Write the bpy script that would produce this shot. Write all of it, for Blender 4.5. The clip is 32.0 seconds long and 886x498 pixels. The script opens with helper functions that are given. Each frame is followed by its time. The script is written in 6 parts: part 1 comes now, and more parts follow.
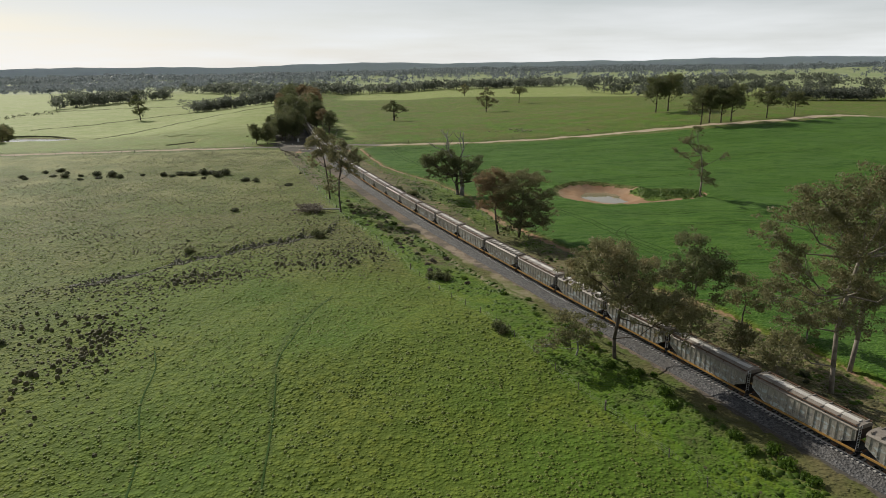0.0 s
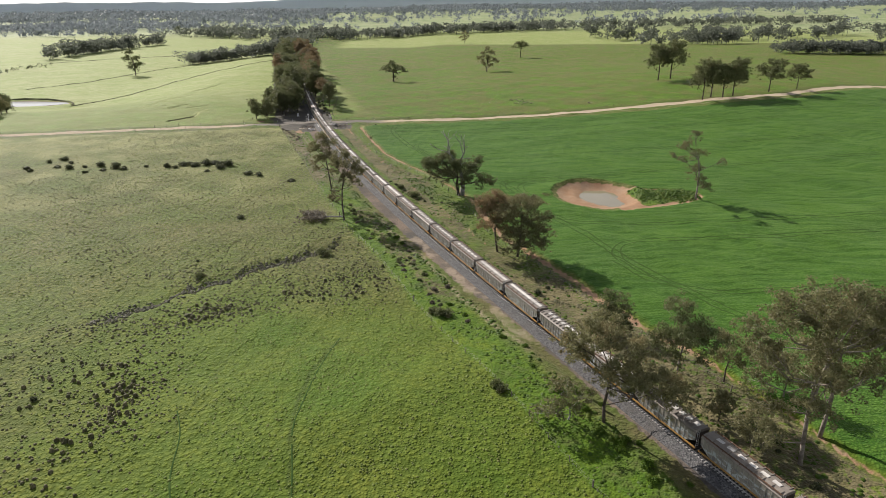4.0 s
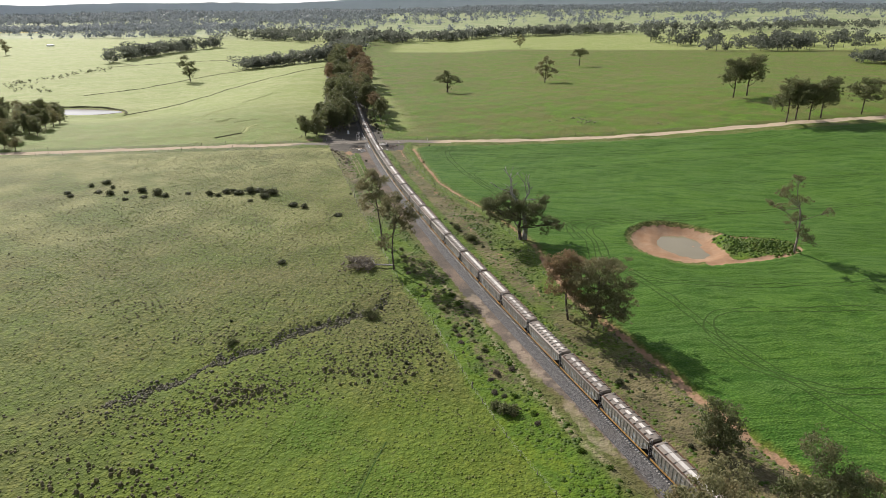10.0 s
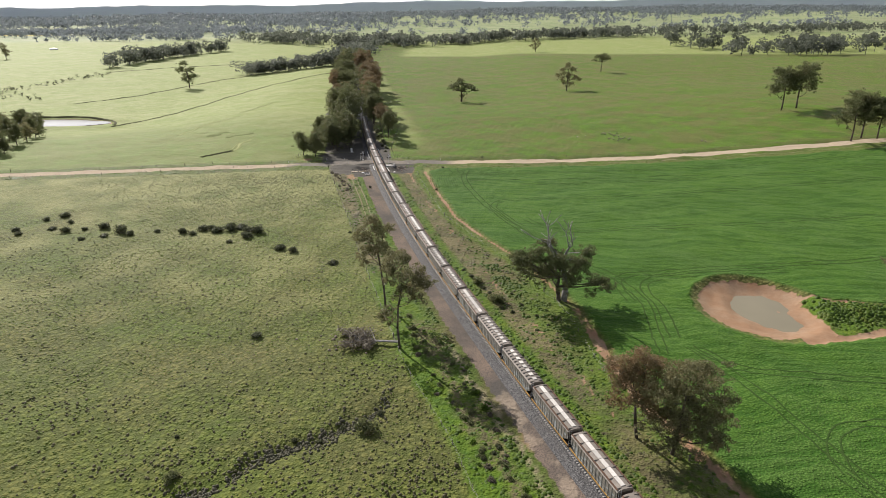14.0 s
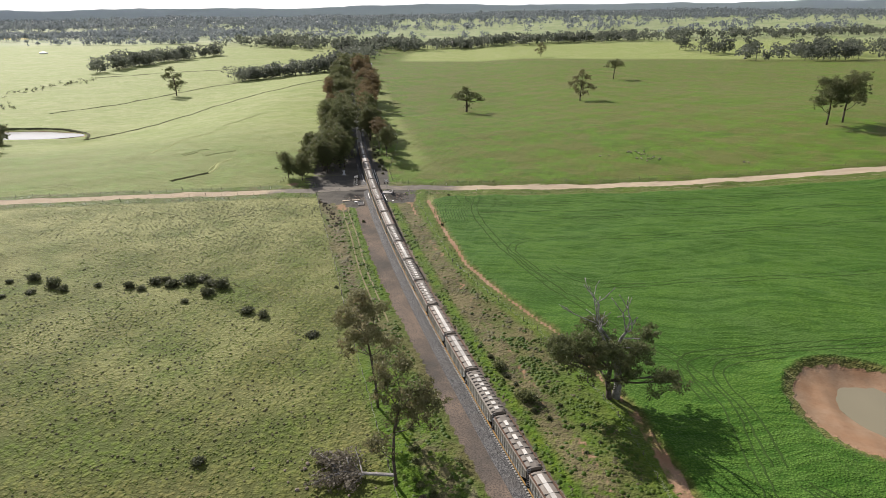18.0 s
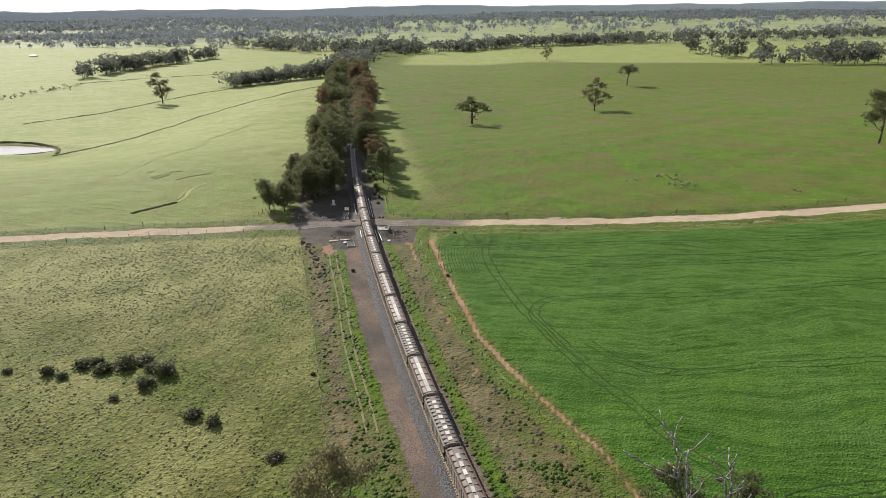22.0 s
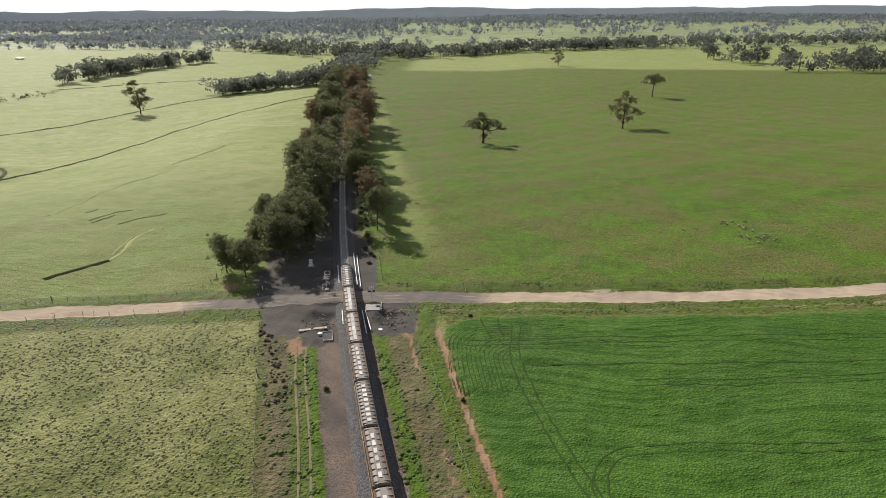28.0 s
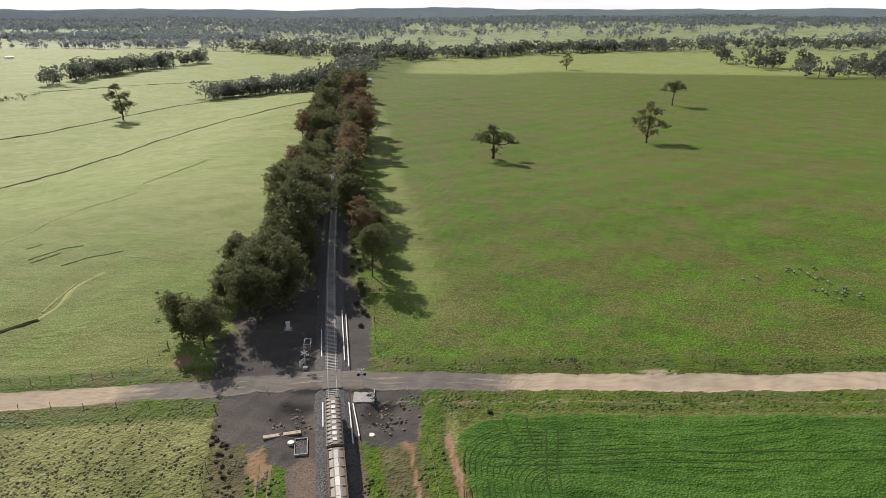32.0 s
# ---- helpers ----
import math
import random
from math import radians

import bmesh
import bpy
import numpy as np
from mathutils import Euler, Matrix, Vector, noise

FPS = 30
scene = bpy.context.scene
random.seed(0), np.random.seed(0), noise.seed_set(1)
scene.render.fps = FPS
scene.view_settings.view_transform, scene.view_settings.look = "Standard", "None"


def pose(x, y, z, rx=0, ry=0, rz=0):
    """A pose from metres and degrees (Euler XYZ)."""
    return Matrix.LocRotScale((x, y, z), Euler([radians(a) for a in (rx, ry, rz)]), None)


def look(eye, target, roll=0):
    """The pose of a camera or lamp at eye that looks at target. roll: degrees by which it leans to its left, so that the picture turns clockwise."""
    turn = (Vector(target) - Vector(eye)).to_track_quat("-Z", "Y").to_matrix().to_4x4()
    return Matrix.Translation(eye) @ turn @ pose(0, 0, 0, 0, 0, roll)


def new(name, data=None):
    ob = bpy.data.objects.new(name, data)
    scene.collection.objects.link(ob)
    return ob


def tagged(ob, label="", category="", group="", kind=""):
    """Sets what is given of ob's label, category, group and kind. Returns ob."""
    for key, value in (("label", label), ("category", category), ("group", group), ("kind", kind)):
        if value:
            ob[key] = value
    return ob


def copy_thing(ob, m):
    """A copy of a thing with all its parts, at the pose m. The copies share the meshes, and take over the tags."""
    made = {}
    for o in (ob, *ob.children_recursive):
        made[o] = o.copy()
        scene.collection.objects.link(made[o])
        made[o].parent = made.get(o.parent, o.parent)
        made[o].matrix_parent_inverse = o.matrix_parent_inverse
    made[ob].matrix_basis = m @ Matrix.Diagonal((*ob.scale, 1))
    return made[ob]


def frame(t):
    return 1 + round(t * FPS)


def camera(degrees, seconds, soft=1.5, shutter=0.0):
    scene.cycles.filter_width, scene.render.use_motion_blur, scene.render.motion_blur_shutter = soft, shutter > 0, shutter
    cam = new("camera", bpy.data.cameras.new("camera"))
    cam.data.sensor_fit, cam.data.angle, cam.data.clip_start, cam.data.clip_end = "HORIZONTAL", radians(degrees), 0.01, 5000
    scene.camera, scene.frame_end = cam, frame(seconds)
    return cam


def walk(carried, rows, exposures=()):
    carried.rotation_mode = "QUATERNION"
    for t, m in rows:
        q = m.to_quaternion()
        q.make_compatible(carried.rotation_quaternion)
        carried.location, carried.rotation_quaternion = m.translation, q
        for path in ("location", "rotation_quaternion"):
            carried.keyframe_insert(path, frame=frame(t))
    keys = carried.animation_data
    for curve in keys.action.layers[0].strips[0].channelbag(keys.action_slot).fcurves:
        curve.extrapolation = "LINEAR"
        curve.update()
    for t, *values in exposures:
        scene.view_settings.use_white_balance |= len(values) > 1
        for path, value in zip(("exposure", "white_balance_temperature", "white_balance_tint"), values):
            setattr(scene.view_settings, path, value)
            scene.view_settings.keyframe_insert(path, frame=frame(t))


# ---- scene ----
cam = camera(69.06, 32.0, soft=0.85)
PATH = [
    (0, 38.36, -338.58, 42.58, 74.13, -4.77, -0.00),
    (0.5, 38.41, -338.80, 45.27, 73.24, -4.71, 0.01),
    (1, 38.39, -338.57, 47.88, 71.59, -4.75, 0.06),
    (1.5, 38.28, -338.39, 50.80, 70.04, -4.77, 0.05),
    (2, 38.29, -337.98, 53.31, 68.95, -4.73, -0.04),
    (2.5, 38.16, -337.83, 56.08, 68.77, -4.76, 0.08),
    (3, 38.01, -337.64, 58.66, 68.78, -4.77, 0.12),
    (3.5, 37.95, -337.46, 61.34, 68.75, -4.78, 0.15),
    (4.5, 37.83, -337.04, 66.76, 68.73, -4.94, 0.20),
    (5.5, 37.81, -336.57, 70.77, 68.74, -4.83, 0.20),
    (6, 37.85, -336.45, 71.49, 68.73, -4.50, 0.15),
    (6.5, 37.88, -336.09, 71.59, 68.73, -3.94, 0.11),
    (7, 38.02, -335.15, 71.36, 68.73, -3.32, 0.03),
    (7.5, 38.10, -333.27, 71.18, 68.73, -2.70, -0.01),
    (8, 38.06, -330.67, 71.23, 68.70, -2.05, -0.06),
    (8.5, 37.72, -327.36, 71.37, 68.66, -1.52, -0.05),
    (9, 37.07, -323.00, 71.31, 68.63, -1.12, 0.05),
    (9.5, 36.18, -317.53, 70.93, 68.66, -0.84, 0.26),
    (10, 35.83, -311.86, 70.73, 68.68, -0.44, 0.21),
    (11, 35.42, -300.52, 70.35, 68.75, 0.19, 0.12),
    (12, 34.98, -289.69, 70.28, 68.76, 0.53, 0.17),
    (13, 34.44, -279.22, 70.47, 68.77, 0.58, 0.18),
    (14, 33.86, -268.48, 70.23, 68.87, 0.52, 0.16),
    (14.5, 33.53, -263.02, 70.01, 68.94, 0.49, 0.15),
    (15.5, 33.09, -252.14, 69.53, 69.04, 0.56, 0.11),
    (16.5, 32.60, -241.60, 69.33, 69.09, 0.64, 0.11),
    (17.5, 31.68, -231.17, 69.33, 69.12, 0.59, 0.16),
    (18.5, 30.90, -220.60, 69.33, 69.14, 0.55, 0.25),
    (19.5, 30.15, -210.07, 69.29, 69.16, 0.52, 0.32),
    (20.5, 29.50, -200.12, 69.66, 69.15, 0.50, 0.40),
    (21.5, 29.64, -190.66, 70.14, 69.19, 0.63, 0.24),
    (22.5, 29.41, -180.69, 70.37, 69.20, 0.72, 0.21),
    (23.5, 28.66, -170.26, 70.15, 69.24, 0.71, 0.29),
    (24.5, 27.78, -160.04, 70.03, 69.25, 0.67, 0.49),
    (25.5, 27.41, -150.81, 70.37, 69.23, 0.73, 0.55),
    (26.5, 27.55, -141.12, 70.58, 69.25, 0.87, 0.50),
    (27.5, 27.06, -131.14, 70.41, 69.32, 0.93, 0.49),
    (28.5, 26.22, -121.99, 70.19, 69.41, 0.96, 0.45),
    (29.5, 25.57, -112.21, 70.31, 69.43, 0.97, 0.54),
    (30.5, 24.84, -102.27, 70.54, 69.37, 0.99, 0.73),
    (31.5, 24.03, -92.32, 70.58, 69.34, 1.00, 0.87),
    (32, 23.70, -87.35, 70.43, 69.38, 1.03, 0.87),
]
walk(cam, [(t, pose(x, y, z, rx, 0, rz) @ pose(0, 0, 0, 0, 0, lean)) for t, x, y, z, rx, rz, lean in PATH],
     exposures=[(0, -0.15, 6450, 8), (0.7, -0.13, 6450, 8), (1.6, 0.22, 6380, 11), (2.4, 0.44, 6350, 13), (13, 0.47, 6330, 14), (22, 0.37, 6350, 14), (32, 0.16, 6350, 14)])

# ---- light ----
SUN_AZ, SUN_EL = radians(124), radians(32)  # counter-clockwise from +x
to_sun = Vector((math.cos(SUN_AZ) * math.cos(SUN_EL), math.sin(SUN_AZ) * math.cos(SUN_EL), math.sin(SUN_EL)))
sun_data = bpy.data.lights.new("sun", "SUN")
sun_data.energy, sun_data.angle, sun_data.color = 5.0, radians(0.6), (1.0, 0.94, 0.84)
sun = new("sun", sun_data)
sun.matrix_world = look((0, 0, 400), Vector((0, 0, 400)) - to_sun)
world = bpy.data.worlds.new("world")
scene.world = world
world.use_nodes = True
wn, wl = world.node_tree.nodes, world.node_tree.links
sky = wn.new("ShaderNodeTexSky")
sky.sky_type, sky.sun_disc = "NISHITA", False
sky.sun_elevation, sky.sun_rotation = SUN_EL, radians(90) - SUN_AZ
sky.air_density, sky.dust_density, sky.ozone_density = 1.0, 1.2, 1.5
# thin high cloud, streaked, denser low down
wtc, wmap, wnoise = wn.new("ShaderNodeTexCoord"), wn.new("ShaderNodeMapping"), wn.new("ShaderNodeTexNoise")
wmap.inputs["Scale"].default_value = (1.6, 1.6, 14)
wnoise.inputs["Scale"].default_value, wnoise.inputs["Detail"].default_value = 2.2, 5
wramp, wmix = wn.new("ShaderNodeMapRange"), wn.new("ShaderNodeMix")
wmix.data_type = "RGBA"
wramp.inputs["From Min"].default_value, wramp.inputs["From Max"].default_value = 0.3, 0.7
wramp.inputs["To Min"].default_value, wramp.inputs["To Max"].default_value = 0.6, 0.95
wl.new(wtc.outputs["Generated"], wmap.inputs["Vector"])
wl.new(wmap.outputs["Vector"], wnoise.inputs["Vector"])
wl.new(wnoise.outputs["Fac"], wramp.inputs["Value"])
wl.new(wramp.outputs["Result"], wmix.inputs["Factor"])
wl.new(sky.outputs["Color"], wmix.inputs["A"])
# the haze and cloud pale towards the horizon
wsep, whaze, wveil = wn.new("ShaderNodeSeparateXYZ"), wn.new("ShaderNodeMapRange"), wn.new("ShaderNodeMix")
wveil.data_type = "RGBA"
wl.new(wtc.outputs["Generated"], wsep.inputs[0])
wl.new(wsep.outputs[2], whaze.inputs["Value"])
whaze.inputs["From Min"].default_value, whaze.inputs["From Max"].default_value = 0.0, 0.36
wveil.inputs["A"].default_value, wveil.inputs["B"].default_value = (16.0, 16.2, 16.4, 1), (3.6, 3.9, 4.4, 1)
wl.new(whaze.outputs["Result"], wveil.inputs["Factor"])
wl.new(wveil.outputs["Result"], wmix.inputs["B"])
wl.new(wmix.outputs["Result"], wn["Background"].inputs["Color"])
wn["Background"].inputs["Strength"].default_value = 0.065

# ---- materials ----
class Net:
    """A small helper to wire a node material."""

    def __init__(self, name):
        self.m = bpy.data.materials.new(name)
        self.m.use_nodes = True
        self.t = self.m.node_tree
        self.bsdf = self.t.nodes["Principled BSDF"]

    def n(self, kind, **values):
        node = self.t.nodes.new("ShaderNode" + kind)
        for key, value in values.items():
            node.inputs[key.replace("_", " ")].default_value = value
        return node

    def ln(self, a, b):
        self.t.links.new(a, b)

    def coord(self, which="Object"):
        return self.n("TexCoord").outputs[which]

    def noise(self, vec, scale, detail=3.0, rough=0.55):
        node = self.n("TexNoise", Scale=scale, Detail=detail, Roughness=rough)
        self.ln(vec, node.inputs["Vector"])
        return node.outputs["Fac"]

    def span(self, fac, a, b, lo=0.0, hi=1.0):
        node = self.n("MapRange", From_Min=a, From_Max=b, To_Min=lo, To_Max=hi)
        self.ln(fac, node.inputs["Value"])
        return node.outputs["Result"]

    def math(self, op, a, b=0.0):
        node = self.n("Math")
        node.operation = op
        for i, v in enumerate((a, b)):
            if isinstance(v, (int, float)):
                node.inputs[i].default_value = v
            else:
                self.ln(v, node.inputs[i])
        return node.outputs[0]

    def mix(self, fac, a, b, mode="MIX"):
        node = self.n("Mix")
        node.data_type, node.blend_type = "RGBA", mode
        for key, v in (("Factor", fac), ("A", a), ("B", b)):
            if isinstance(v, (int, float)):
                node.inputs[key].default_value = v
            elif isinstance(v, tuple):
                node.inputs[key].default_value = (*v, 1)
            else:
                self.ln(v, node.inputs[key])
        return node.outputs["Result"]

    def bump(self, height, strength=0.5, distance=0.05):
        node = self.n("Bump", Strength=strength, Distance=distance)
        self.ln(height, node.inputs["Height"])
        self.ln(node.outputs["Normal"], self.bsdf.inputs["Normal"])

    def done(self, colour, rough=0.8, metal=0.0, spec=0.3):
        if isinstance(colour, tuple):
            self.bsdf.inputs["Base Color"].default_value = (*colour, 1)
        else:
            self.ln(colour, self.bsdf.inputs["Base Color"])
        if isinstance(rough, (int, float)):
            self.bsdf.inputs["Roughness"].default_value = rough
        else:
            self.ln(rough, self.bsdf.inputs["Roughness"])
        self.bsdf.inputs["Metallic"].default_value = metal
        self.bsdf.inputs["Specular IOR Level"].default_value = spec
        return self.m


def plain(name, a, b, scale=2.0, rough=0.8, metal=0.0, bump=0.02, spec=0.3, vary=0.0):
    """Two tones at two scales with a little relief; vary: how far single things differ in brightness."""
    w = Net(name)
    co = w.coord()
    big, fine = w.noise(co, scale, 3), w.noise(co, scale * 9, 2)
    fac = w.span(w.math("ADD", w.math("MULTIPLY", big, 0.65), w.math("MULTIPLY", fine, 0.35)), 0.32, 0.68)
    col = w.mix(fac, a, b)
    if vary:
        rnd = w.n("ObjectInfo").outputs["Random"]
        col = w.mix(w.math("MULTIPLY", rnd, vary), col, tuple(v * 0.35 for v in a))
    if bump:
        w.bump(fine, 0.6, bump)
    return w.done(col, rough, metal, spec)


def leaf_material(name, young, old, twig):
    """Leaves differ leaf by leaf and tree by tree; some light passes through."""
    w = Net(name)
    isl = w.n("NewGeometry").outputs["Random Per Island"]
    rnd = w.n("ObjectInfo").outputs["Random"]
    col = w.mix(w.span(isl, 0.15, 0.85), young, old)
    col = w.mix(w.span(w.noise(w.coord(), 0.35, 2), 0.52, 0.72, 0, 0.75), col, twig)
    col = w.mix(w.math("MULTIPLY", rnd, 0.5), col, tuple(v * 0.6 for v in old))
    w.done(col, 0.55, 0, 0.25)
    tr = w.n("BsdfTranslucent")
    w.ln(col, tr.inputs["Color"])
    ms = w.n("MixShader", Fac=0.48)
    w.ln(w.bsdf.outputs[0], ms.inputs[1])
    w.ln(tr.outputs[0], ms.inputs[2])
    w.ln(ms.outputs[0], w.t.nodes["Material Output"].inputs["Surface"])
    return w.m


LEAF = leaf_material("eucalypt_leaf", (0.275, 0.258, 0.128), (0.182, 0.180, 0.084), (0.325, 0.240, 0.128))
LEAF_DARK = leaf_material("dark_leaf", (0.200, 0.214, 0.094), (0.126, 0.146, 0.060), (0.235, 0.190, 0.100))
LEAF_RUST = leaf_material("rust_leaf", (0.262, 0.190, 0.104), (0.170, 0.134, 0.068), (0.320, 0.186, 0.096))
# lightened and greyed gum leaf; some haze is painted into it
LEAF_FAR = leaf_material("mid_hazed_leaf", (0.172, 0.188, 0.145), (0.142, 0.158, 0.122), (0.175, 0.175, 0.135))
# far leaves paled to blue-grey: distance haze put into the leaf colour
LEAF_HAZE = leaf_material("far_hazed_leaf", (0.250, 0.282, 0.300), (0.232, 0.262, 0.280), (0.252, 0.270, 0.280))
BARK = plain("pale_bark", (0.30, 0.26, 0.21), (0.14, 0.115, 0.09), 1.2, 0.85, 0, 0.03)
BARK_DARK = plain("dark_bark", (0.12, 0.095, 0.075), (0.05, 0.04, 0.032), 1.5, 0.9, 0, 0.04)
DEADWOOD = plain("dead_wood", (0.34, 0.32, 0.30), (0.16, 0.15, 0.14), 1.5, 0.8, 0, 0.02)
BUSH = leaf_material("bush_leaf", (0.140, 0.150, 0.078), (0.090, 0.102, 0.050), (0.150, 0.128, 0.078))
TWIG = leaf_material("dry_twig", (0.20, 0.175, 0.130), (0.13, 0.112, 0.082), (0.22, 0.19, 0.14))
GRASS = leaf_material("grass_blade", (0.245, 0.300, 0.052), (0.170, 0.235, 0.036), (0.300, 0.285, 0.095))
LUSH = leaf_material("lush_weed", (0.125, 0.200, 0.022), (0.075, 0.138, 0.016), (0.165, 0.205, 0.030))
WIRE = plain("old_wire", (0.22, 0.21, 0.20), (0.15, 0.14, 0.13), 3, 0.6, 0.4, 0)
SCOUR = leaf_material("scoured_rubble_weed", (0.200, 0.190, 0.118), (0.125, 0.122, 0.074), (0.27, 0.24, 0.17))
PALE_TUFT = leaf_material("pale_tussock", (0.400, 0.400, 0.220), (0.290, 0.300, 0.140), (0.42, 0.38, 0.22))
RUSH = leaf_material("rush_tussock", (0.205, 0.190, 0.092), (0.138, 0.134, 0.060), (0.24, 0.21, 0.115))
STEEL = plain("rail_steel", (0.60, 0.58, 0.55), (0.46, 0.42, 0.38), 3, 0.32, 0.7, 0.0)
RUST = plain("rusty_steel", (0.16, 0.085, 0.05), (0.08, 0.05, 0.035), 3, 0.75, 0.2, 0.01)
GALV = plain("galvanised", (0.72, 0.72, 0.72), (0.58, 0.58, 0.59), 4, 0.45, 0.3, 0.0)
WHITE = plain("white_paint", (0.82, 0.81, 0.78), (0.68, 0.66, 0.61), 3, 0.5, 0, 0.002)
CONCRETE = plain("concrete", (0.45, 0.43, 0.40), (0.30, 0.28, 0.26), 1.5, 0.85, 0, 0.01)
SLEEPER = plain("concrete_sleeper", (0.56, 0.54, 0.50), (0.40, 0.38, 0.35), 4, 0.85, 0, 0.01, vary=0.4)
DECK = plain("deck_rubber", (0.19, 0.17, 0.15), (0.13, 0.12, 0.11), 2, 0.85, 0, 0.01)
PALE_CLAY = plain("pale_cement", (0.58, 0.49, 0.37), (0.42, 0.34, 0.25), 1.2, 0.9, 0, 0.02)
EARTH = plain("bare_earth", (0.25, 0.215, 0.125), (0.17, 0.155, 0.075), 0.5, 0.95, 0, 0.02, 0.1)
DARK = plain("dark_underframe", (0.035, 0.032, 0.03), (0.055, 0.045, 0.038), 3, 0.7, 0.2, 0.0)
WOODPOST = plain("grey_post", (0.22, 0.19, 0.16), (0.10, 0.085, 0.07), 6, 0.85, 0, 0.01)
WOOL = plain("sheep_wool", (0.36, 0.32, 0.26), (0.22, 0.19, 0.15), 8, 0.95, 0, 0.02)
SHEEPSKIN = plain("sheep_face", (0.10, 0.085, 0.07), (0.05, 0.04, 0.035), 8, 0.8, 0, 0.0)


def water_material(name, colour, rough):
    w = Net(name)
    co = w.coord()
    w.bump(w.noise(co, 2.2, 3), 0.12, 0.02)
    m = w.done(w.mix(w.noise(co, 0.08, 2), colour, tuple(v * 0.75 for v in colour)), rough, 0, 0.5)
    return m


MUD_WATER = water_material("muddy_water", (0.27, 0.235, 0.150), 0.05)
# milky pale base: the bright sky's reflection put into the water colour
BRIGHT_WATER = water_material("sky_pale_water", (0.40, 0.40, 0.37), 0.16)


def gravel_material(name, a, b, c, size):
    w = Net(name)
    co = w.coord()
    vor = w.n("TexVoronoi", Scale=size)
    w.ln(co, vor.inputs["Vector"])
    sep = w.n("SeparateColor")
    w.ln(vor.outputs["Color"], sep.inputs[0])
    col = w.mix(sep.outputs[0], a, b)
    col = w.mix(w.span(w.noise(co, 0.25, 4), 0.45, 0.7, 0, 0.6), col, c)
    w.bump(vor.outputs["Distance"], 1.0, 0.12)
    return w.done(col, 0.9)


BALLAST = gravel_material("ballast_stone", (0.155, 0.150, 0.147), (0.045, 0.045, 0.046), (0.105, 0.095, 0.085), 4.5)


def ground_material():
    """Zones come from the mesh's masks, grain and patchiness from noise in metres."""
    w = Net("ground_cover")
    co = w.coord()
    masks = {}
    for key, names in (("zone_a", ("crop", "verge", "red")), ("zone_b", ("gravel", "tan", "hill")), ("zone_c", ("valley", "wheel", "scrub")), ("zone_d", ("lush", "weed", "rows")), ("zone_e", ("grey", "far", "gold")), ("zone_f", ("stone", "pale", "brown"))):
        node = w.n("Attribute")
        node.attribute_name = key
        sep = w.n("SeparateColor")
        w.ln(node.outputs["Color"], sep.inputs[0])
        masks.update(zip(names, sep.outputs))
    big, mid, fine, tiny = (w.noise(co, s, d, g) for s, d, g in ((0.022, 4, 0.6), (0.13, 5, 0.6), (0.8, 4, 0.65), (3.5, 3, 0.6)))
    patch = w.noise(co, 0.055, 6, 0.68)

    # drives relief and colour: dark hollows, light crests, shade put into the colour
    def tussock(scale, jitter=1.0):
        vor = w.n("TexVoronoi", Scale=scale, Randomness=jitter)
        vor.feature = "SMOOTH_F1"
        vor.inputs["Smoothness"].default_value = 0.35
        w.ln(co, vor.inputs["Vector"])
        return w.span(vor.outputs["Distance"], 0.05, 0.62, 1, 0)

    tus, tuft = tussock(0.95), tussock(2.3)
    drift = w.n("TexNoise", Scale=0.018, Detail=2.0)
    w.ln(co, drift.inputs["Vector"])
    bend, sway = w.n("VectorMath"), w.n("VectorMath")
    bend.operation, sway.operation = "SCALE", "ADD"
    bend.inputs["Scale"].default_value = 34.0
    w.ln(drift.outputs["Color"], bend.inputs[0])
    w.ln(co, sway.inputs[0])
    w.ln(bend.outputs[0], sway.inputs[1])
    st = w.n("Mapping")
    st.inputs["Rotation"].default_value = (0, 0, radians(-4))
    st.inputs["Scale"].default_value = (0.05, 1.0, 1)
    w.ln(sway.outputs[0], st.inputs["Vector"])
    rows = w.noise(st.outputs["Vector"], 0.5, 5, 0.6)
    # short green pasture with grass tussocks
    past = w.mix(w.span(big, 0.38, 0.62), (0.080, 0.136, 0.014), (0.128, 0.152, 0.020))
    past = w.mix(w.span(patch, 0.46, 0.66, 0, 0.7), past, (0.150, 0.166, 0.022))
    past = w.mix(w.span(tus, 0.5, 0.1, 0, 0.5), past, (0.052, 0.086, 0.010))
    past = w.mix(w.span(tuft, 0.50, 0.9, 0, 0.55), past, (0.215, 0.250, 0.035))
    past = w.mix(1.0, past, (0.88, 0.93, 0.82), "MULTIPLY")
    # rougher, drier pasture
    scrub = w.mix(w.span(patch, 0.40, 0.60), (0.108, 0.150, 0.024), (0.172, 0.168, 0.052))
    scrub = w.mix(w.span(big, 0.45, 0.65, 0, 0.6), scrub, (0.150, 0.132, 0.056))
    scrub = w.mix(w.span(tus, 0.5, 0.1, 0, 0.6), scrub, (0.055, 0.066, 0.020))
    scrub = w.mix(w.span(tuft, 0.6, 0.95, 0, 0.4), scrub, (0.30, 0.285, 0.15))
    scrub = w.mix(1.0, scrub, (0.88, 0.90, 0.80), "MULTIPLY")
    col = w.mix(masks["scrub"], past, scrub)
    # yellowish patches of paler grass; backlit glare is put into their colour
    glare_straw = w.mix(w.span(fine, 0.4, 0.65), (0.325, 0.318, 0.135), (0.232, 0.248, 0.080))
    glare_straw = w.mix(w.span(tuft, 0.5, 0.1, 0, 0.5), glare_straw, (0.120, 0.125, 0.045))
    col = w.mix(w.math("MULTIPLY", masks["pale"], w.span(patch, 0.36, 0.56, 0.15, 0.9)), col, glare_straw)
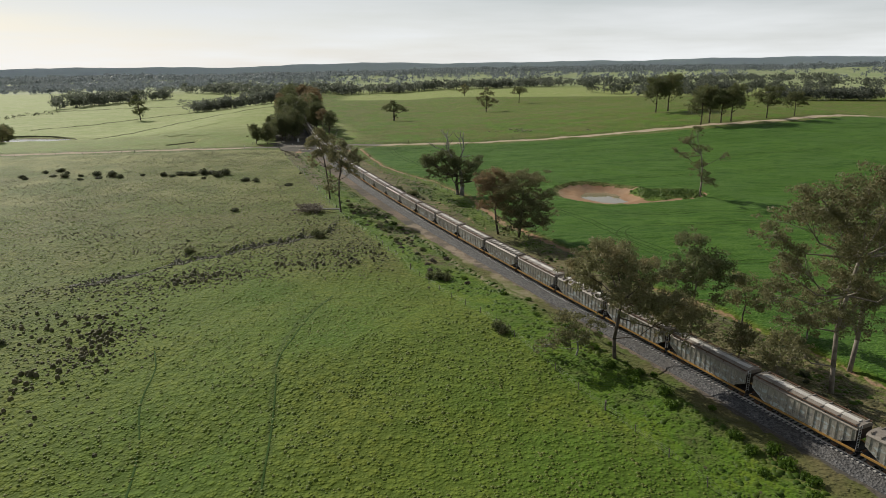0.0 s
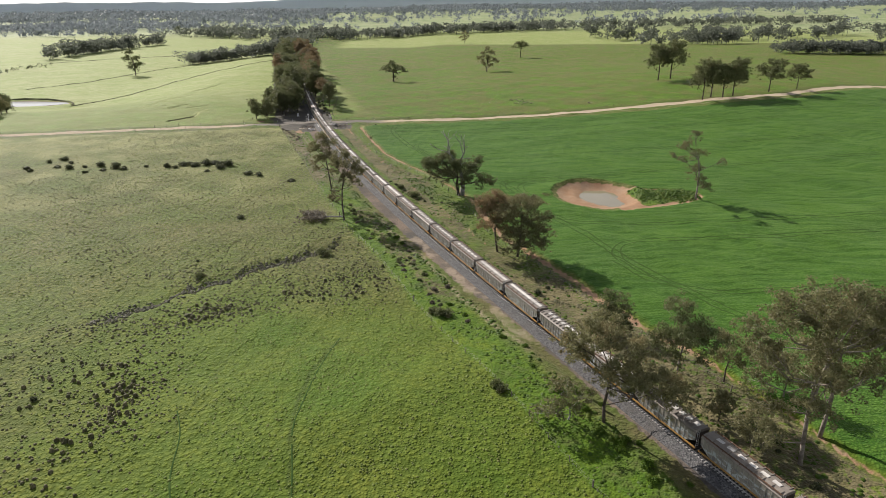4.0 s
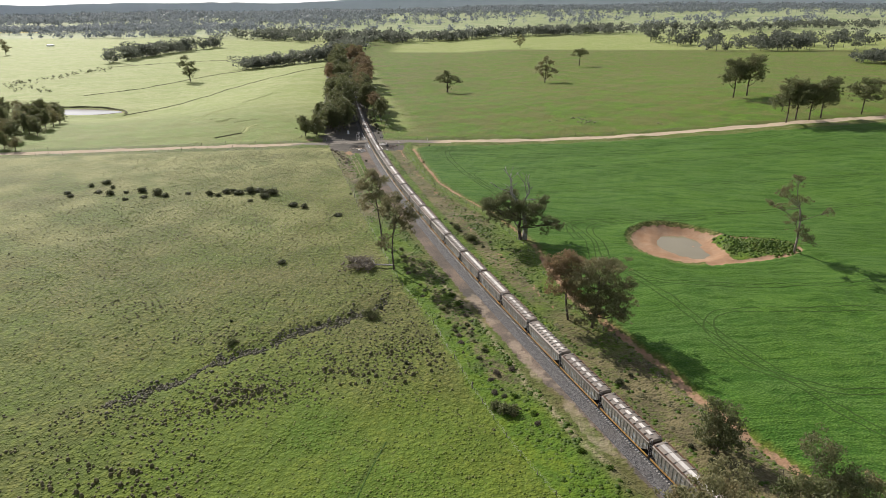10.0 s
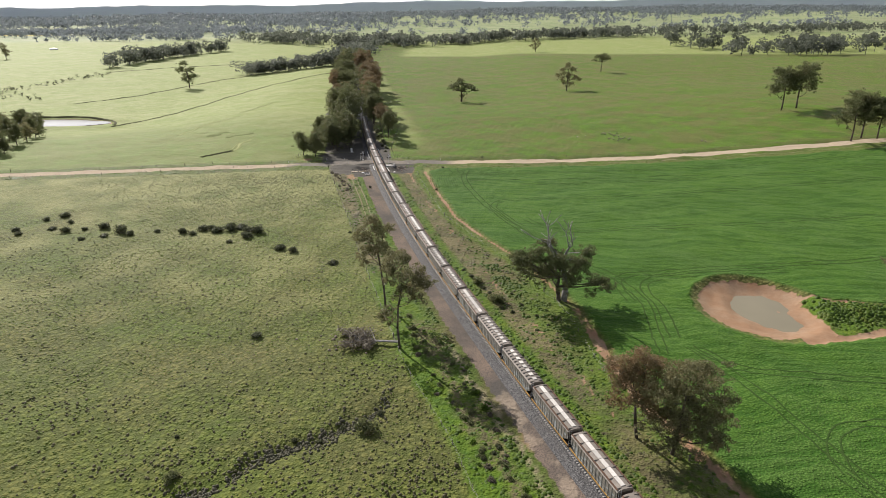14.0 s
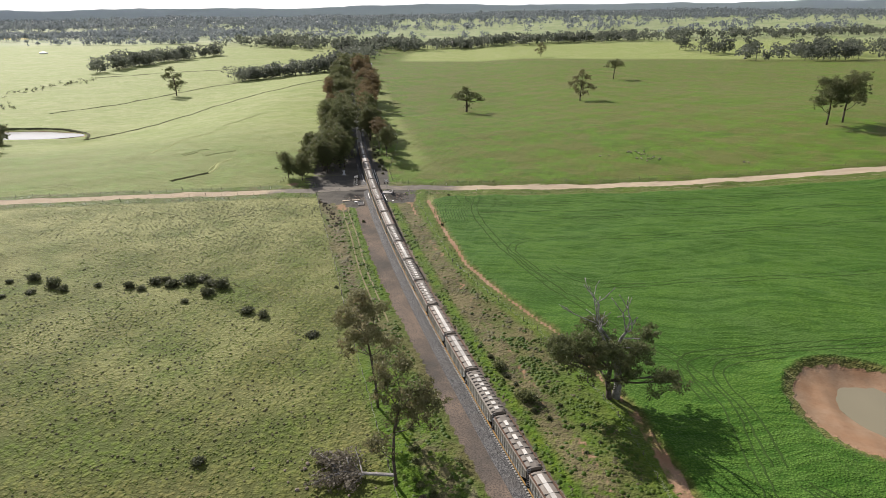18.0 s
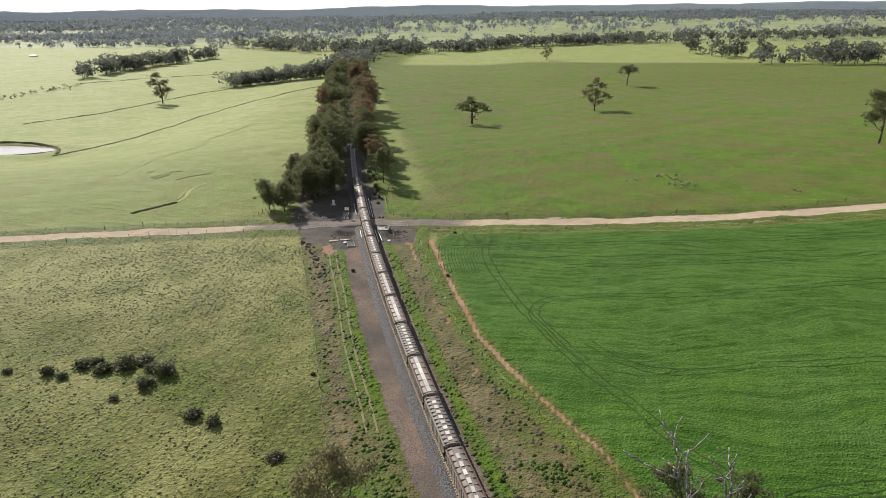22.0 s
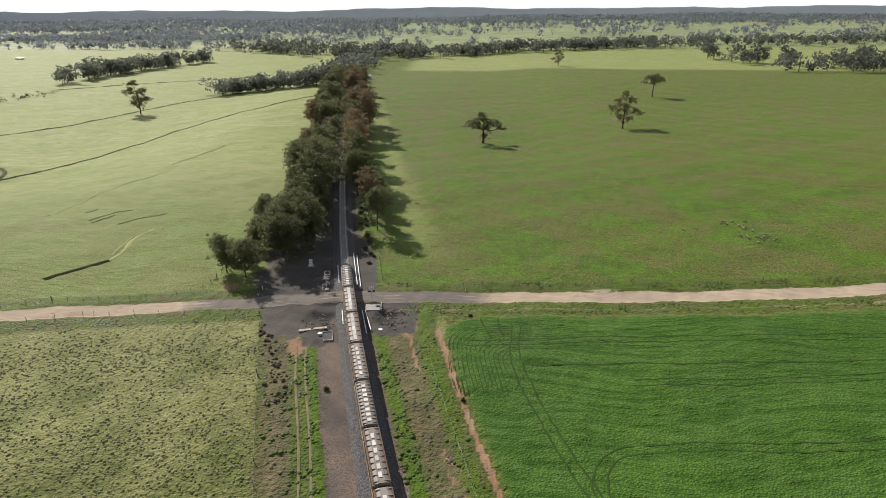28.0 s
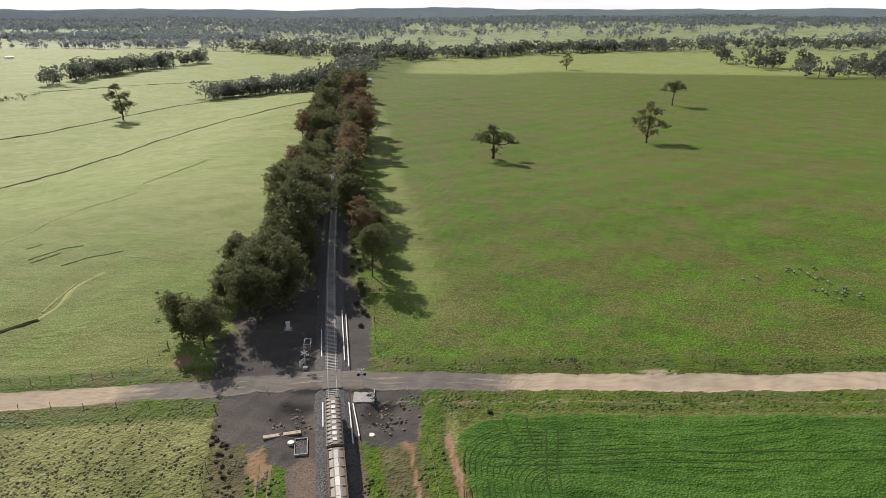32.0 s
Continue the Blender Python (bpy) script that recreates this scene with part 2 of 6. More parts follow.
    hill = w.mix(w.span(big, 0.40, 0.60), (0.086, 0.174, 0.021), (0.140, 0.190, 0.032))
    hill = w.mix(w.span(w.noise(co, 0.011, 3), 0.46, 0.58, 0, 0.7), hill, (0.190, 0.196, 0.052))
    hill = w.mix(w.span(mid, 0.45, 0.55, 0, 0.9), hill, (0.128, 0.275, 0.016))
    hill = w.mix(w.span(w.math("ADD", w.math("MULTIPLY", rows, 0.5), w.math("MULTIPLY", fine, 0.5)), 0.47, 0.60, 0, 0.45), hill, (0.185, 0.200, 0.045))
    hill = w.mix(w.span(patch, 0.47, 0.56, 0, 0.85), hill, (0.205, 0.180, 0.066))
    hill = w.mix(masks["brown"], hill, w.mix(w.span(patch, 0.42, 0.56), (0.150, 0.245, 0.022), (0.235, 0.205, 0.085)))
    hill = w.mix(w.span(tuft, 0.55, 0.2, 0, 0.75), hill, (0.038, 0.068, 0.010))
    hill = w.mix(w.span(tiny, 0.52, 0.68, 0, 0.4), hill, (0.20, 0.225, 0.045))
    col = w.mix(masks["hill"], col, hill)
    # valley grass set pale; haze and backlight are painted into this colour
    val = w.mix(w.span(big, 0.38, 0.62), (0.262, 0.318, 0.092), (0.330, 0.348, 0.140))
    val = w.mix(w.span(patch, 0.45, 0.62, 0, 0.7), val, (0.205, 0.272, 0.062))
    val = w.mix(w.span(mid, 0.47, 0.62, 0, 0.55), val, (0.375, 0.385, 0.185))
    val = w.mix(w.span(rows, 0.42, 0.54, 0.45, 0), val, (0.17, 0.22, 0.05))
    val = w.mix(w.span(tuft, 0.5, 0.1, 0, 0.35), val, (0.10, 0.14, 0.025))
    val = w.mix(w.span(fine, 0.5, 0.72, 0, 0.4), val, (0.33, 0.35, 0.14))
    col = w.mix(masks["valley"], col, val)
    crop = w.mix(w.span(big, 0.36, 0.64), (0.070, 0.142, 0.018), (0.092, 0.172, 0.024))
    crop = w.mix(w.span(patch, 0.46, 0.62, 0, 0.65), crop, (0.106, 0.186, 0.038))
    crop = w.mix(w.span(w.noise(co, 0.035, 4), 0.5, 0.62, 0, 0.6), crop, (0.078, 0.142, 0.030))
    crop = w.mix(w.span(rows, 0.40, 0.52, 0.75, 0), crop, (0.036, 0.096, 0.010))
    crop = w.mix(w.span(fine, 0.5, 0.75, 0, 0.45), crop, (0.090, 0.195, 0.028))
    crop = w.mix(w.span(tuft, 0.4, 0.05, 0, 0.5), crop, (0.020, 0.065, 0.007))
    crop = w.mix(1.0, crop, (0.90, 0.95, 0.92), "MULTIPLY")
    col = w.mix(masks["crop"], col, crop)
    verge = w.mix(w.span(mid, 0.40, 0.60), (0.120, 0.120, 0.040), (0.165, 0.135, 0.065))
    verge = w.mix(w.span(patch, 0.45, 0.62, 0, 0.8), verge, (0.085, 0.145, 0.020))
    verge = w.mix(w.span(fine, 0.5, 0.72, 0, 0.6), verge, (0.065, 0.060, 0.028))
    lush = w.mix(w.span(mid, 0.35, 0.65), (0.078, 0.160, 0.012), (0.140, 0.195, 0.016))
    lush = w.mix(w.span(fine, 0.42, 0.68, 0, 0.75), lush, (0.045, 0.105, 0.012))
    verge = w.mix(w.math("MULTIPLY", masks["lush"], w.span(mid, 0.30, 0.46)), verge, lush)
    verge = w.mix(w.math("MULTIPLY", masks["weed"], w.span(fine, 0.36, 0.52)), verge, w.mix(w.span(mid, 0.4, 0.6), (0.115, 0.092, 0.056), (0.215, 0.170, 0.095)))
    verge = w.mix(1.0, verge, (0.76, 0.80, 0.76), "MULTIPLY")
    col = w.mix(masks["verge"], col, verge)
    edge = w.math("ADD", w.math("MULTIPLY", fine, 0.6), w.math("MULTIPLY", mid, 0.4))
    red = w.mix(w.span(mid, 0.35, 0.65), (0.28, 0.160, 0.092), (0.32, 0.220, 0.145))
    red = w.mix(w.span(fine, 0.45, 0.7, 0, 0.6), red, (0.25, 0.15, 0.09))
    col = w.mix(w.span(w.math("ADD", masks["red"], w.math("MULTIPLY", edge, 0.8)), 0.72, 0.98), col, red)
    grav = w.mix(w.span(patch, 0.38, 0.62), (0.098, 0.088, 0.080), (0.225, 0.170, 0.134))
    grav = w.mix(w.span(tiny, 0.45, 0.62, 0, 0.7), grav, (0.062, 0.056, 0.050))
    col = w.mix(w.span(w.math("ADD", masks["gravel"], w.math("MULTIPLY", edge, 0.6)), 0.62, 0.86), col, grav)
    grey = w.mix(w.span(patch, 0.4, 0.6), (0.075, 0.070, 0.067), (0.120, 0.107, 0.094))
    grey = w.mix(w.span(tiny, 0.42, 0.66, 0, 0.6), grey, (0.055, 0.052, 0.05))
    col = w.mix(w.span(w.math("ADD", masks["grey"], w.math("MULTIPLY", edge, 0.6)), 0.62, 0.86), col, grey)
    stone = w.mix(w.span(patch, 0.4, 0.6), (0.168, 0.150, 0.132), (0.215, 0.188, 0.160))
    stone = w.mix(w.span(w.noise(st.outputs["Vector"], 1.6, 2), 0.42, 0.62, 0, 0.6), stone, (0.140, 0.128, 0.116))
    col = w.mix(w.span(w.math("ADD", masks["stone"], w.math("MULTIPLY", edge, 0.5)), 0.55, 0.85), col, stone)
    # far fields mixed paler with distance: haze put into the colour
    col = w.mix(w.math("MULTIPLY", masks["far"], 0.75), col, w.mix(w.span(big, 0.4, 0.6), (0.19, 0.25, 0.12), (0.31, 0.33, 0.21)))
    col = w.mix(masks["gold"], col, (0.62, 0.50, 0.06))
    tan = w.mix(w.span(mid, 0.35, 0.65), (0.46, 0.37, 0.265), (0.40, 0.325, 0.245))
    tan = w.mix(w.span(w.noise(st.outputs["Vector"], 1.1, 2), 0.45, 0.65, 0, 0.55), tan, (0.33, 0.25, 0.175))
    col = w.mix(w.span(w.math("ADD", masks["tan"], w.math("MULTIPLY", edge, 0.4)), 0.5, 0.8), col, tan)
    rut = w.mix(0.5, col, (0.018, 0.030, 0.008))
    col = w.mix(w.span(w.math("ADD", masks["wheel"], w.math("MULTIPLY", fine, 0.4)), 0.45, 0.85, 0, 0.9), col, rut)
    col = w.mix(w.math("MULTIPLY", masks["rows"], w.span(fine, 0.28, 0.46)), col, (0.33, 0.265, 0.18))
    bare = w.math("MAXIMUM", w.math("MAXIMUM", masks["gravel"], masks["tan"]), w.math("MAXIMUM", masks["red"], w.math("MAXIMUM", masks["stone"], masks["grey"])))
    open_land = w.math("MAXIMUM", w.math("MAXIMUM", masks["hill"], masks["valley"]), masks["crop"])
    high = w.math("ADD", w.math("MULTIPLY", tus, w.span(open_land, 0, 1, 0.38, 0.12)), w.math("MULTIPLY", tuft, 0.26))
    high = w.math("ADD", high, w.math("MULTIPLY", fine, w.span(masks["crop"], 0, 1, 0.5, 0.28)))
    high = w.math("ADD", high, w.math("MULTIPLY", w.math("MULTIPLY", w.math("MAXIMUM", masks["crop"], w.math("MULTIPLY", masks["hill"], 0.8)), rows), 1.3))
    w.bump(w.math("MULTIPLY", high, w.span(bare, 0, 1, 1, 0.09)), 1.0, 0.42)
    short = w.math("MAXIMUM", w.math("MAXIMUM", masks["hill"], masks["crop"]), bare)
    w.ln(w.span(short, 0, 1, 0.10, 0.04), w.bsdf.inputs["Sheen Weight"])
    w.bsdf.inputs["Sheen Roughness"].default_value = 0.45
    w.bsdf.inputs["Sheen Tint"].default_value = (1.0, 1.0, 0.55, 1)
    return w.done(col, w.span(bare, 0, 1, 0.75, 0.95), 0, 0.06)


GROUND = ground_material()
# pressed crop, very dark: the shaded gap between stalks is in the colour
TRAMPLED = plain("trampled_shaded_crop", (0.026, 0.062, 0.010), (0.050, 0.085, 0.020), 1.2, 0.95, 0, 0.05, 0.1)
STRAW = plain("dry_bank_grass", (0.36, 0.37, 0.17), (0.27, 0.30, 0.11), 0.7, 0.95, 0, 0.05, 0.1)
DRAIN = plain("weedy_drain", (0.075, 0.088, 0.034), (0.115, 0.105, 0.055), 0.8, 0.95, 0, 0.1, 0.1)
BANK_GRASS = plain("bank_grass", (0.210, 0.245, 0.075), (0.150, 0.180, 0.052), 0.6, 0.95, 0, 0.1, 0.1)

# ---- helpers for shapes ----
rng = np.random.default_rng(7)


def mesh_of(name, verts, faces, material=None, smooth=False):
    me = bpy.data.meshes.new(name)
    me.from_pydata([tuple(v) for v in verts] if not isinstance(verts, np.ndarray) else verts.tolist(), [], faces if isinstance(faces, list) else faces.tolist())
    if material:
        me.materials.append(material)
    if smooth:
        me.polygons.foreach_set("use_smooth", [True] * len(me.polygons))
    me.update()
    return me


def bm_mesh(name, bm, material, smooth=False):
    me = bpy.data.meshes.new(name)
    bm.to_mesh(me)
    bm.free()
    me.materials.append(material)
    if smooth:
        me.polygons.foreach_set("use_smooth", [True] * len(me.polygons))
    return me


def part(name, what, material, parent, label="", at=None):
    """One mesh object under a thing or a part; what: a bmesh or a mesh to share."""
    me = what if isinstance(what, bpy.types.Mesh) else bm_mesh(name, what, material)
    ob = new(name, me)
    ob.parent = parent
    if at is not None:
        ob.matrix_basis = at
    if label:
        tagged(ob, label)
    return ob


def box(bm, x0, x1, y0, y1, z0, z1):
    vs = [bm.verts.new((x, y, z)) for x in (x0, x1) for y in (y0, y1) for z in (z0, z1)]
    for f in ((0, 1, 3, 2), (4, 6, 7, 5), (0, 4, 5, 1), (2, 3, 7, 6), (0, 2, 6, 4), (1, 5, 7, 3)):
        bm.faces.new([vs[i] for i in f])
    return bm


def boxes(*dims):
    bm = bmesh.new()
    for d in dims:
        box(bm, *d)
    return bm


def prism(bm, outline, axis, a, b):
    """Extrudes an outline of (u, v) from a to b along an axis (0: x, 1: y, 2: z)."""
    def at(u, v, w):
        return ((w, u, v), (u, w, v), (u, v, w))[axis]
    lo = [bm.verts.new(at(u, v, a)) for u, v in outline]
    hi = [bm.verts.new(at(u, v, b)) for u, v in outline]
    n = len(outline)
    for i in range(n):
        bm.faces.new((lo[i], lo[(i + 1) % n], hi[(i + 1) % n], hi[i]))
    bm.faces.new(lo[::-1])
    bm.faces.new(hi)
    bmesh.ops.recalc_face_normals(bm, faces=bm.faces)
    return bm


def tube(bm, p, q, r0, r1, sides=6):
    p, q = Vector(p), Vector(q)
    turn = (q - p).to_track_quat("Z", "Y").to_matrix()
    rings = []
    for c, r in ((p, r0), (q, r1)):
        rings.append([bm.verts.new(c + turn @ Vector((r * math.cos(a), r * math.sin(a), 0))) for a in (2 * math.pi * i / sides for i in range(sides))])
    for i in range(sides):
        bm.faces.new((rings[0][i], rings[0][(i + 1) % sides], rings[1][(i + 1) % sides], rings[1][i]))
    bm.faces.new(rings[0][::-1])
    bm.faces.new(rings[1])
    return bm


# ---- the lie of the land ----
def step(a, b, x):
    t = np.clip((np.asarray(x, float) - a) / (b - a), 0, 1)
    return t * t * (3 - 2 * t)


POND, POND_R, LAKE, LAKE_R = (109.8, -126.2), (13.8, 15.2), (-250.0, 200.0), (36.0, 14.0)


def oval(c, r, x, y):
    return np.hypot((x - c[0]) / r[0], (y - c[1]) / r[1])


def smooth_noise(x, y, size, seed=0):
    """Cheap rolling noise between -1 and 1."""
    out = 0
    for k in range(4):
        a, f = 1.7 * k + seed, (1.0 + 0.63 * k) / size
        out = out + np.sin(f * (x * np.cos(a) + y * np.sin(a)) * 6.283 + 3.1 * k + seed) * (0.9 ** k)
    return out / 2.6


GULLY_X, GULLY_Y = (-60, -30, -14.2, -11.5, -6.9, -3, -0.3, 3.2, 8.2, 12.7, 17.7, 22.6, 30), (-238, -214, -201.3, -195, -192.6, -190.4, -186.6, -181.5, -179.8, -176.1, -173.2, -167.1, -160)


def lie(x, y):
    """Height of the ground."""
    x, y = np.asarray(x, float), np.asarray(y, float)
    h = 14 * np.exp(-((x - 290) / 130) ** 2 - ((y - 110) / 190) ** 2)
    west = 1 - step(-220, -60, x)
    h = h - 15 * west * step(40, 190, y)
    h = h - step(480, 900, y) * (11 - 7 * west)
    far = step(900, 2600, np.hypot(x, y))
    h = h + far * (6 + 8 * smooth_noise(x, y, 1500, 2)) + 0.0150 * x * step(600, 2600, np.hypot(x, y))
    h = h - 5 * step(130, 260, y) * (1 - step(60, 150, x)) * step(-120, -30, x)
    h = h + 2.1 * np.exp(-((x - 42) / 38) ** 2 - ((y + 246) / 26) ** 2)
    r = oval(POND, POND_R, x, y)
    rw = oval((112.6, -125.6), (8.6, 12.0), x, y)
    h = h - 0.75 * (1 - step(0.75, 1.05, r)) - 1.3 * (1 - step(0.6, 1.35, rw)) + 0.9 * np.exp(-((r - 1.14) / 0.10) ** 2) * step(-0.4, 0.5, (y - POND[1]) / 15 + (x - POND[0]) / 40)
    h = h + 1.2 * np.exp(-((x - 133) / 9) ** 2 - ((y + 129) / 4.5) ** 2)
    r = oval(LAKE, LAKE_R, x, y)
    k = 1 - step(1.1, 2.2, r)
    h = h * (1 - k) + k * (-13.7) - 2.6 * (1 - step(0.75, 1.15, r)) + 1.3 * np.exp(-((r - 1.4) / 0.2) ** 2) * step(0, 0.6, (y - LAKE[1]) / 12)
    bed_y = np.interp(x, GULLY_X, GULLY_Y) + 0.7 * np.sin(x * 0.9)
    gully = np.exp(-((y - bed_y) / 2.2) ** 2) * step(-40, -12, x) * (1 - step(21, 26, x))
    return h - 0.6 * gully + 0.12 * smooth_noise(x, y, 9, 1) + 0.35 * smooth_noise(x, y, 45, 5)


# ---- the railway's line ----
CURVE = (-0.1158, -0.3139, 3.0998, -21.848, 4.886)


def line_x(y):
    y = np.asarray(y, float)
    mid = np.polyval(CURVE, np.clip(y, -275, 130) / 100)
    return mid + np.where(y < -275, -0.364 * (y + 275), 0) + np.where(y > 130, -0.155 * (y - 130), 0)


LY = np.arange(-900, 1500, 0.5)
LX = line_x(LY)
LS = np.concatenate(([0], np.cumsum(np.hypot(np.diff(LX), np.diff(LY)))))
LS -= np.interp(0, LY, LS)


def on_line(s, off=0.0, z=0.0):
    """Place and heading at a distance along the line; off to the east."""
    y = float(np.interp(s, LS, LY))
    x = float(np.interp(y, LY, LX))
    dx, dy = float(np.interp(s + 1, LS, LX) - np.interp(s - 1, LS, LX)), float(np.interp(s + 1, LS, LY) - np.interp(s - 1, LS, LY))
    n = math.hypot(dx, dy)
    return Vector((x + off * dy / n, y - off * dx / n, z)), math.degrees(math.atan2(-dx, dy))


RAIL_TOP = 0.72


def bed(y):
    """Height of the line's formation: level, a little above the land."""
    return -5 * step(135, 265, y) - 6 * step(480, 900, y)


FENCE_W = ((-330, 88), (-268, 65), (-249, 58), (-224, 48.5), (-201, 41), (-176, 34), (-157, 26), (-94, 8.2), (-60, -0.3), (-27, -9.3), (13, -20))
CROP_EDGE = ((-420, 152), (-330, 128), (-290, 113), (-246, 99), (-235, 95.5), (-222, 89.5), (-194, 80), (-163, 69), (-147, 67), (-127, 64.6), (-97, 54.6), (-78, 44.8), (-57, 35.5), (-16, 26.5), (5, 22.7), (13, 23))
ROAD_Y = ((-2000, -200), (-400, -42), (-156, -3), (-94, 8), (-44, 16), (-3, 23), (35, 24.5), (110, 26), (205, 30), (275, 34), (330, 62), (600, 190), (2000, 900))


def along(table, v):
    a, b = zip(*table)
    return np.interp(v, a, b)


def wob(x, y, amount, size=7):
    return amount * smooth_noise(x, y, size, 3) + amount * 0.6 * smooth_noise(x, y, size * 0.31, 8)


def band(d, half, soft):
    return 1 - step(half - soft, half + soft, np.abs(d))


# ---- ground ----
def ticks(parts):
    out = []
    for a, b, d in parts:
        out += list(np.arange(a, b, d))
    return np.array(out + [parts[-1][1]])


def growing(a, b, first, rate):
    out, d = [a], first
    while abs(out[-1]) < abs(b):
        out.append(out[-1] + math.copysign(d, b))
        d *= rate
    out[-1] = b
    return out[1:]


gx = ticks([(-110, -40, 1.6), (-40, 150, 0.8), (150, 320, 2.0)])
gx = np.array(growing(-110, -4900, 2.2, 1.06)[::-1] + list(gx) + growing(320, 4900, 2.6, 1.06))
gy = ticks([(-345, -60, 0.95), (-60, 45, 0.6), (45, 160, 1.2), (160, 500, 2.6)])
gy = np.array(growing(-345, -4900, 2.5, 1.12)[::-1] + list(gy) + growing(500, 4900, 4, 1.06))
GX, GY = np.meshgrid(gx, gy)
fx, fy = GX.ravel(), GY.ravel()
nx, ny = len(gx), len(gy)
u = fx - line_x(fy)
near_line = band(u, 7, 2)
fz = lie(fx, fy)
fz = fz * (1 - near_line) + near_line * (bed(fy) - 0.05)
idx = np.arange(nx * ny).reshape(ny, nx)
quads = np.stack([idx[:-1, :-1], idx[:-1, 1:], idx[1:, 1:], idx[1:, :-1]], -1).reshape(-1, 4)
ground_mesh = bpy.data.meshes.new("ground")
ground_mesh.vertices.add(nx * ny)
ground_mesh.vertices.foreach_set("co", np.stack([fx, fy, fz], -1).ravel())
ground_mesh.loops.add(quads.size)
ground_mesh.loops.foreach_set("vertex_index", quads.ravel())
ground_mesh.polygons.add(len(quads))
ground_mesh.polygons.foreach_set("loop_start", np.arange(0, quads.size, 4))
ground_mesh.polygons.foreach_set("use_smooth", np.ones(len(quads), bool))
ground_mesh.update(calc_edges=True)
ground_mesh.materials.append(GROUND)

road_d = (fy - along(ROAD_Y, fx)) / np.where(np.abs(fx) > 300, 1.12, 1.0)
fence_w = along(FENCE_W, fy)
crop_e = along(CROP_EDGE, fy)
south = 1 - step(11, 14, fy + wob(fx, fy, 0.8) - along(ROAD_Y, fx) + 24)
crop = step(-0.6, 0.6, fx - crop_e - 2.2 + wob(fx, fy, 0.5)) * south
crop = crop * step(1.1, 1.16, oval(POND, POND_R, fx, fy) + wob(fx, fy, 0.03, 9))
tail_half = np.interp(fx, (112, 120, 126, 138, 144, 145), (12.5, 11.5, 10.3, 6.5, 2.5, -1.5)) + wob(fx, fy, 0.4)
tail = step(-0.6, 0.6, tail_half - np.abs(fy + 132)) * (fx > 112)
spur = step(-0.5, 0.5, tail_half - 1.9 - np.abs(fy + 131.2)) * step(120.5, 122, fx + wob(fx, fy, 0.5, 5))
crop = crop * (1 - tail)
corner = np.hypot(fx - 33, fy - 3)
crop = crop * np.where((fx < 33) & (fy > 3), 1 - step(8.0, 8.9, corner), 1)
verge = step(-0.8, 0.8, fx - fence_w + wob(fx, fy, 0.5)) * (1 - step(-0.5, 0.5, fx - crop_e)) * (1 - step(15, 17, fy))
roadside = band(road_d, 9.5, 1.5) * 0.8
verge = np.maximum(verge, roadside)
verge = np.maximum(verge, spur)
patchy = 0.55 + 0.45 * smooth_noise(fx, fy, 17, 6)
red = 0.9 * band(fx - crop_e - 0.9 + wob(fx, fy, 0.22), 0.58, 0.4) * (1 - step(6, 9, fy)) * np.clip(patchy + 0.5, 0, 1) * (0.72 + 0.28 * step(-100, -70, fy))
red = np.maximum(red, ((1 - step(0.97, 1.05, oval(POND, POND_R, fx, fy) + wob(fx, fy, 0.04, 8))) * (1 - spur)))
red = np.maximum(red, 0.9 * tail * (1 - spur))
earth_way = band(fy + 182, 56, 10)
red = np.maximum(red, 0.72 * band(fx - crop_e + 0.3 + wob(fx, fy, 0.5), 0.8, 0.6) * earth_way * np.clip(patchy + 0.45, 0, 1))
red = np.maximum(red, 0.7 * (1 - step(0.95, 1.25, oval(LAKE, LAKE_R, fx, fy))) + 0.45 * np.exp(-((fx + 202) / 7) ** 2 - ((fy - 176) / 12) ** 2))
red = np.maximum(red, 0.72 * band(u - 12.5 + wob(fx, fy, 1.2, 13), 0.45, 0.35) * step(-190, -180, fy) * (1 - step(-20, -10, fy)) * patchy)
red = np.maximum(red, 0.8 * np.exp(-((fx - 16.6) / 2.4) ** 2 - ((fy - 7) / 5) ** 2))
red = np.maximum(red, 0.72 * band(fx - 17.2 - 0.2 * (2 - fy) * (fy < 2), 0.5, 0.4) * step(-14, -10, fy) * (1 - step(3, 5, fy)))
red = np.maximum(red, 0.75 * np.exp(-((fx + 7.5 + 0.28 * (fy + 2)) / 2.8) ** 2 - ((fy + 2) / 6) ** 2))
red = np.maximum(red, 0.62 * np.exp(-((fx + 7.5) / 4.5) ** 4 - ((fy - 12) / 2.2) ** 2) + 0.6 * np.exp(-((fx + 33) / 3.5) ** 2 - ((fy - 30) / 4) ** 2))
red = np.maximum(red, 0.7 * np.exp(-((fx - 49) / 3.5) ** 2 - ((fy + 176) / 6) ** 2))
wide_to = 4.3 + 2.7 * step(-215, -195, fy) + 1.3 * step(-110, -55, fy)
gravel = band(u + (wide_to - 4.4) / 2 + wob(fx, fy, 0.4), (wide_to + 4.4) / 2, 0.6)
fy0, u0 = fy, u
u, fy = u + wob(fx, fy, 1.3, 9), fy + wob(fy, fx, 1.3, 11)
yard = np.exp(-((u + 11) / 15) ** 6 - ((fy - 29) / 15) ** 6)
yard = np.maximum(yard, np.exp(-((fx + 10.5 + 0.3 * (fy - 10)) / 8.5) ** 6 - ((fy - 11) / 9) ** 6))
yard = np.maximum(yard, np.exp(-((fx - 12) / 6.5) ** 6 - ((fy - 13) / 9) ** 6))
yard = np.maximum(yard, np.exp(-((fx + 4) / 3) ** 4 - ((fy - 2) / 5) ** 4))
yard = np.maximum(yard, 0.8 * band(u + 11, 12, 2) * step(38, 48, fy))
yard = np.maximum(yard, band(u, 5.2, 0.8) * step(22, 28, fy))
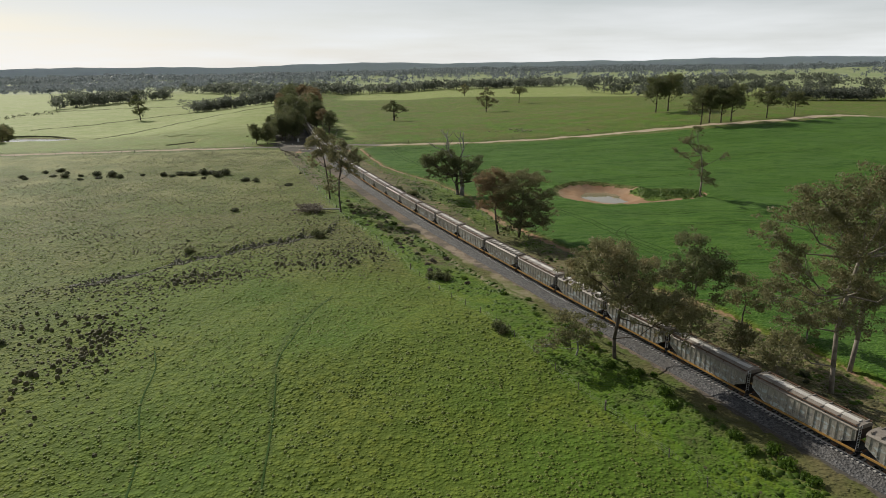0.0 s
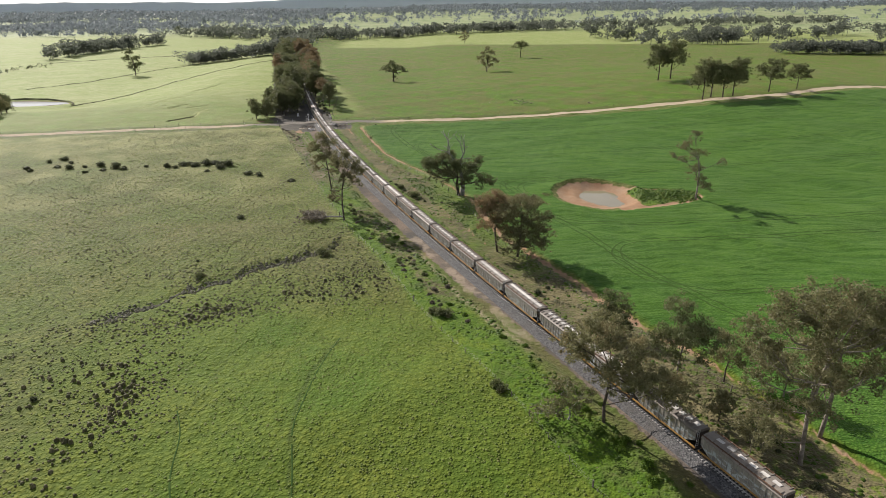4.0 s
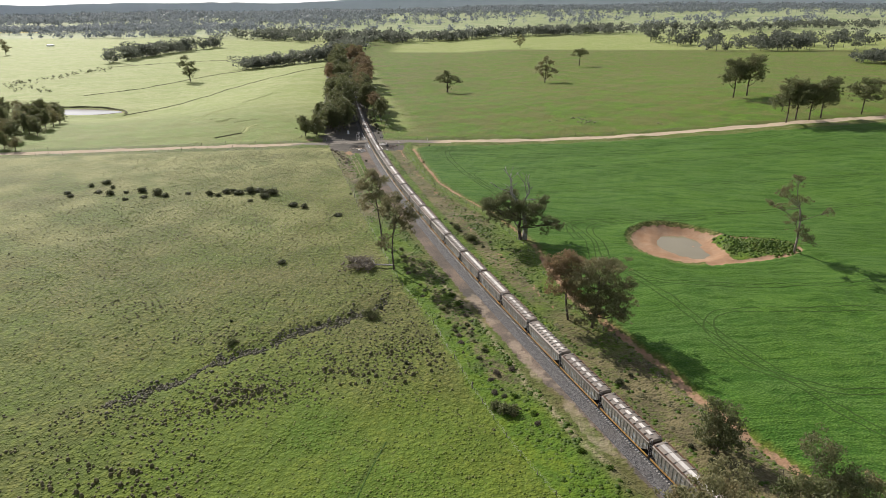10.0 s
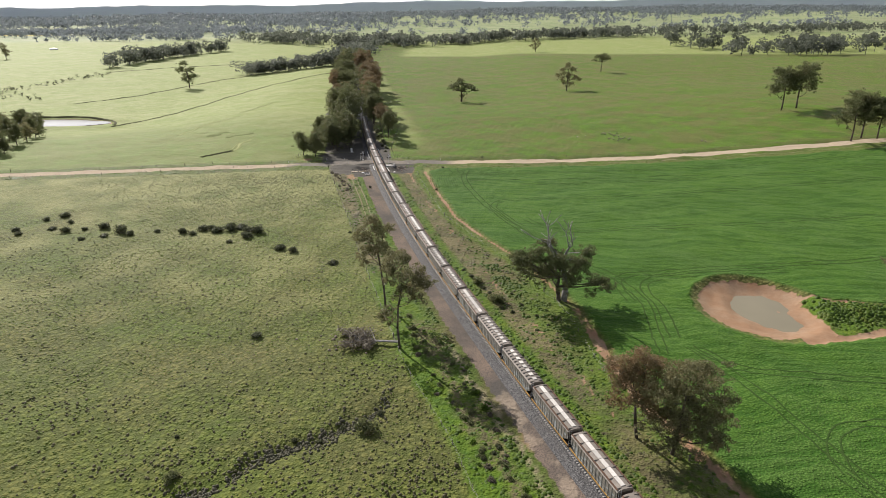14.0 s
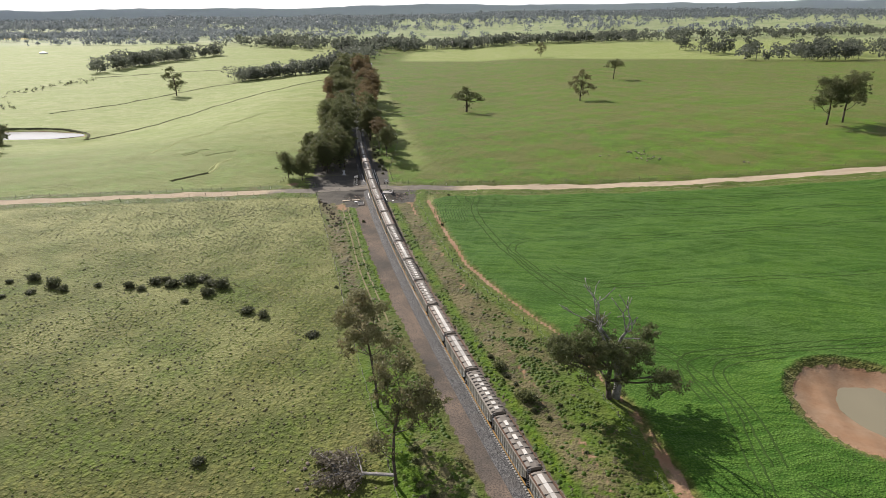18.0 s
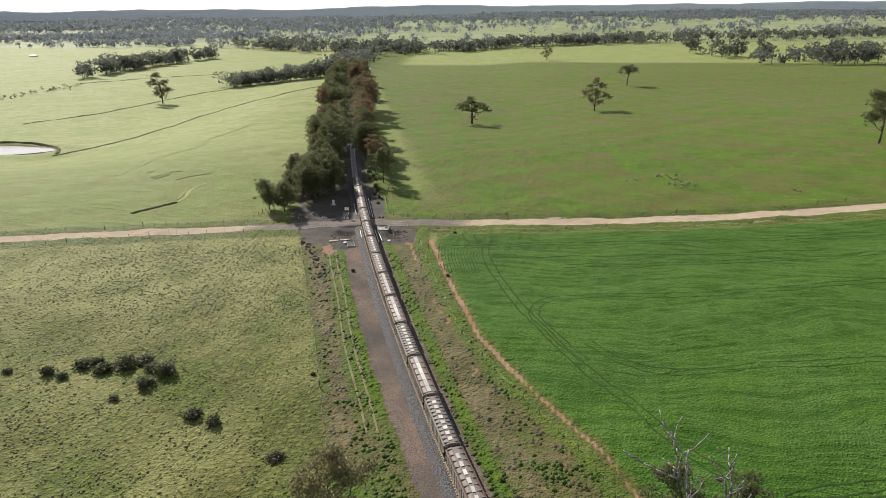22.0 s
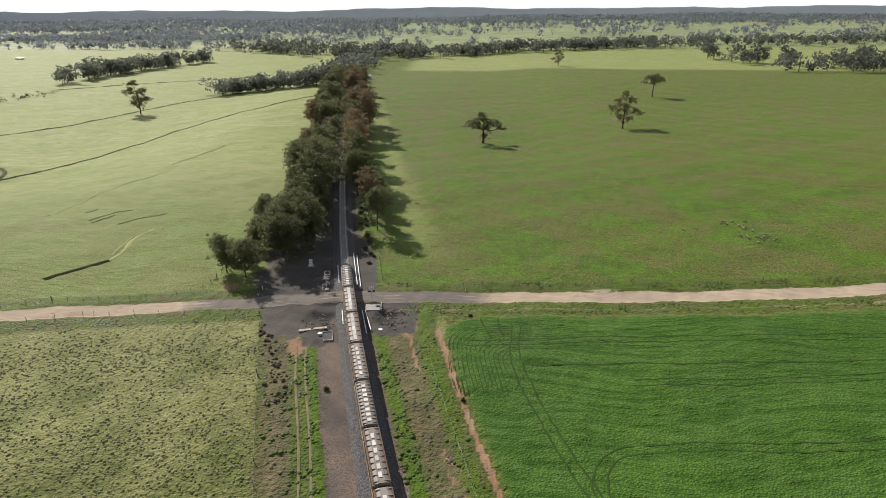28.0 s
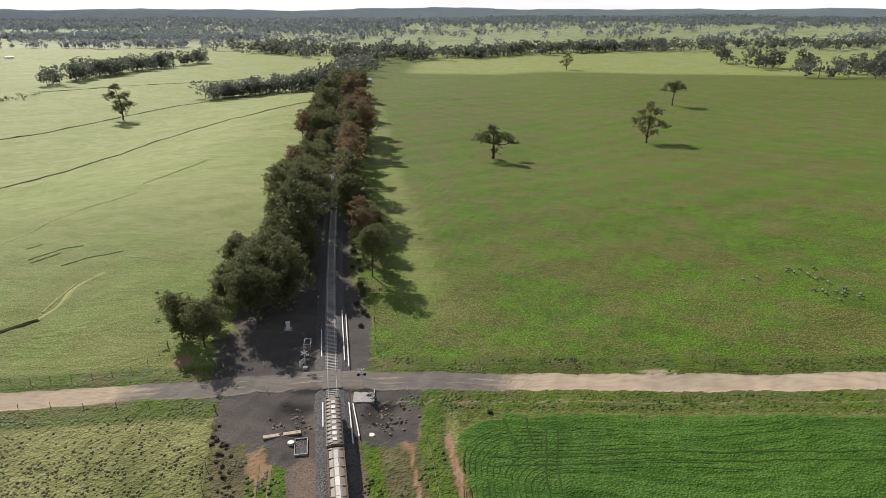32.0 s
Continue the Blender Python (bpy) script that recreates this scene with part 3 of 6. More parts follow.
yard = np.maximum(yard, 0.8 * band(u - 5.5, 3.5, 1.5) * step(26, 30, fy) * (1 - step(60, 75, fy)))
u, fy = u0, fy0
road_grey = np.exp(-((fx + 2) / 40) ** 6)
on_road = band(road_d + wob(fx, fy, 0.3), 3.1, 0.45)
stone = on_road * road_grey
yard = yard * (1 - on_road)
streak = np.maximum(band(road_d - 0.9 + wob(fx, fy, 0.15, 14), 0.35, 0.3), band(road_d + 0.8 + wob(fx, fy, 0.15, 14), 0.35, 0.3)) * (0.35 + 0.35 * smooth_noise(fx, fy, 21, 2))
tan = on_road * (1 - road_grey + road_grey * np.clip(streak, 0, 0.5))
tan = np.maximum(tan, 0.42 * band(road_d + 7.0 + wob(fx, fy, 0.6), 0.6, 0.5) * (fx > 10))
tan = np.maximum(tan, 0.42 * band(u + 5.4 + wob(fx, fy, 0.9, 9), 2.0, 0.8) * step(-240, -222, fy) * (1 - step(-165, -150, fy)) * np.clip(0.4 + patchy, 0, 1))
tan = np.maximum(tan, 0.6 * np.exp(-((fx - 66) / 6) ** 2 - ((road_d - 4.2) / 1.2) ** 2))
hill = step(3.5, 5, road_d) * step(6, 9, u)
valley = step(3.5, 5, road_d) * (1 - step(-10, -7, u))
# the valley's painted paleness fades out on its near side
near_valley = valley * (1 - step(60, 230, fy))
hill = np.maximum(hill, near_valley)
valley = valley - 0.55 * near_valley
farfields = step(790, 830, fy + 10 * smooth_noise(fx, fy, 300, 2)) * step(-60, -30, fx)
hill = hill * (1 - 0.85 * farfields)
valley = np.maximum(valley, farfields)
valley = np.maximum(valley, 0.5 * band(u - 24 + wob(fx, fy, 1.5, 30), 6, 4) * step(45, 75, fy) * (1 - step(420, 480, fy)))
valley = np.where(fy > 1500, np.clip(0.55 + 0.6 * smooth_noise(fx, fy, 700, 9), 0, 1), valley)
brown = 0.8 * band(fy - 790 + 0.06 * (fx - 200), 40, 30) * step(-30, 20, fx)
scrub_far = brown
gold = band(fy - 1850, 110, 30) * band(fx + 1420, 170, 30)
lush = np.maximum(np.maximum(band(u + 9.2, 1.3, 0.6), 0.55 * band(u + 11.5, 2.6, 0.8)) * step(-95, -80, fy), np.maximum(band(u - 6.2, 1.4, 0.7), 0.8 * band(fx - crop_e + 2.6, 1.8, 1.0)))
lush = np.maximum(lush, (1 - step(-118, -95, fy)) * (1 - step(-13, -7, u)) * 1.0)
lush = np.maximum(lush, (1 - step(-130, -100, fy)) * step(-205, -165, fy) * np.clip(patchy, 0, 1) * (u > 0) * 0.9)
lush = np.maximum(lush, np.clip(roadside * (0.45 + 0.8 * smooth_noise(fx, fy, 23, 2)), 0, 1))
lush = np.maximum(lush, spur)
weed = 0.95 * (u > 0) * (1 - step(-205, -165, fy + 12 * smooth_noise(fx, fy, 19, 3))) + band(u + 16.0, 1.9, 0.8) * step(-105, -85, fy) + 0.9 * band(u - 10.8, 2.9, 1.0) * step(-175, -160, fy)
weed = np.maximum(weed, 0.9 * band(u + 13.5 + wob(fx, fy, 1.6, 14), 1.8, 1.0) * step(-212, -200, fy) * (1 - step(-140, -128, fy)))
ditch_x = np.interp(fy, (-30, -13, -2.6, 9, 12), (-3.5, -9.4, -13.2, -18, -19))
weed = np.maximum(weed, 1.0 * band(fx - ditch_x + wob(fx, fy, 0.5), 1.7, 0.7) * step(-40, -28, fy) * (1 - step(9, 12, fy)))
ruts = np.zeros_like(fx)
ruts = np.maximum(ruts, 0.7 * band(u + 9.3 + wob(fx, fy, 0.8, 25), 0.5, 0.4) * (1 - step(-150, -140, fy)) * step(-235, -225, fy))
wheel = np.zeros_like(fx)


def trace(table, half, by_y=True):
    d = fx - along(table, fy) if by_y else fy - along(table, fx)
    lo, hi = table[0][0], table[-1][0]
    v = fy if by_y else fx
    return band(d, half, half * 0.8) * (v > lo) * (v < hi)


# wheel lines in the crop and stock paths in the paddocks
wheel = np.maximum(wheel, 0.75 * trace(((-330, 29), (-268, 23.3), (-250, 21.2), (-236, 22.6), (-222, 27)), 0.5))
wheel = np.maximum(wheel, 0.55 * trace(((-330, 16), (-266, 6.8), (-249, 3), (-225, 7)), 0.5))
wheel = np.maximum(wheel, 0.9 * np.exp(-((fx - 45) / 3.2) ** 2 - ((fy + 9.2) / 0.9) ** 2))
scrub = step(-215, -170, fy + 0.25 * fx + wob(fx, fy, 8, 40)) * (1 - verge)
scrub = np.maximum(scrub, step(25, 55, -(fx - 20) + wob(fx, fy, 6, 30)) * 0.75)
scrub = np.maximum(scrub, scrub_far)
hill = hill * (1 - 0.7 * scrub_far)
red = np.clip(red, 0, 1)
gravel = np.clip(gravel * (1 - tan), 0, 1)
# the road climbs to the rails; the works beside it lie lower
fz = np.maximum(fz, (0.67 * (1 - step(2.5, 15, np.abs(u))) - 0.02) * band(road_d, 3.6, 0.8) - 1000 * (1 - band(road_d, 4.4, 0.3)))
fz = fz - 1.1 * np.exp(-((fx + 4.5) / 3.4) ** 4 - ((fy - 11.3) / 3.2) ** 4) - 1.2 * np.exp(-((fx - 11.5) / 3.2) ** 4 - ((fy - 12.5) / 3.6) ** 4)
# the standing crop and rank verge grass stand above the soil
fz = fz + 0.45 * np.clip(crop - 1.3 * wheel * crop, 0, 1) + 0.18 * np.clip(lush * verge * (1 - gravel), 0, 1) * (1 - band(u + 11.7, 1.6, 0.4) * step(-100, -92, fy)) * (1 + smooth_noise(fx, fy, 3.1, 4))
ground_mesh.vertices.foreach_set("co", np.stack([fx, fy, fz], -1).ravel())
ground_mesh.update()
pale = step(-75, -35, fy + 0.12 * fx + wob(fx, fy, 7, 50)) * (1 - step(13, 16, fy)) * (1 - verge) * (fx < 10)
pale = np.maximum(pale, 0.7 * step(-150, -100, fy) * (1 - verge) * (fx < 25) * np.clip(0.45 + smooth_noise(fx, fy, 60, 4), 0, 1))
brown_hill = np.clip(step(80, 480, fy + 0.25 * fx) * (0.75 + 0.3 * smooth_noise(fx, fy, 160, 4)) + 0.75 * np.exp(-((u - 26) / 9) ** 2) * step(35, 60, fy), 0, 0.95)
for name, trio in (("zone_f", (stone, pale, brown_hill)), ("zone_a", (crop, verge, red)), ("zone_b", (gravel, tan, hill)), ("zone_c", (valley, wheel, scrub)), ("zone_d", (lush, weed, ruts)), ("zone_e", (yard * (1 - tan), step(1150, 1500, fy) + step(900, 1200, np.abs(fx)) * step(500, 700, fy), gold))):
    at = ground_mesh.attributes.new(name, "FLOAT_COLOR", "POINT")
    at.data.foreach_set("color", np.stack([*(np.clip(v, 0, 1) for v in trio), np.ones_like(fx)], -1).ravel())
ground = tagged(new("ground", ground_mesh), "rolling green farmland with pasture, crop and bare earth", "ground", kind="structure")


def spline(points, step_by=1.5):
    """A smooth run through the points."""
    p = np.array(points, float)
    p = np.concatenate([2 * p[:1] - p[1:2], p, 2 * p[-1:] - p[-2:-1]])
    out = []
    for i in range(1, len(p) - 2):
        n = max(2, int(np.hypot(*(p[i + 1] - p[i])) / step_by))
        t = (np.arange(n) / n)[:, None]
        a, b, c, d = p[i - 1 : i + 3]
        out.append(0.5 * (2 * b + (c - a) * t + (2 * a - 5 * b + 4 * c - d) * t ** 2 + (3 * b - a - 3 * c + d) * t ** 3))
    out.append(p[-2:-1])
    return np.concatenate(out)


def ribbon(name, points, profile, material, rise=0.0, gaps=9.0):
    """A band along a run of points from (offset, height) pairs above the ground."""
    q = spline(points)
    d = np.gradient(q, axis=0)
    d /= np.linalg.norm(d, axis=1)[:, None]
    side = np.stack([d[:, 1], -d[:, 0]], -1)
    m, vs = len(profile), []
    jit = 1 + 0.25 * smooth_noise(q[:, 0], q[:, 1], 6, 3)
    for off, z in profile:
        e = q + side * off * jit[:, None]
        vs.append(np.concatenate([e, (lie(e[:, 0], e[:, 1]) + rise + z)[:, None]], 1))
    vs = np.stack(vs, 1).reshape(-1, 3)
    fs = [(i * m + j, i * m + j + 1, (i + 1) * m + j + 1, (i + 1) * m + j) for i in range(len(q) - 1) if smooth_noise(q[i, 0], q[i, 1], 13, 6) < gaps for j in range(m - 1)]
    return new(name, mesh_of(name, vs, fs, material))


def flat_oval(name, c, r, z, material, n=48, wob_by=0.05):
    vs = [(c[0], c[1], z)]
    for i in range(n):
        a = 2 * math.pi * i / n
        k = 1 + wob_by * math.sin(3 * a + 1) + wob_by * 0.6 * math.sin(5 * a)
        vs.append((c[0] + r[0] * k * math.cos(a), c[1] + r[1] * k * math.sin(a), z))
    return new(name, mesh_of(name, vs, [(0, 1 + i, 1 + (i + 1) % n) for i in range(n)], material))


tagged(flat_oval("water_1", (112.6, -125.6), (8.4, 11.8), -1.15, MUD_WATER), "muddy brown farm dam water in a red clay bank", "pond", kind="structure")
tagged(flat_oval("water_2", LAKE, (35, 13.6), -14.1, BRIGHT_WATER, 48, 0.06), "still water of a farm dam, pale with painted sky reflection", "pond", kind="structure")

# tractor wheel lines through the crop
RUNS = (((41.8, 9), (40.2, -7.4), (43.5, -28), (48.9, -48.1), (57.2, -70.7), (62.8, -81.2), (69.5, -97), (78, -107.5), (81, -116), (82.2, -126), (80.6, -140), (79.6, -149)),
        ((240, -18), (159, -26.8), (95, -35), (62.9, -35.8), (53.9, -38.1), (49.9, -46.2), (52.5, -55.1), (57.7, -67.7)),
        ((240, -57), (134, -66), (97, -69.2), (76.6, -71.6), (65.7, -67.6), (60.3, -59.9)),
        ((330, -80), (167, -96), (136, -99.7), (110, -102.5), (89.4, -105.5), (80.5, -108.7), (78.6, -114.8), (79.2, -124)),
        ((126, -104.5), (108, -106.3), (93, -108.2), (86.2, -112), (84.6, -119), (85.4, -127), (84.2, -142)),
        ((86, -146), (90.5, -155), (94, -166), (98, -182), (103.1, -196), (109, -211), (116, -227), (135, -272)),
        ((87.5, -147), (94.2, -154.5), (107.8, -157.4), (127.3, -158.5), (180, -157), (330, -150)),
        ((330, -158), (184, -170), (127.5, -172.7), (109, -172.8), (101.5, -175.3), (98, -180.7), (97.4, -186)),
        ((330, -195), (157, -205.5), (118, -207), (109.3, -204.9), (100.8, -198.1), (96, -186)),
        ((30, -0.5), (72, 2), (141, 4), (330, 15)), ((62, -16), (120, -13), (330, 0)))
for run in RUNS:
    q = np.array(run, float)
    for off in (-1.05, 1.05):
        tagged(ribbon("wheel_line", run, ((off - 0.19, 0), (off, 0.03), (off + 0.19, 0)), TRAMPLED, 0.47, 1.2), "tractor wheel line pressed through green crop", "wheel line", kind="structure")
# narrow stock paths trodden through the pasture
for run in (((27, -222), (24.6, -232), (23.4, -238), (22.4, -246), (21.8, -253), (22.8, -261.4), (23.6, -269.6), (24.4, -280)), ((2, -245), (4.3, -251.6), (5.7, -261.3), (8.7, -270.5), (10.8, -280))):
    tagged(ribbon("stock_path", run, ((-0.11, 0), (0, 0.02), (0.11, 0)), TRAMPLED, 0.04, 0.7), "narrow stock path trodden through short grass", "path", kind="structure")
# the two wheel ruts of the service track beside the line
for off in (-12.7, -10.7):
    run = [(float(line_x(y)) + off + 0.25 * math.sin(y * 0.13), y) for y in range(-92, 3, 6)]
    tagged(ribbon("rut", run, ((-0.22, 0.0), (0, 0.03), (0.22, 0.0)), EARTH, 0.08), "bare earth wheel rut in verge grass", "rut", kind="structure")
# headland drill rows round the crop's corner, and a washed-out furrow
for i in range(13):
    k = 1.0 + 0.95 * i
    rad = max(1.5, 9.5 - 0.4 * i)
    cx, cy = 25 + k + rad, 9.5 - k - rad
    bendy = [(cx - rad * math.cos(a), cy + rad * math.sin(a)) for a in (0.1, 0.4, 0.75, 1.1, 1.4)]
    run = [(26.2 + k, -18 - i % 4), (25.2 + k, -10)] + bendy + [(cx + 6, 9.9 - k), (cx + 12 + 7 * (i * 5 % 4), 10.4 - k)]
    tagged(ribbon("wheel_line", run, ((-0.10, 0), (0, 0.02), (0.10, 0)), TRAMPLED, 0.47, 0.5), "curved headland row pressed into green crop", "wheel line", kind="structure")
for run in (((33.4, 11.6), (34.4, 6.5), (35.6, 2.1)), ((37.6, 12), (37.4, 7.5), (38.4, 3.4))):
    tagged(ribbon("wheel_line", run, ((-0.22, 0), (0, 0.04), (0.22, 0)), TRAMPLED, 0.48), "short wheel mark crossing headland rows", "wheel line", kind="structure")
tagged(ribbon("furrow", ((44, -9.8), (52, -9.2), (66, -8.6), (90, -8), (140, -6)), ((-0.3, 0), (0, 0.04), (0.3, 0)), TRAMPLED, 0.47), "dark furrow through green crop", "furrow", kind="structure")
# drains, contour banks and scour edges in the valley
for run, w, h in ((((-205, 185), (-195, 201), (-183, 227), (-171, 262), (-160, 315), (-141, 365), (-112, 410), (-88, 450)), 0.85, 0.4), (((-292, 296), (-276, 321), (-259, 354), (-245, 406), (-227, 471), (-205, 520)), 0.9, 0.4),
                  (((-290, 208), (-268, 217), (-242, 218), (-222, 212), (-211, 202), (-205, 190)), 1.1, 0.6), (((-84, 32), (-81.5, 36.5), (-77.5, 41), (-73.6, 46)), 0.7, 0.5), (((-392, 560), (-330, 640), (-262, 700), (-230, 760)), 1.6, 0.5)):
    tagged(ribbon("drain_bank", run, ((-w, -0.05), (-0.4 * w, h * 0.7), (0.1 * w, h), (0.9 * w, h * 0.4), (1.3 * w, -0.05)), DRAIN), "dark weedy drain bank across pasture", "bank", kind="structure")
    tagged(ribbon("grass_bank", [(x - 1.1 * w, y + 0.4 * w) for x, y in run], ((-0.8 * w, -0.05), (-0.2 * w, h * 0.5), (0.4 * w, h * 0.5), (0.8 * w, -0.05)), BANK_GRASS), "low grassed edge of a valley drain", "bank", kind="structure")
for run, w in ((((-73.6, 46), (-73.4, 55), (-75.5, 65), (-73.5, 76)), 0.8), (((-75.0, 50), (-76.2, 60), (-77.0, 68)), 0.5), (((-119, 92), (-118.5, 118), (-117, 145), (-107, 165)), 0.7), (((-107, 94), (-105, 99)), 0.3), (((-100, 84), (-96, 92), (-91, 97)), 0.3), (((-98, 82), (-94, 90)), 0.25), (((-88, 80), (-83, 88), (-76, 92)), 0.35), (((-112, 182), (-106, 205), (-100, 225)), 0.4)):
    tagged(ribbon("grass_bank", run, ((-w, -0.05), (-0.2 * w, 0.22), (0.4 * w, 0.22), (1.2 * w, -0.05)), STRAW), "pale dry-grass scour edge in pasture", "bank", kind="structure")

# distant wooded ridges on the horizon, haze painted into their pale blue colour
for k, (dist, top, seed) in enumerate(((4300, 36, 1), (4700, 58, 4))):
    vs, fs = [], []
    n = 260
    for i in range(n + 1):
        a = math.pi * (-0.15 + 1.3 * i / n)
        z = top + 10 * smooth_noise(np.array(a * 600), np.array(0.0), 260, seed) + 3 * smooth_noise(np.array(a * 600), np.array(0.0), 31, seed) + 0.0150 * dist * math.cos(a)
        vs += [(dist * math.cos(a), dist * math.sin(a), -40), (dist * math.cos(a), dist * math.sin(a), float(z)), (1.05 * dist * math.cos(a), 1.05 * dist * math.sin(a), float(z) - 4)]
    for i in range(n):
        fs += [(3 * i, 3 * i + 3, 3 * i + 4, 3 * i + 1), (3 * i + 1, 3 * i + 4, 3 * i + 5, 3 * i + 2)]
    RIDGE = plain("hazed_ridge", (0.68, 0.73, 0.78), (0.62, 0.67, 0.72), 0.004, 1.0, 0, 0) if k == 0 else RIDGE
    tagged(new("backdrop", mesh_of("backdrop", vs, fs, RIDGE)), "distant wooded ridge with haze painted into its pale colour", "ridge", kind="structure")

# ---- track ----
ty = np.concatenate((np.arange(-620, -60, 2.0), np.arange(-60, 140, 1.0), np.arange(140, 460, 4.0)))


def strip(name, profile, material, ys=ty, closed=False, smooth=False):
    """A band along the line from (offset, height) pairs."""
    vs, fs = [], []
    m = len(profile)
    for y in ys:
        s = float(np.interp(y, LY, LS))
        base = float(bed(y))
        for off, z in profile:
            vs.append(on_line(s, off, base + z)[0])
    for i in range(len(ys) - 1):
        for j in range(m if closed else m - 1):
            a, b = i * m + j, i * m + (j + 1) % m
            fs.append((a, a + m, b + m, b) if not closed else (a, b, b + m, a + m))
    if closed:
        fs += [tuple(range(m))[::-1], tuple(range((len(ys) - 1) * m, len(ys) * m))]
    return mesh_of(name, vs, fs, material, smooth)


tagged(new("ballast_bed", strip("ballast_bed", ((-3.5, -0.1), (-2.1, 0.42), (-1.3, 0.47), (1.3, 0.47), (2.1, 0.42), (3.5, -0.1)), BALLAST)),
       "grey crushed-stone railway ballast", "ballast", kind="structure")
track = tagged(new("railway_track"), "single railway track, steel rails on grey concrete sleepers", "railway track")
for side in (-1, 1):
    c = side * 0.835
    part("rail", strip("rail", ((c - 0.07, 0.56), (c + 0.07, 0.56), (c + 0.035, 0.60), (c + 0.037, RAIL_TOP), (c - 0.037, RAIL_TOP), (c - 0.035, 0.60)), STEEL, closed=True), STEEL, track, "worn steel rail")
sleeper_mesh = bm_mesh("sleeper", prism(bmesh.new(), [(-0.13, 0.40), (0.13, 0.40), (0.10, 0.555), (-0.10, 0.555)], 0, -1.25, 1.25), SLEEPER)
for k in range(300):
    s = 5.0 + 0.62 * k
    p, turn = on_line(s, 0, 0)
    part("sleeper", sleeper_mesh, SLEEPER, track, at=pose(p.x, p.y, p.z, 0, 0, turn))
bm = bmesh.new()
for k in list(range(-760, 0)):
    p, turn = on_line(5.0 + 0.62 * k, 0, 0.48)
    r = Matrix.Rotation(radians(turn), 3, "Z")
    vs = [bm.verts.new(p + r @ Vector(v)) for v in ((-1.25, -0.12, 0.07), (1.25, -0.12, 0.07), (1.25, 0.12, 0.07), (-1.25, 0.12, 0.07), (-1.25, -0.14, -0.05), (1.25, -0.14, -0.05), (1.25, 0.14, -0.05), (-1.25, 0.14, -0.05))]
    for f in ((0, 1, 2, 3), (0, 4, 5, 1), (2, 6, 7, 3), (1, 5, 6, 2), (3, 7, 4, 0)):
        bm.faces.new([vs[i] for i in f])
tagged(part("sleeper_run", bm, SLEEPER, track), kind="stuff")

# ---- the grain train ----
def hopper_side(name, a, b, tag):
    """Weathered wagon paint: streaks down the sheet, faded paint patches, rust below."""
    w = Net(name)
    co = w.coord()
    rnd = w.n("ObjectInfo").outputs["Random"]
    mp = w.n("Mapping", Scale=(1, 2.2, 0.25))
    w.ln(co, mp.inputs["Vector"])
    streak = w.noise(mp.outputs["Vector"], 2.0, 4)
    col = w.mix(w.span(streak, 0.35, 0.65), a, b)
    col = w.mix(w.math("MULTIPLY", rnd, 0.6), col, (0.16, 0.145, 0.12))
    mp2 = w.n("Mapping", Scale=(1, 0.5, 1.1))
    w.ln(co, mp2.inputs["Vector"])
    off = w.n("VectorMath")
    w.ln(mp2.outputs["Vector"], off.inputs[0])
    cmb = w.n("CombineXYZ")
    w.ln(w.math("MULTIPLY", rnd, 40.0), cmb.inputs[1])
    w.ln(cmb.outputs[0], off.inputs[1])
    g = w.noise(off.outputs[0], 1.6, 2, 0.4)
    sep = w.n("SeparateXYZ")
    w.ln(co, sep.inputs[0])
    low = w.span(sep.outputs[2], 2.5, 2.9, 1, 0)
    col = w.mix(w.math("MULTIPLY", w.span(g, 0.56, 0.60), w.math("MULTIPLY", low, 0.75)), col, tag)
    col = w.mix(w.math("MULTIPLY", w.span(g, 0.40, 0.37), w.math("MULTIPLY", low, 0.5)), col, (0.10, 0.11, 0.13))
    col = w.mix(w.span(w.noise(co, 5, 3), 0.55, 0.75, 0, 0.6), col, (0.15, 0.085, 0.05))
    return w.done(col, 0.6, 0.0, 0.35)


SIDE = hopper_side("hopper_side_paint", (0.36, 0.335, 0.285), (0.25, 0.232, 0.198), (0.44, 0.485, 0.485))
ROOF = plain("hopper_roof_paint", (0.30, 0.262, 0.222), (0.20, 0.172, 0.146), 1.3, 0.6, 0.1, 0.005, vary=0.5)
HATCH = plain("hopper_hatch", (0.80, 0.76, 0.70), (0.64, 0.60, 0.54), 2.0, 0.45, 0.0, 0.004, vary=0.6)
SILL = plain("yellow_sill", (0.52, 0.29, 0.07), (0.34, 0.20, 0.07), 2.5, 0.6, 0, 0.0, vary=0.35)
ENDSHEET = plain("hopper_end", (0.085, 0.06, 0.05), (0.045, 0.035, 0.03), 2, 0.7, 0, 0.0)
PITCH, BODY = 14.6, 6.75


def wagon_body():
    """Long box with sloped hopper ends, ribbed sides and a cambered top, open below."""
    bm = bmesh.new()
    prism(bm, [(-BODY, 2.15), (-BODY, 3.50), (BODY, 3.50), (BODY, 2.15), (4.7, 1.02), (-4.7, 1.02)], 0, -1.34, 1.34)
    return bm


def wagon_roof(ribs):
    bm = bmesh.new()
    prism(bm, [(-1.40, 3.40), (-1.40, 3.52), (-1.10, 3.80), (-0.55, 3.92), (0.55, 3.92), (1.10, 3.80), (1.40, 3.52), (1.40, 3.40)], 1, -6.82, 6.82)
    for k in range(ribs):
        y = -6.4 + 12.8 * k / (ribs - 1)
        box(bm, -1.22, -0.42, y - 0.06, y + 0.06, 3.74, 3.98)
        box(bm, 0.42, 1.22, y - 0.06, y + 0.06, 3.74, 3.98)
    return bm


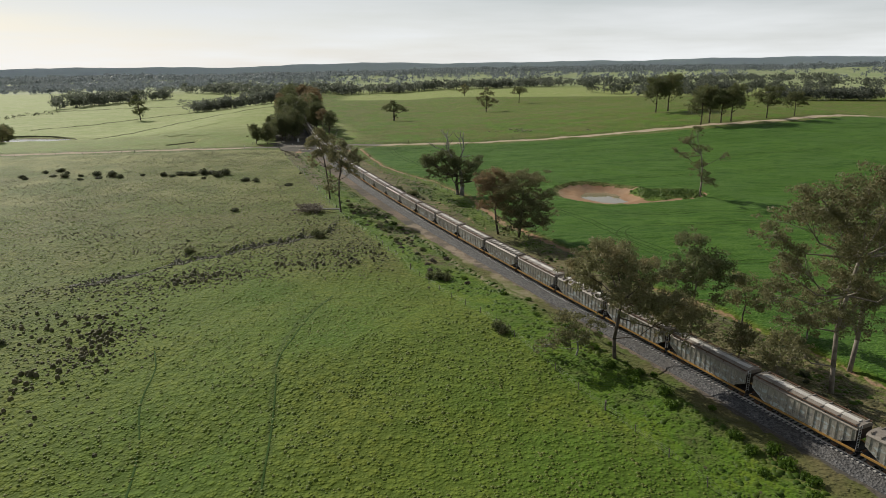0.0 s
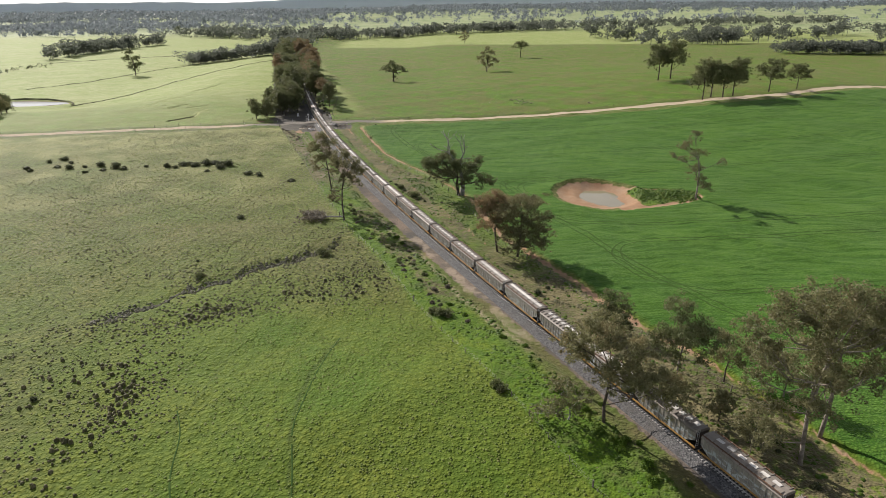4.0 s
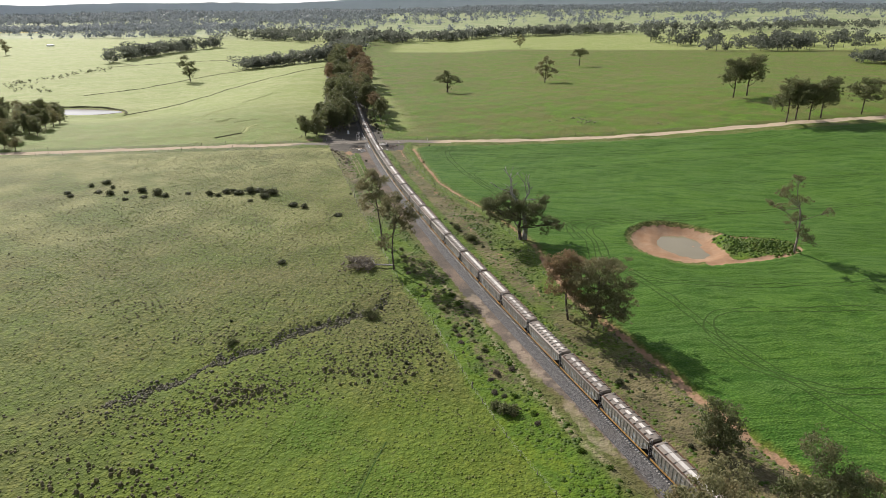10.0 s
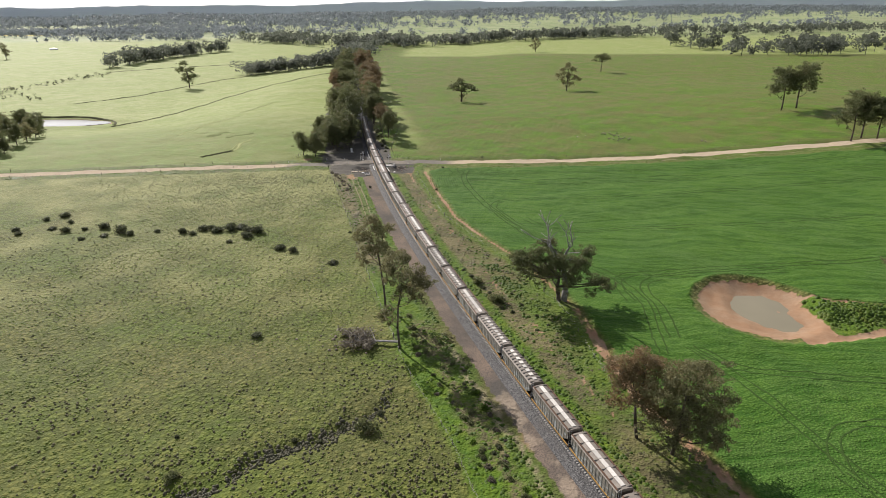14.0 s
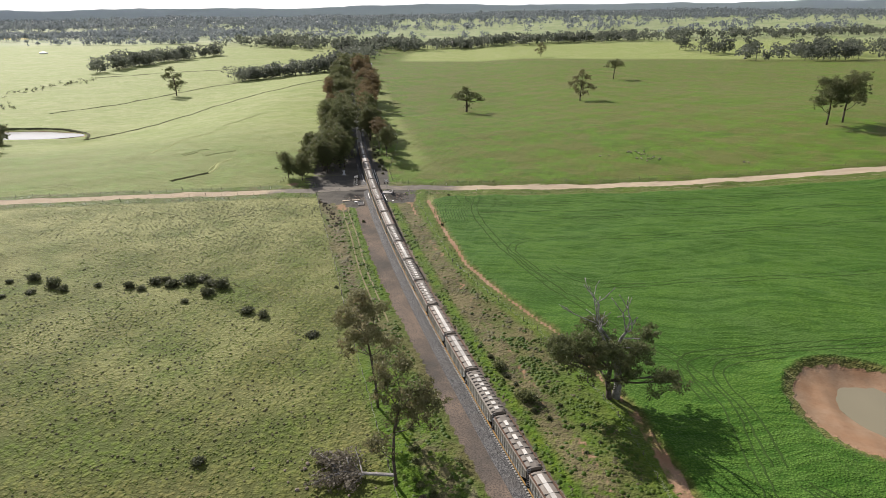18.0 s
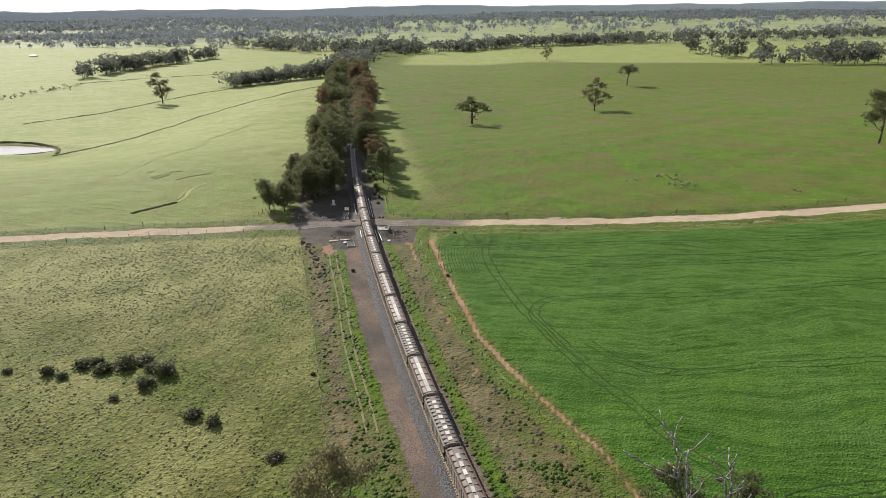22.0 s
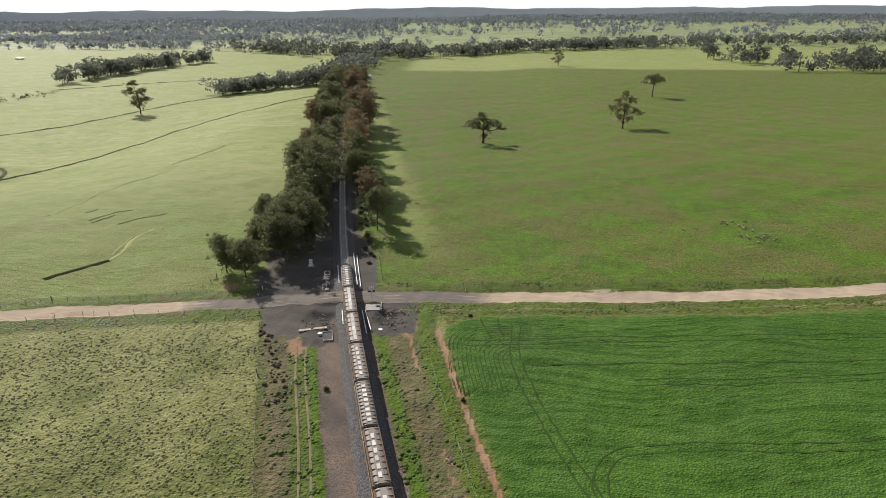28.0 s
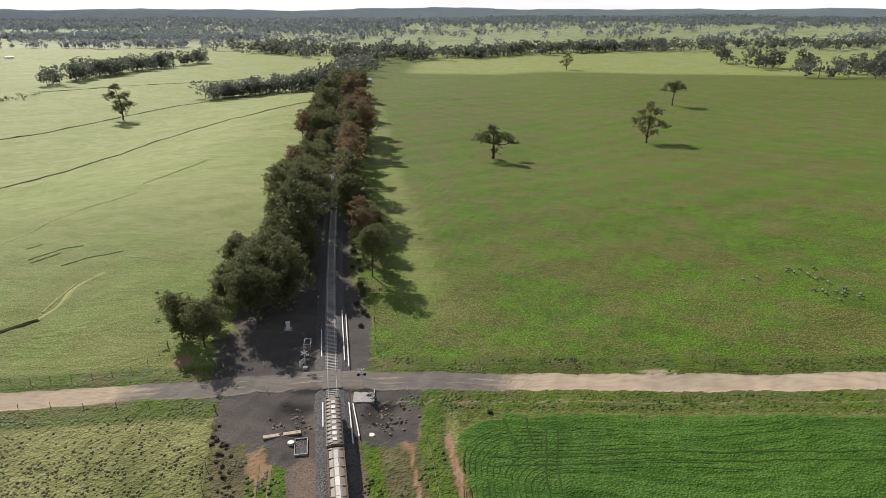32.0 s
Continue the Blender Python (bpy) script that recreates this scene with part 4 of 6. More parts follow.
def wheel_mesh():
    bm = bmesh.new()
    bmesh.ops.create_cone(bm, cap_ends=True, segments=16, radius1=0.46, radius2=0.43, depth=0.13)
    bmesh.ops.rotate(bm, verts=bm.verts, cent=(0, 0, 0), matrix=Matrix.Rotation(radians(90), 3, "Y"))
    return bm_mesh("wheel", bm, RUST)


def ladder(x):
    return boxes((x - 0.24, x - 0.20, -0.02, 0.02, 1.1, 3.9), (x + 0.20, x + 0.24, -0.02, 0.02, 1.1, 3.9), *((x - 0.2, x + 0.2, -0.015, 0.015, 1.25 + 0.33 * i, 1.29 + 0.33 * i) for i in range(8)))


WHEEL = wheel_mesh()
RIB_M = {a: bm_mesh("side_rib", boxes((-0.035, 0.035, -0.05, 0.05, a, 3.42)), SIDE) for a in (1.15, 1.5, 2.1)}
BODY_M = bm_mesh("body", wagon_body(), SIDE)
END_M = {s: bm_mesh("end_sheet", prism(bmesh.new(), [(s * 6.77, 2.1), (s * 6.80, 2.1), (s * 6.80, 3.46), (s * 6.77, 3.46)], 0, -1.30, 1.30), ENDSHEET) for s in (-1, 1)}
CHUTE_M = bm_mesh("discharge_chute", prism(bmesh.new(), [(-1.5, 1.05), (1.5, 1.05), (0.5, 0.35), (-0.5, 0.35)], 0, -1.0, 1.0), DARK)
SILL_M = {s: bm_mesh("side_sill", boxes((min(s * 1.30, s * 1.42), max(s * 1.30, s * 1.42), -6.95, 6.95, 0.88, 1.12)), SILL) for s in (-1, 1)}
FLOOR_M = bm_mesh("end_platform", boxes((-1.3, 1.3, -0.95, 0.95, 0.82, 0.96)), DARK)
COUPLER_M = bm_mesh("coupler", boxes((-0.14, 0.14, -0.30, 0.42, 0.62, 0.88), (-0.2, 0.2, 0.2, 0.42, 0.58, 0.92)), RUST)
FRAME_M = {s: bm_mesh("side_frame", prism(bmesh.new(), [(-1.25, 0.42), (1.25, 0.42), (1.25, 0.62), (0.5, 0.72), (-0.5, 0.72), (-1.25, 0.62)], 0, s * 1.0 - 0.07, s * 1.0 + 0.07), DARK) for s in (-1, 1)}
BOLSTER_M = bm_mesh("bogie", boxes((-1.0, 1.0, -0.25, 0.25, 0.45, 0.78), (-0.08, 0.08, -0.9, -0.82, 0.38, 0.5), (-0.93, 0.93, -0.96, -0.84, 0.40, 0.52), (-0.93, 0.93, 0.84, 0.96, 0.40, 0.52)), DARK)
LADDER_M = bm_mesh("ladder", ladder(0), GALV)
WALK_M = {s: bm_mesh("roof_walkway", boxes((s * 1.26 - 0.13, s * 1.26 + 0.13, -6.7, 6.7, 3.86, 3.90), *((s * 1.26 - 0.04, s * 1.26 + 0.04, y - 0.03, y + 0.03, 3.60, 3.86) for y in (-6, -3, 0, 3, 6))), RUST) for s in (-1, 1)}


def hopper_wagon(style):
    """A bogie grain hopper. The styles differ in their roof hatches."""
    wagon = tagged(new("hopper_wagon"), ("weathered grey grain hopper wagon with long pale roof hatches", "weathered brown grain hopper wagon with square roof hatches", "rust-stained grain hopper wagon with dull brown roof")[style],
                   "train wagon", "wagons of the grain train")
    body = part("body", BODY_M, SIDE, wagon)
    for k in range(15):
        y = -6.3 + 0.9 * k
        low = 1.15 if abs(y) < 4.7 else (1.5 if abs(y) < 5.5 else 2.1)
        for s in (-1, 1):
            part("side_rib", RIB_M[low], SIDE, body, at=pose(s * 1.372, y, 0))
    for s in (-1, 1):
        part("end_sheet", END_M[s], ENDSHEET, body)
        part("side_sill", SILL_M[s], SILL, wagon, "faded yellow side sill")
        part("end_platform", FLOOR_M, DARK, wagon, at=pose(0, s * 6.1, 0))
        part("coupler", COUPLER_M, RUST, wagon, at=pose(0, s * 6.95, 0, 0, 0, 0 if s > 0 else 180))
        part("ladder", LADDER_M, GALV, wagon, at=pose(s * 0.95, s * 6.9, 0))
        part("discharge_chute", CHUTE_M, DARK, wagon, at=pose(0, s * 2.4, 0))
        if style != 1:
            part("roof_walkway", WALK_M[s], RUST, wagon)
        bogie = part("bogie", BOLSTER_M, DARK, wagon, at=pose(0, s * 5.2, 0))
        for q in (-1, 1):
            part("side_frame", FRAME_M[q], DARK, bogie)
            for e in (-1, 1):
                part("wheel", WHEEL, RUST, bogie, at=pose(q * 0.835, e * 0.9, 0.46))
    roof = part("roof", wagon_roof((7, 13, 10)[style]), ROOF, wagon)
    if style == 0:
        spans = [(-0.36, 0.36, -6.2 + 2.08 * k, -6.2 + 2.08 * k + 1.98) for k in range(6)]
    elif style == 1:
        spans = [(-0.38, 0.38, -6.0 + 1.5 * k, -6.0 + 1.5 * k + 0.85) for k in range(8)]
    else:
        spans = [(sx - 0.3, sx + 0.3, -5.6 + 1.9 * k, -5.6 + 1.9 * k + 1.2) for k in range(6) for sx in (0,)]
    for x0, x1, y0, y1 in spans:
        part("hatch", prism(bmesh.new(), [(x0, 3.925), (x1, 3.925), (x1 - 0.04, 4.01), (x0 + 0.04, 4.01)], 1, y0, y1), HATCH, roof, "pale hatch lid")
    return wagon


STYLES = (1, 0, 0, 2, 1, 2, 2, 0, 0, 1, 0, 1, 2, 0, 0, 1, 2, 0, 1)
firsts, wagons = {}, []
for k in range(38):
    style = STYLES[k % len(STYLES)]
    if style in firsts:
        wagons.append(copy_thing(firsts[style], pose(0, 0, 0)))
    else:
        firsts[style] = hopper_wagon(style)
        wagons.append(firsts[style])


def tail_at(t):
    """Distance of the train's rear along the line: it slows a little."""
    q = 32 - t
    return 11.9 + 5.9 * q + 0.0025 * q * q


def motions():
    for k, wagon in enumerate(wagons):
        rows = []
        for t in range(0, 33, 2):
            s = tail_at(t) - PITCH * (k + 0.5)
            a, _ = on_line(s - 5.2)
            b, _ = on_line(s + 5.2)
            d, mid = b - a, (a + b) / 2
            rows.append((t, pose(mid.x, mid.y, RAIL_TOP + float(bed(mid.y)), 0, 0, math.degrees(math.atan2(-d.x, d.y)))))
        walk(wagon, rows)

# ---- trees ----
def limbs(r, split, spread, levels, lean=(0, 0), droop=0.10):
    """Limbs of a tree about one unit high, its trunk as long as split. Returns segments (p, q, r0, r1) and the tips."""
    segs, tips = [], []

    def grow(p, way, length, radius, level):
        bends = 3
        for i in range(bends):
            way = (way + Vector(r.normal(0, 0.10 + 0.05 * level, 3))).normalized()
            if level:
                way = (way + Vector((0, 0, droop))).normalized()
            q = p + way * length / bends
            thin = radius * 0.87
            segs.append((p, q, radius, thin))
            p, radius = q, thin
            if level and i < 2 and level < levels and r.random() < 0.75:
                a = r.uniform(0, 6.283)
                out = Vector((math.cos(a), math.sin(a), r.uniform(-0.25, 0.4)))
                grow(p, (way * 0.45 + out * spread).normalized(), length * r.uniform(0.4, 0.6), radius * 0.45, min(levels, level + 2))
        if level >= levels:
            tips.append(p)
            return
        n = int(r.integers(2, 4)) if level else int(r.integers(3, 5))
        a0 = r.uniform(0, 6.28)
        for i in range(n):
            a = a0 + 6.283 * i / n + r.normal(0, 0.3)
            out = Vector((math.cos(a), math.sin(a), 0))
            grow(p, (way + out * r.uniform(0.5, 1.1) * spread).normalized(), (length if level else 0.36) * r.uniform(0.62, 0.9), radius * (0.74 if n < 3 else 0.62), level + 1)
        if level:
            tips.append(p)

    grow(Vector((0, 0, 0)), Vector((lean[0], lean[1], 1)).normalized(), split, 0.0165, 0)
    return segs, tips


def limb_mesh(name, segs, material):
    bm = bmesh.new()
    for p, q, r0, r1 in segs:
        tube(bm, p, q, r0, r1, 7 if r0 > 0.15 else (5 if r0 > 0.06 else 3))
    return bm_mesh(name, bm, material, True)


def leaf_mesh(name, r, tips, radius, count, size, material, flat=0.7):
    """Small leaf sprays, scattered in clumps round the limb tips."""
    tips = np.array([tuple(t) for t in tips])
    weight = r.uniform(0.3, 1.0, len(tips))
    owner = r.choice(len(tips), count, p=weight / weight.sum())
    each = radius * (0.5 + 0.8 * weight)
    d = r.normal(0, 1, (count, 3))
    d /= np.linalg.norm(d, axis=1)[:, None]
    rad = r.uniform(0, 1, count) ** 0.5
    c = tips[owner] + d * (each[owner] * rad)[:, None] * np.array([1, 1, flat])
    n = r.normal(0, 0.8, (count, 3)) + d * 0.9
    n /= np.linalg.norm(n, axis=1)[:, None]
    a = np.cross(n, r.normal(0, 1, (count, 3)))
    a /= np.linalg.norm(a, axis=1)[:, None] + 1e-9
    b = np.cross(n, a)
    s = size * r.uniform(0.55, 1.4, count)[:, None]
    v = np.stack([c - a * s, c - b * s * 0.6, c + a * s, c + b * s * 0.6], 1).reshape(-1, 3)
    return mesh_of(name, v, np.arange(count * 4).reshape(-1, 4), material)


def placed(ob, x, y, turn=0, k=1.0, z=None, kz=None):
    zz = float(lie(x, y)) if z is None else z
    ob.matrix_basis = pose(x, y, zz - 0.05, 0, 0, turn) @ Matrix.Diagonal((k, k, kz or k, 1))
    return ob


def again(ob, x, y, turn, k, label="", kz=None):
    c = copy_thing(ob, Matrix.Identity(4))
    if label:
        tagged(c, label)
    return placed(c, x, y, turn, k, None, kz)


def lobed_tree(seed, label, trunk, lobes, leaf, bark, girth=0.32, thick=1.0, size=0.17, name="gum_tree", depth=0.8, forks=3):
    """A eucalypt: a trunk along a few points, limbs that fork to foliage lobes (x, height, radius), each lobe of many leaf clumps."""
    r = np.random.default_rng(seed)
    tree = tagged(new(name), label, "tree")
    pts = [Vector((x, 0, z)) for x, z in trunk]
    segs = []
    for i, (p, q) in enumerate(zip(pts[:-1], pts[1:])):
        segs.append((p, q, girth * (1 - 0.5 * i / len(pts)), girth * (1 - 0.5 * (i + 1) / len(pts))))
    clumps, sizes = [], []
    wide = max(abs(x) for x, _, _ in lobes)
    for x, z, rad in lobes:
        y = r.uniform(-1, 1) * depth * max(1.0, math.sqrt(max(0.0, wide * wide - x * x * 0.7)) * 0.75)
        c = Vector((x, y, z))
        start = max((p for p in pts[1:] if p.z < z - 0.25 * rad), key=lambda p: p.z, default=pts[1])
        bend = start.lerp(c, 0.5) + Vector(r.normal(0, 0.06 * (c - start).length, 3)) - Vector((0, 0, 0.08 * (c - start).length))
        g = girth * (0.26 + 0.05 * rad)
        segs += [(start, bend, g, g * 0.72), (bend, c, g * 0.72, g * 0.4)]
        n = int(9 + 3.5 * rad)
        d = r.normal(0, 1, (n, 3))
        d /= np.linalg.norm(d, axis=1)[:, None]
        d[:, 2] = np.abs(d[:, 2]) * np.where(r.random(n) < 0.68, 1, -0.8)
        for v in d:
            tip = c + Vector((v[0] * rad, v[1] * rad, v[2] * rad * 0.85)) * r.uniform(0.45, 1.1)
            clumps.append(tip)
            sizes.append(rad * r.uniform(0.26, 0.50))
        for _ in range(2 + forks):
            a, e = r.uniform(0, 6.283), r.uniform(0.75, 1.45) * rad
            out = c + Vector((math.cos(a) * e, math.sin(a) * e, r.uniform(-0.95, 0.45) * rad))
            if out.z < 1.0:
                continue
            segs.append((bend.lerp(c, r.uniform(0.1, 0.8)), out, g * 0.3, 0.03))
            for _ in range(4):
                clumps.append(out + Vector(r.normal(0, 0.30 * rad, 3)))
                sizes.append(rad * r.uniform(0.18, 0.34))
        for v in d[: 2 + forks]:
            tip = c + Vector((v[0] * rad, v[1] * rad, v[2] * rad * 0.72)) * 0.85
            root = bend.lerp(c, r.uniform(0.2, 1.0))
            half = root.lerp(tip, 0.55) + Vector(r.normal(0, 0.12 * rad, 3))
            segs += [(root, half, g * 0.34, g * 0.22), (half, tip, g * 0.22, 0.03)]
    part("trunk", limb_mesh("trunk", segs, bark), None, tree)
    area = np.array(sizes) ** 2
    count = int(thick * 0.48 * area.sum() * 3.14 / (size * size * 0.6))
    own = r.choice(len(clumps), count, p=area / area.sum())
    centre = np.array([tuple(c) for c in clumps])
    d = r.normal(0, 1, (count, 3))
    d /= np.linalg.norm(d, axis=1)[:, None]
    far = r.uniform(0, 1, count) ** 0.42
    c = centre[own] + d * (np.array(sizes)[own] * far)[:, None] * np.array([1.15, 1.15, 0.72])
    n = d * 0.8 + r.normal(0, 0.7, (count, 3)) + np.array([0, 0, 0.35])
    n /= np.linalg.norm(n, axis=1)[:, None]
    a = np.cross(n, r.normal(0, 1, (count, 3)))
    a /= np.linalg.norm(a, axis=1)[:, None] + 1e-9
    b = np.cross(n, a)
    k = size * r.uniform(0.6, 1.4, count)[:, None]
    v = np.stack([c - a * k, c - b * k * 0.55, c + a * k, c + b * k * 0.55], 1).reshape(-1, 3)
    part("crown", mesh_of("crown", v, np.arange(count * 4).reshape(-1, 4), leaf), None, tree)
    return tree


# single trees by the line
placed(lobed_tree(11, "tall spreading gum tree with pale bare limbs", ((0, -0.4), (-0.4, 4), (-0.8, 9), (-0.2, 14), (0.6, 19)),
                  ((-3.3, 28.8, 3.0), (-10, 25.4, 2.3), (-6.8, 27, 2.6), (0, 25.4, 2.6), (3.3, 27, 2.7), (6.8, 26.2, 2.6), (-4.2, 25, 2.2), (9, 23.5, 2.3), (-7.5, 19, 2.2), (2.5, 18.3, 2.2), (5.8, 20.8, 2.5), (-5.8, 15.8, 2.3), (-1.7, 16.6, 2.0), (-6.7, 11, 1.9), (5, 12.5, 2.5), (8, 16, 2.2), (-9, 14.5, 1.7), (-3, 21.5, 2.2), (1, 21.8, 2.2), (-9.5, 21.5, 1.9), (8.4, 20, 2.1), (-3.5, 12.5, 2.1), (2, 14.4, 2.1), (7.6, 12, 2.1), (-8, 8.2, 1.8), (0.6, 10.4, 1.8)), LEAF, BARK, 0.36, 0.85), 97, -265, 0)
placed(lobed_tree(12, "pale-barked gum tree with an open olive crown", ((0, -0.4), (0.3, 5), (0.2, 11), (0, 15)), ((0, 22.5, 2.8), (-3, 20, 2.5), (3.5, 20.5, 2.5), (1, 17, 2.4), (-3.8, 15, 2.1), (4.4, 14, 2.2), (-1.5, 11, 1.7), (6, 17, 1.8)), LEAF, BARK, 0.36, 0.8), 104, -259, 0)
placed(lobed_tree(13, "slender upright gum tree with a dark crown", ((0, -0.4), (-0.4, 3), (-0.3, 6), (0, 9)), ((-1, 15, 2.4), (-3.6, 10.8, 2.3), (1.9, 12.4, 2.7), (-0.3, 9.4, 2.2), (-1.8, 12.6, 2.4), (3.6, 10.4, 1.9), (2.7, 6.6, 1.2), (-2.2, 7.4, 1.3)), LEAF_DARK, BARK, 0.22), 86.8, -245, 0)
placed(lobed_tree(14, "small bushy gum tree beside the line", ((0, -0.4), (-0.1, 2.5), (0.2, 4.5)), ((0.2, 8.2, 1.9), (3.2, 6.4, 1.9), (-2, 5.4, 1.5), (1.6, 4.6, 1.4), (-0.6, 6.8, 1.6)), LEAF, BARK_DARK, 0.16), 96.5, -243, 0)
placed(lobed_tree(15, "rounded dark bushy tree by the earth track", ((0, -0.4), (0, 1.2), (0.1, 3.5)), ((0, 7.4, 2.2), (-2, 5.2, 2), (2.1, 5.4, 2), (0, 4.4, 2.4), (1.4, 2.8, 1.8), (-1.6, 2.6, 1.6)), LEAF_DARK, BARK_DARK, 0.2), 82.4, -224.5, 0)
placed(lobed_tree(16, "leaning open-crowned gum tree by the ballast", ((0, -0.4), (-0.3, 3.2), (0.1, 6.5), (0.3, 9)), ((-2.5, 15.4, 2.7), (0.6, 15.2, 2.2), (3.3, 13.6, 2.5), (-5, 12.8, 2.1), (5, 8.6, 2.4), (9.3, 7.8, 2.6), (8.2, 5.0, 1.8), (0, 10.4, 2.2), (2.6, 10.2, 1.9), (-3.4, 10.6, 1.7), (7, 10, 1.8)), LEAF, BARK_DARK, 0.3, 1.35), 71, -253.6, 0)
placed(lobed_tree(17, "low sprawling gum with dead branches", ((0, -0.4), (0.4, 1.2), (0.2, 2.4)), ((-0.6, 5.2, 2.1), (-2.8, 3.8, 1.7), (3, 4.0, 1.5), (0.8, 3.2, 1.6), (-4.2, 2.2, 1.1)), LEAF, DEADWOOD, 0.16, 0.75), 65, -253.5, 0)
placed(lobed_tree(24, "low bushy gum sapling on the verge", ((0, -0.4), (0, 1), (0.2, 2.5)), ((0, 4.8, 1.6), (-1.6, 3.4, 1.4), (1.5, 3.5, 1.4), (0, 2.2, 1.5)), LEAF, BARK_DARK, 0.12), 90, -254, 40)
placed(lobed_tree(25, "grey-green gum sapling under larger trees", ((0, -0.4), (0.1, 1.4), (0, 3.5)), ((0, 6.4, 1.7), (-1.9, 4.6, 1.5), (1.8, 5, 1.5), (0.3, 3, 1.5)), LEAF, BARK, 0.13), 91, -262, 140)
placed(lobed_tree(26, "grey-green young gum beside the crop", ((0, -0.4), (0.1, 1.6), (0, 4)), ((0, 7.2, 1.9), (-2.2, 5.2, 1.7), (2.2, 5.6, 1.7), (0.3, 3.4, 1.7)), LEAF, BARK, 0.15), 104, -249, 140)
placed(lobed_tree(18, "brown-tinged gum tree on the verge", ((0, -0.4), (-0.6, 3), (-1, 6.5), (-0.8, 9)), ((-3.6, 14.6, 2.7), (-0.4, 15, 2.8), (2.4, 13.2, 2.2), (-1.8, 12, 2.4), (-4.8, 12, 1.8), (0.8, 9.6, 1.8), (-3.4, 8.2, 1.7), (1.8, 6.4, 1.7), (-1, 9.4, 2)), LEAF_RUST, BARK_DARK, 0.3, 0.95), 66.5, -176.5, 0)
placed(lobed_tree(19, "dense grey-green gum tree on the crop edge", ((0, -0.4), (0.3, 3), (0.6, 7), (0.8, 10)), ((0, 15.6, 2.9), (3.5, 14.6, 2.7), (-3.4, 12.6, 2.5), (5.6, 11.2, 2.4), (1, 11.4, 3), (4, 7.8, 2.7), (-2, 8.4, 2.4), (6.2, 7, 2.0), (0.5, 4.8, 2.4), (4, 4.2, 2.1), (-3.5, 5.2, 1.7), (1.5, 8, 2.6), (-1.2, 3.4, 1.8), (2.4, 3, 1.8), (6, 4.4, 1.6)), LEAF, BARK_DARK, 0.36, 0.95), 71.0, -181, 0)
placed(lobed_tree(20, "broad dark gum tree beside the crop", ((0, -0.4), (-0.3, 2), (-0.7, 4), (-0.4, 6.5)), ((-9, 11.4, 3.2), (-11.2, 13, 1.9), (-5.2, 8.4, 2.6), (-6.4, 13.6, 2.4), (-0.6, 11, 3.1), (-2.6, 13.6, 2.2), (4.3, 9.4, 2.9), (8.2, 7, 2.4), (6.6, 11.4, 2), (-2, 7, 2.2), (2.7, 6, 2.2), (-9.4, 7.6, 1.7), (10, 5.4, 1.5)), LEAF_DARK, BARK_DARK, 0.6, 1.25), 61.6, -122.5, 0)
placed(lobed_tree(21, "thin open gum tree beside the fence", ((0, -0.4), (-0.4, 5), (-0.2, 10), (0.6, 14)), ((0, 20, 2.4), (2.8, 18, 2.4), (-2.2, 17, 1.9), (5.2, 16, 2), (1, 14.4, 1.8), (4, 13, 1.5), (-2.8, 7.4, 1.7), (-2, 10.6, 1.3)), LEAF, BARK_DARK, 0.27, 1.1), 23.5, -146.5, 0)
placed(lobed_tree(22, "tall thin gum tree leaning from the verge", ((0, -0.4), (-0.3, 5), (-1, 11), (-1.6, 15)), ((-2.8, 21.4, 2.4), (-5.2, 18.8, 2.1), (0, 20, 2.2), (-1.2, 16.4, 2.4), (2, 13.8, 2), (-4.4, 15, 1.7), (-5, 11.6, 1.2), (0.6, 10.6, 1.3)), LEAF, BARK_DARK, 0.27, 1.1), 18.5, -126, 0)
placed(lobed_tree(23, "half-dead gum tree with sparse clumps by the dam", ((0, -0.4), (0.1, 5), (-0.2, 10), (-1, 14)), ((-2.4, 22, 1.7), (-8, 19, 1.4), (-10, 15.6, 1.2), (-3.8, 18.6, 1.8), (0.6, 15, 2.1), (0, 10.4, 2.2), (-5.4, 13.6, 1.4), (1, 5.8, 1.7), (5.5, 14, 1.2), (-0.4, 7.6, 1.8)), LEAF, BARK, 0.34, 0.8), 141, -135.5, 0)

# bare dead limbs standing out of the broad tree's crown
r = np.random.default_rng(77)
segs, _ = limbs(r, 0.42, 0.55, 3)
k = 22.5 / max(q.z for _, q, *_ in segs)
segs = [(p * k, q * k, a * 52, max(0.11, b * 52)) for p, q, a, b in segs]
dead = tagged(new("dead_tree"), "bare grey dead gum rising through a living crown", "tree")
part("trunk", limb_mesh("trunk", [g for g in segs if g[2] > 0.2], DEADWOOD), None, dead)
thin = [g for g in segs if g[2] <= 0.2]
sprays = []
for g in thin:
    home = next((s for s in sprays if any((g[0] - h[1]).length < 1e-4 for h in s)), None)
    if home is None:
        sprays.append([g])
    else:
        home.append(g)
for s in sprays:
    part("branch", limb_mesh("branch", s, DEADWOOD), None, dead)
placed(dead, 62.9, -121.9, 40)

paddock = lobed_tree(36, "lone paddock gum tree in green pasture", ((0, -0.5), (0.2, 2.5), (0.3, 5), (0, 8)), ((-5, 13, 3.1), (-1, 15.4, 3.2), (3, 13.2, 3), (7, 10.6, 2.8), (10.4, 9.4, 2.2), (-8, 11, 2.3), (1, 9.4, 2.4), (0.8, 4.4, 2.0), (-3.6, 9.2, 2)), LEAF_DARK, BARK_DARK, 0.85, 1.0, 0.28)
placed(paddock, 43.4, 250, 0, 1.0)
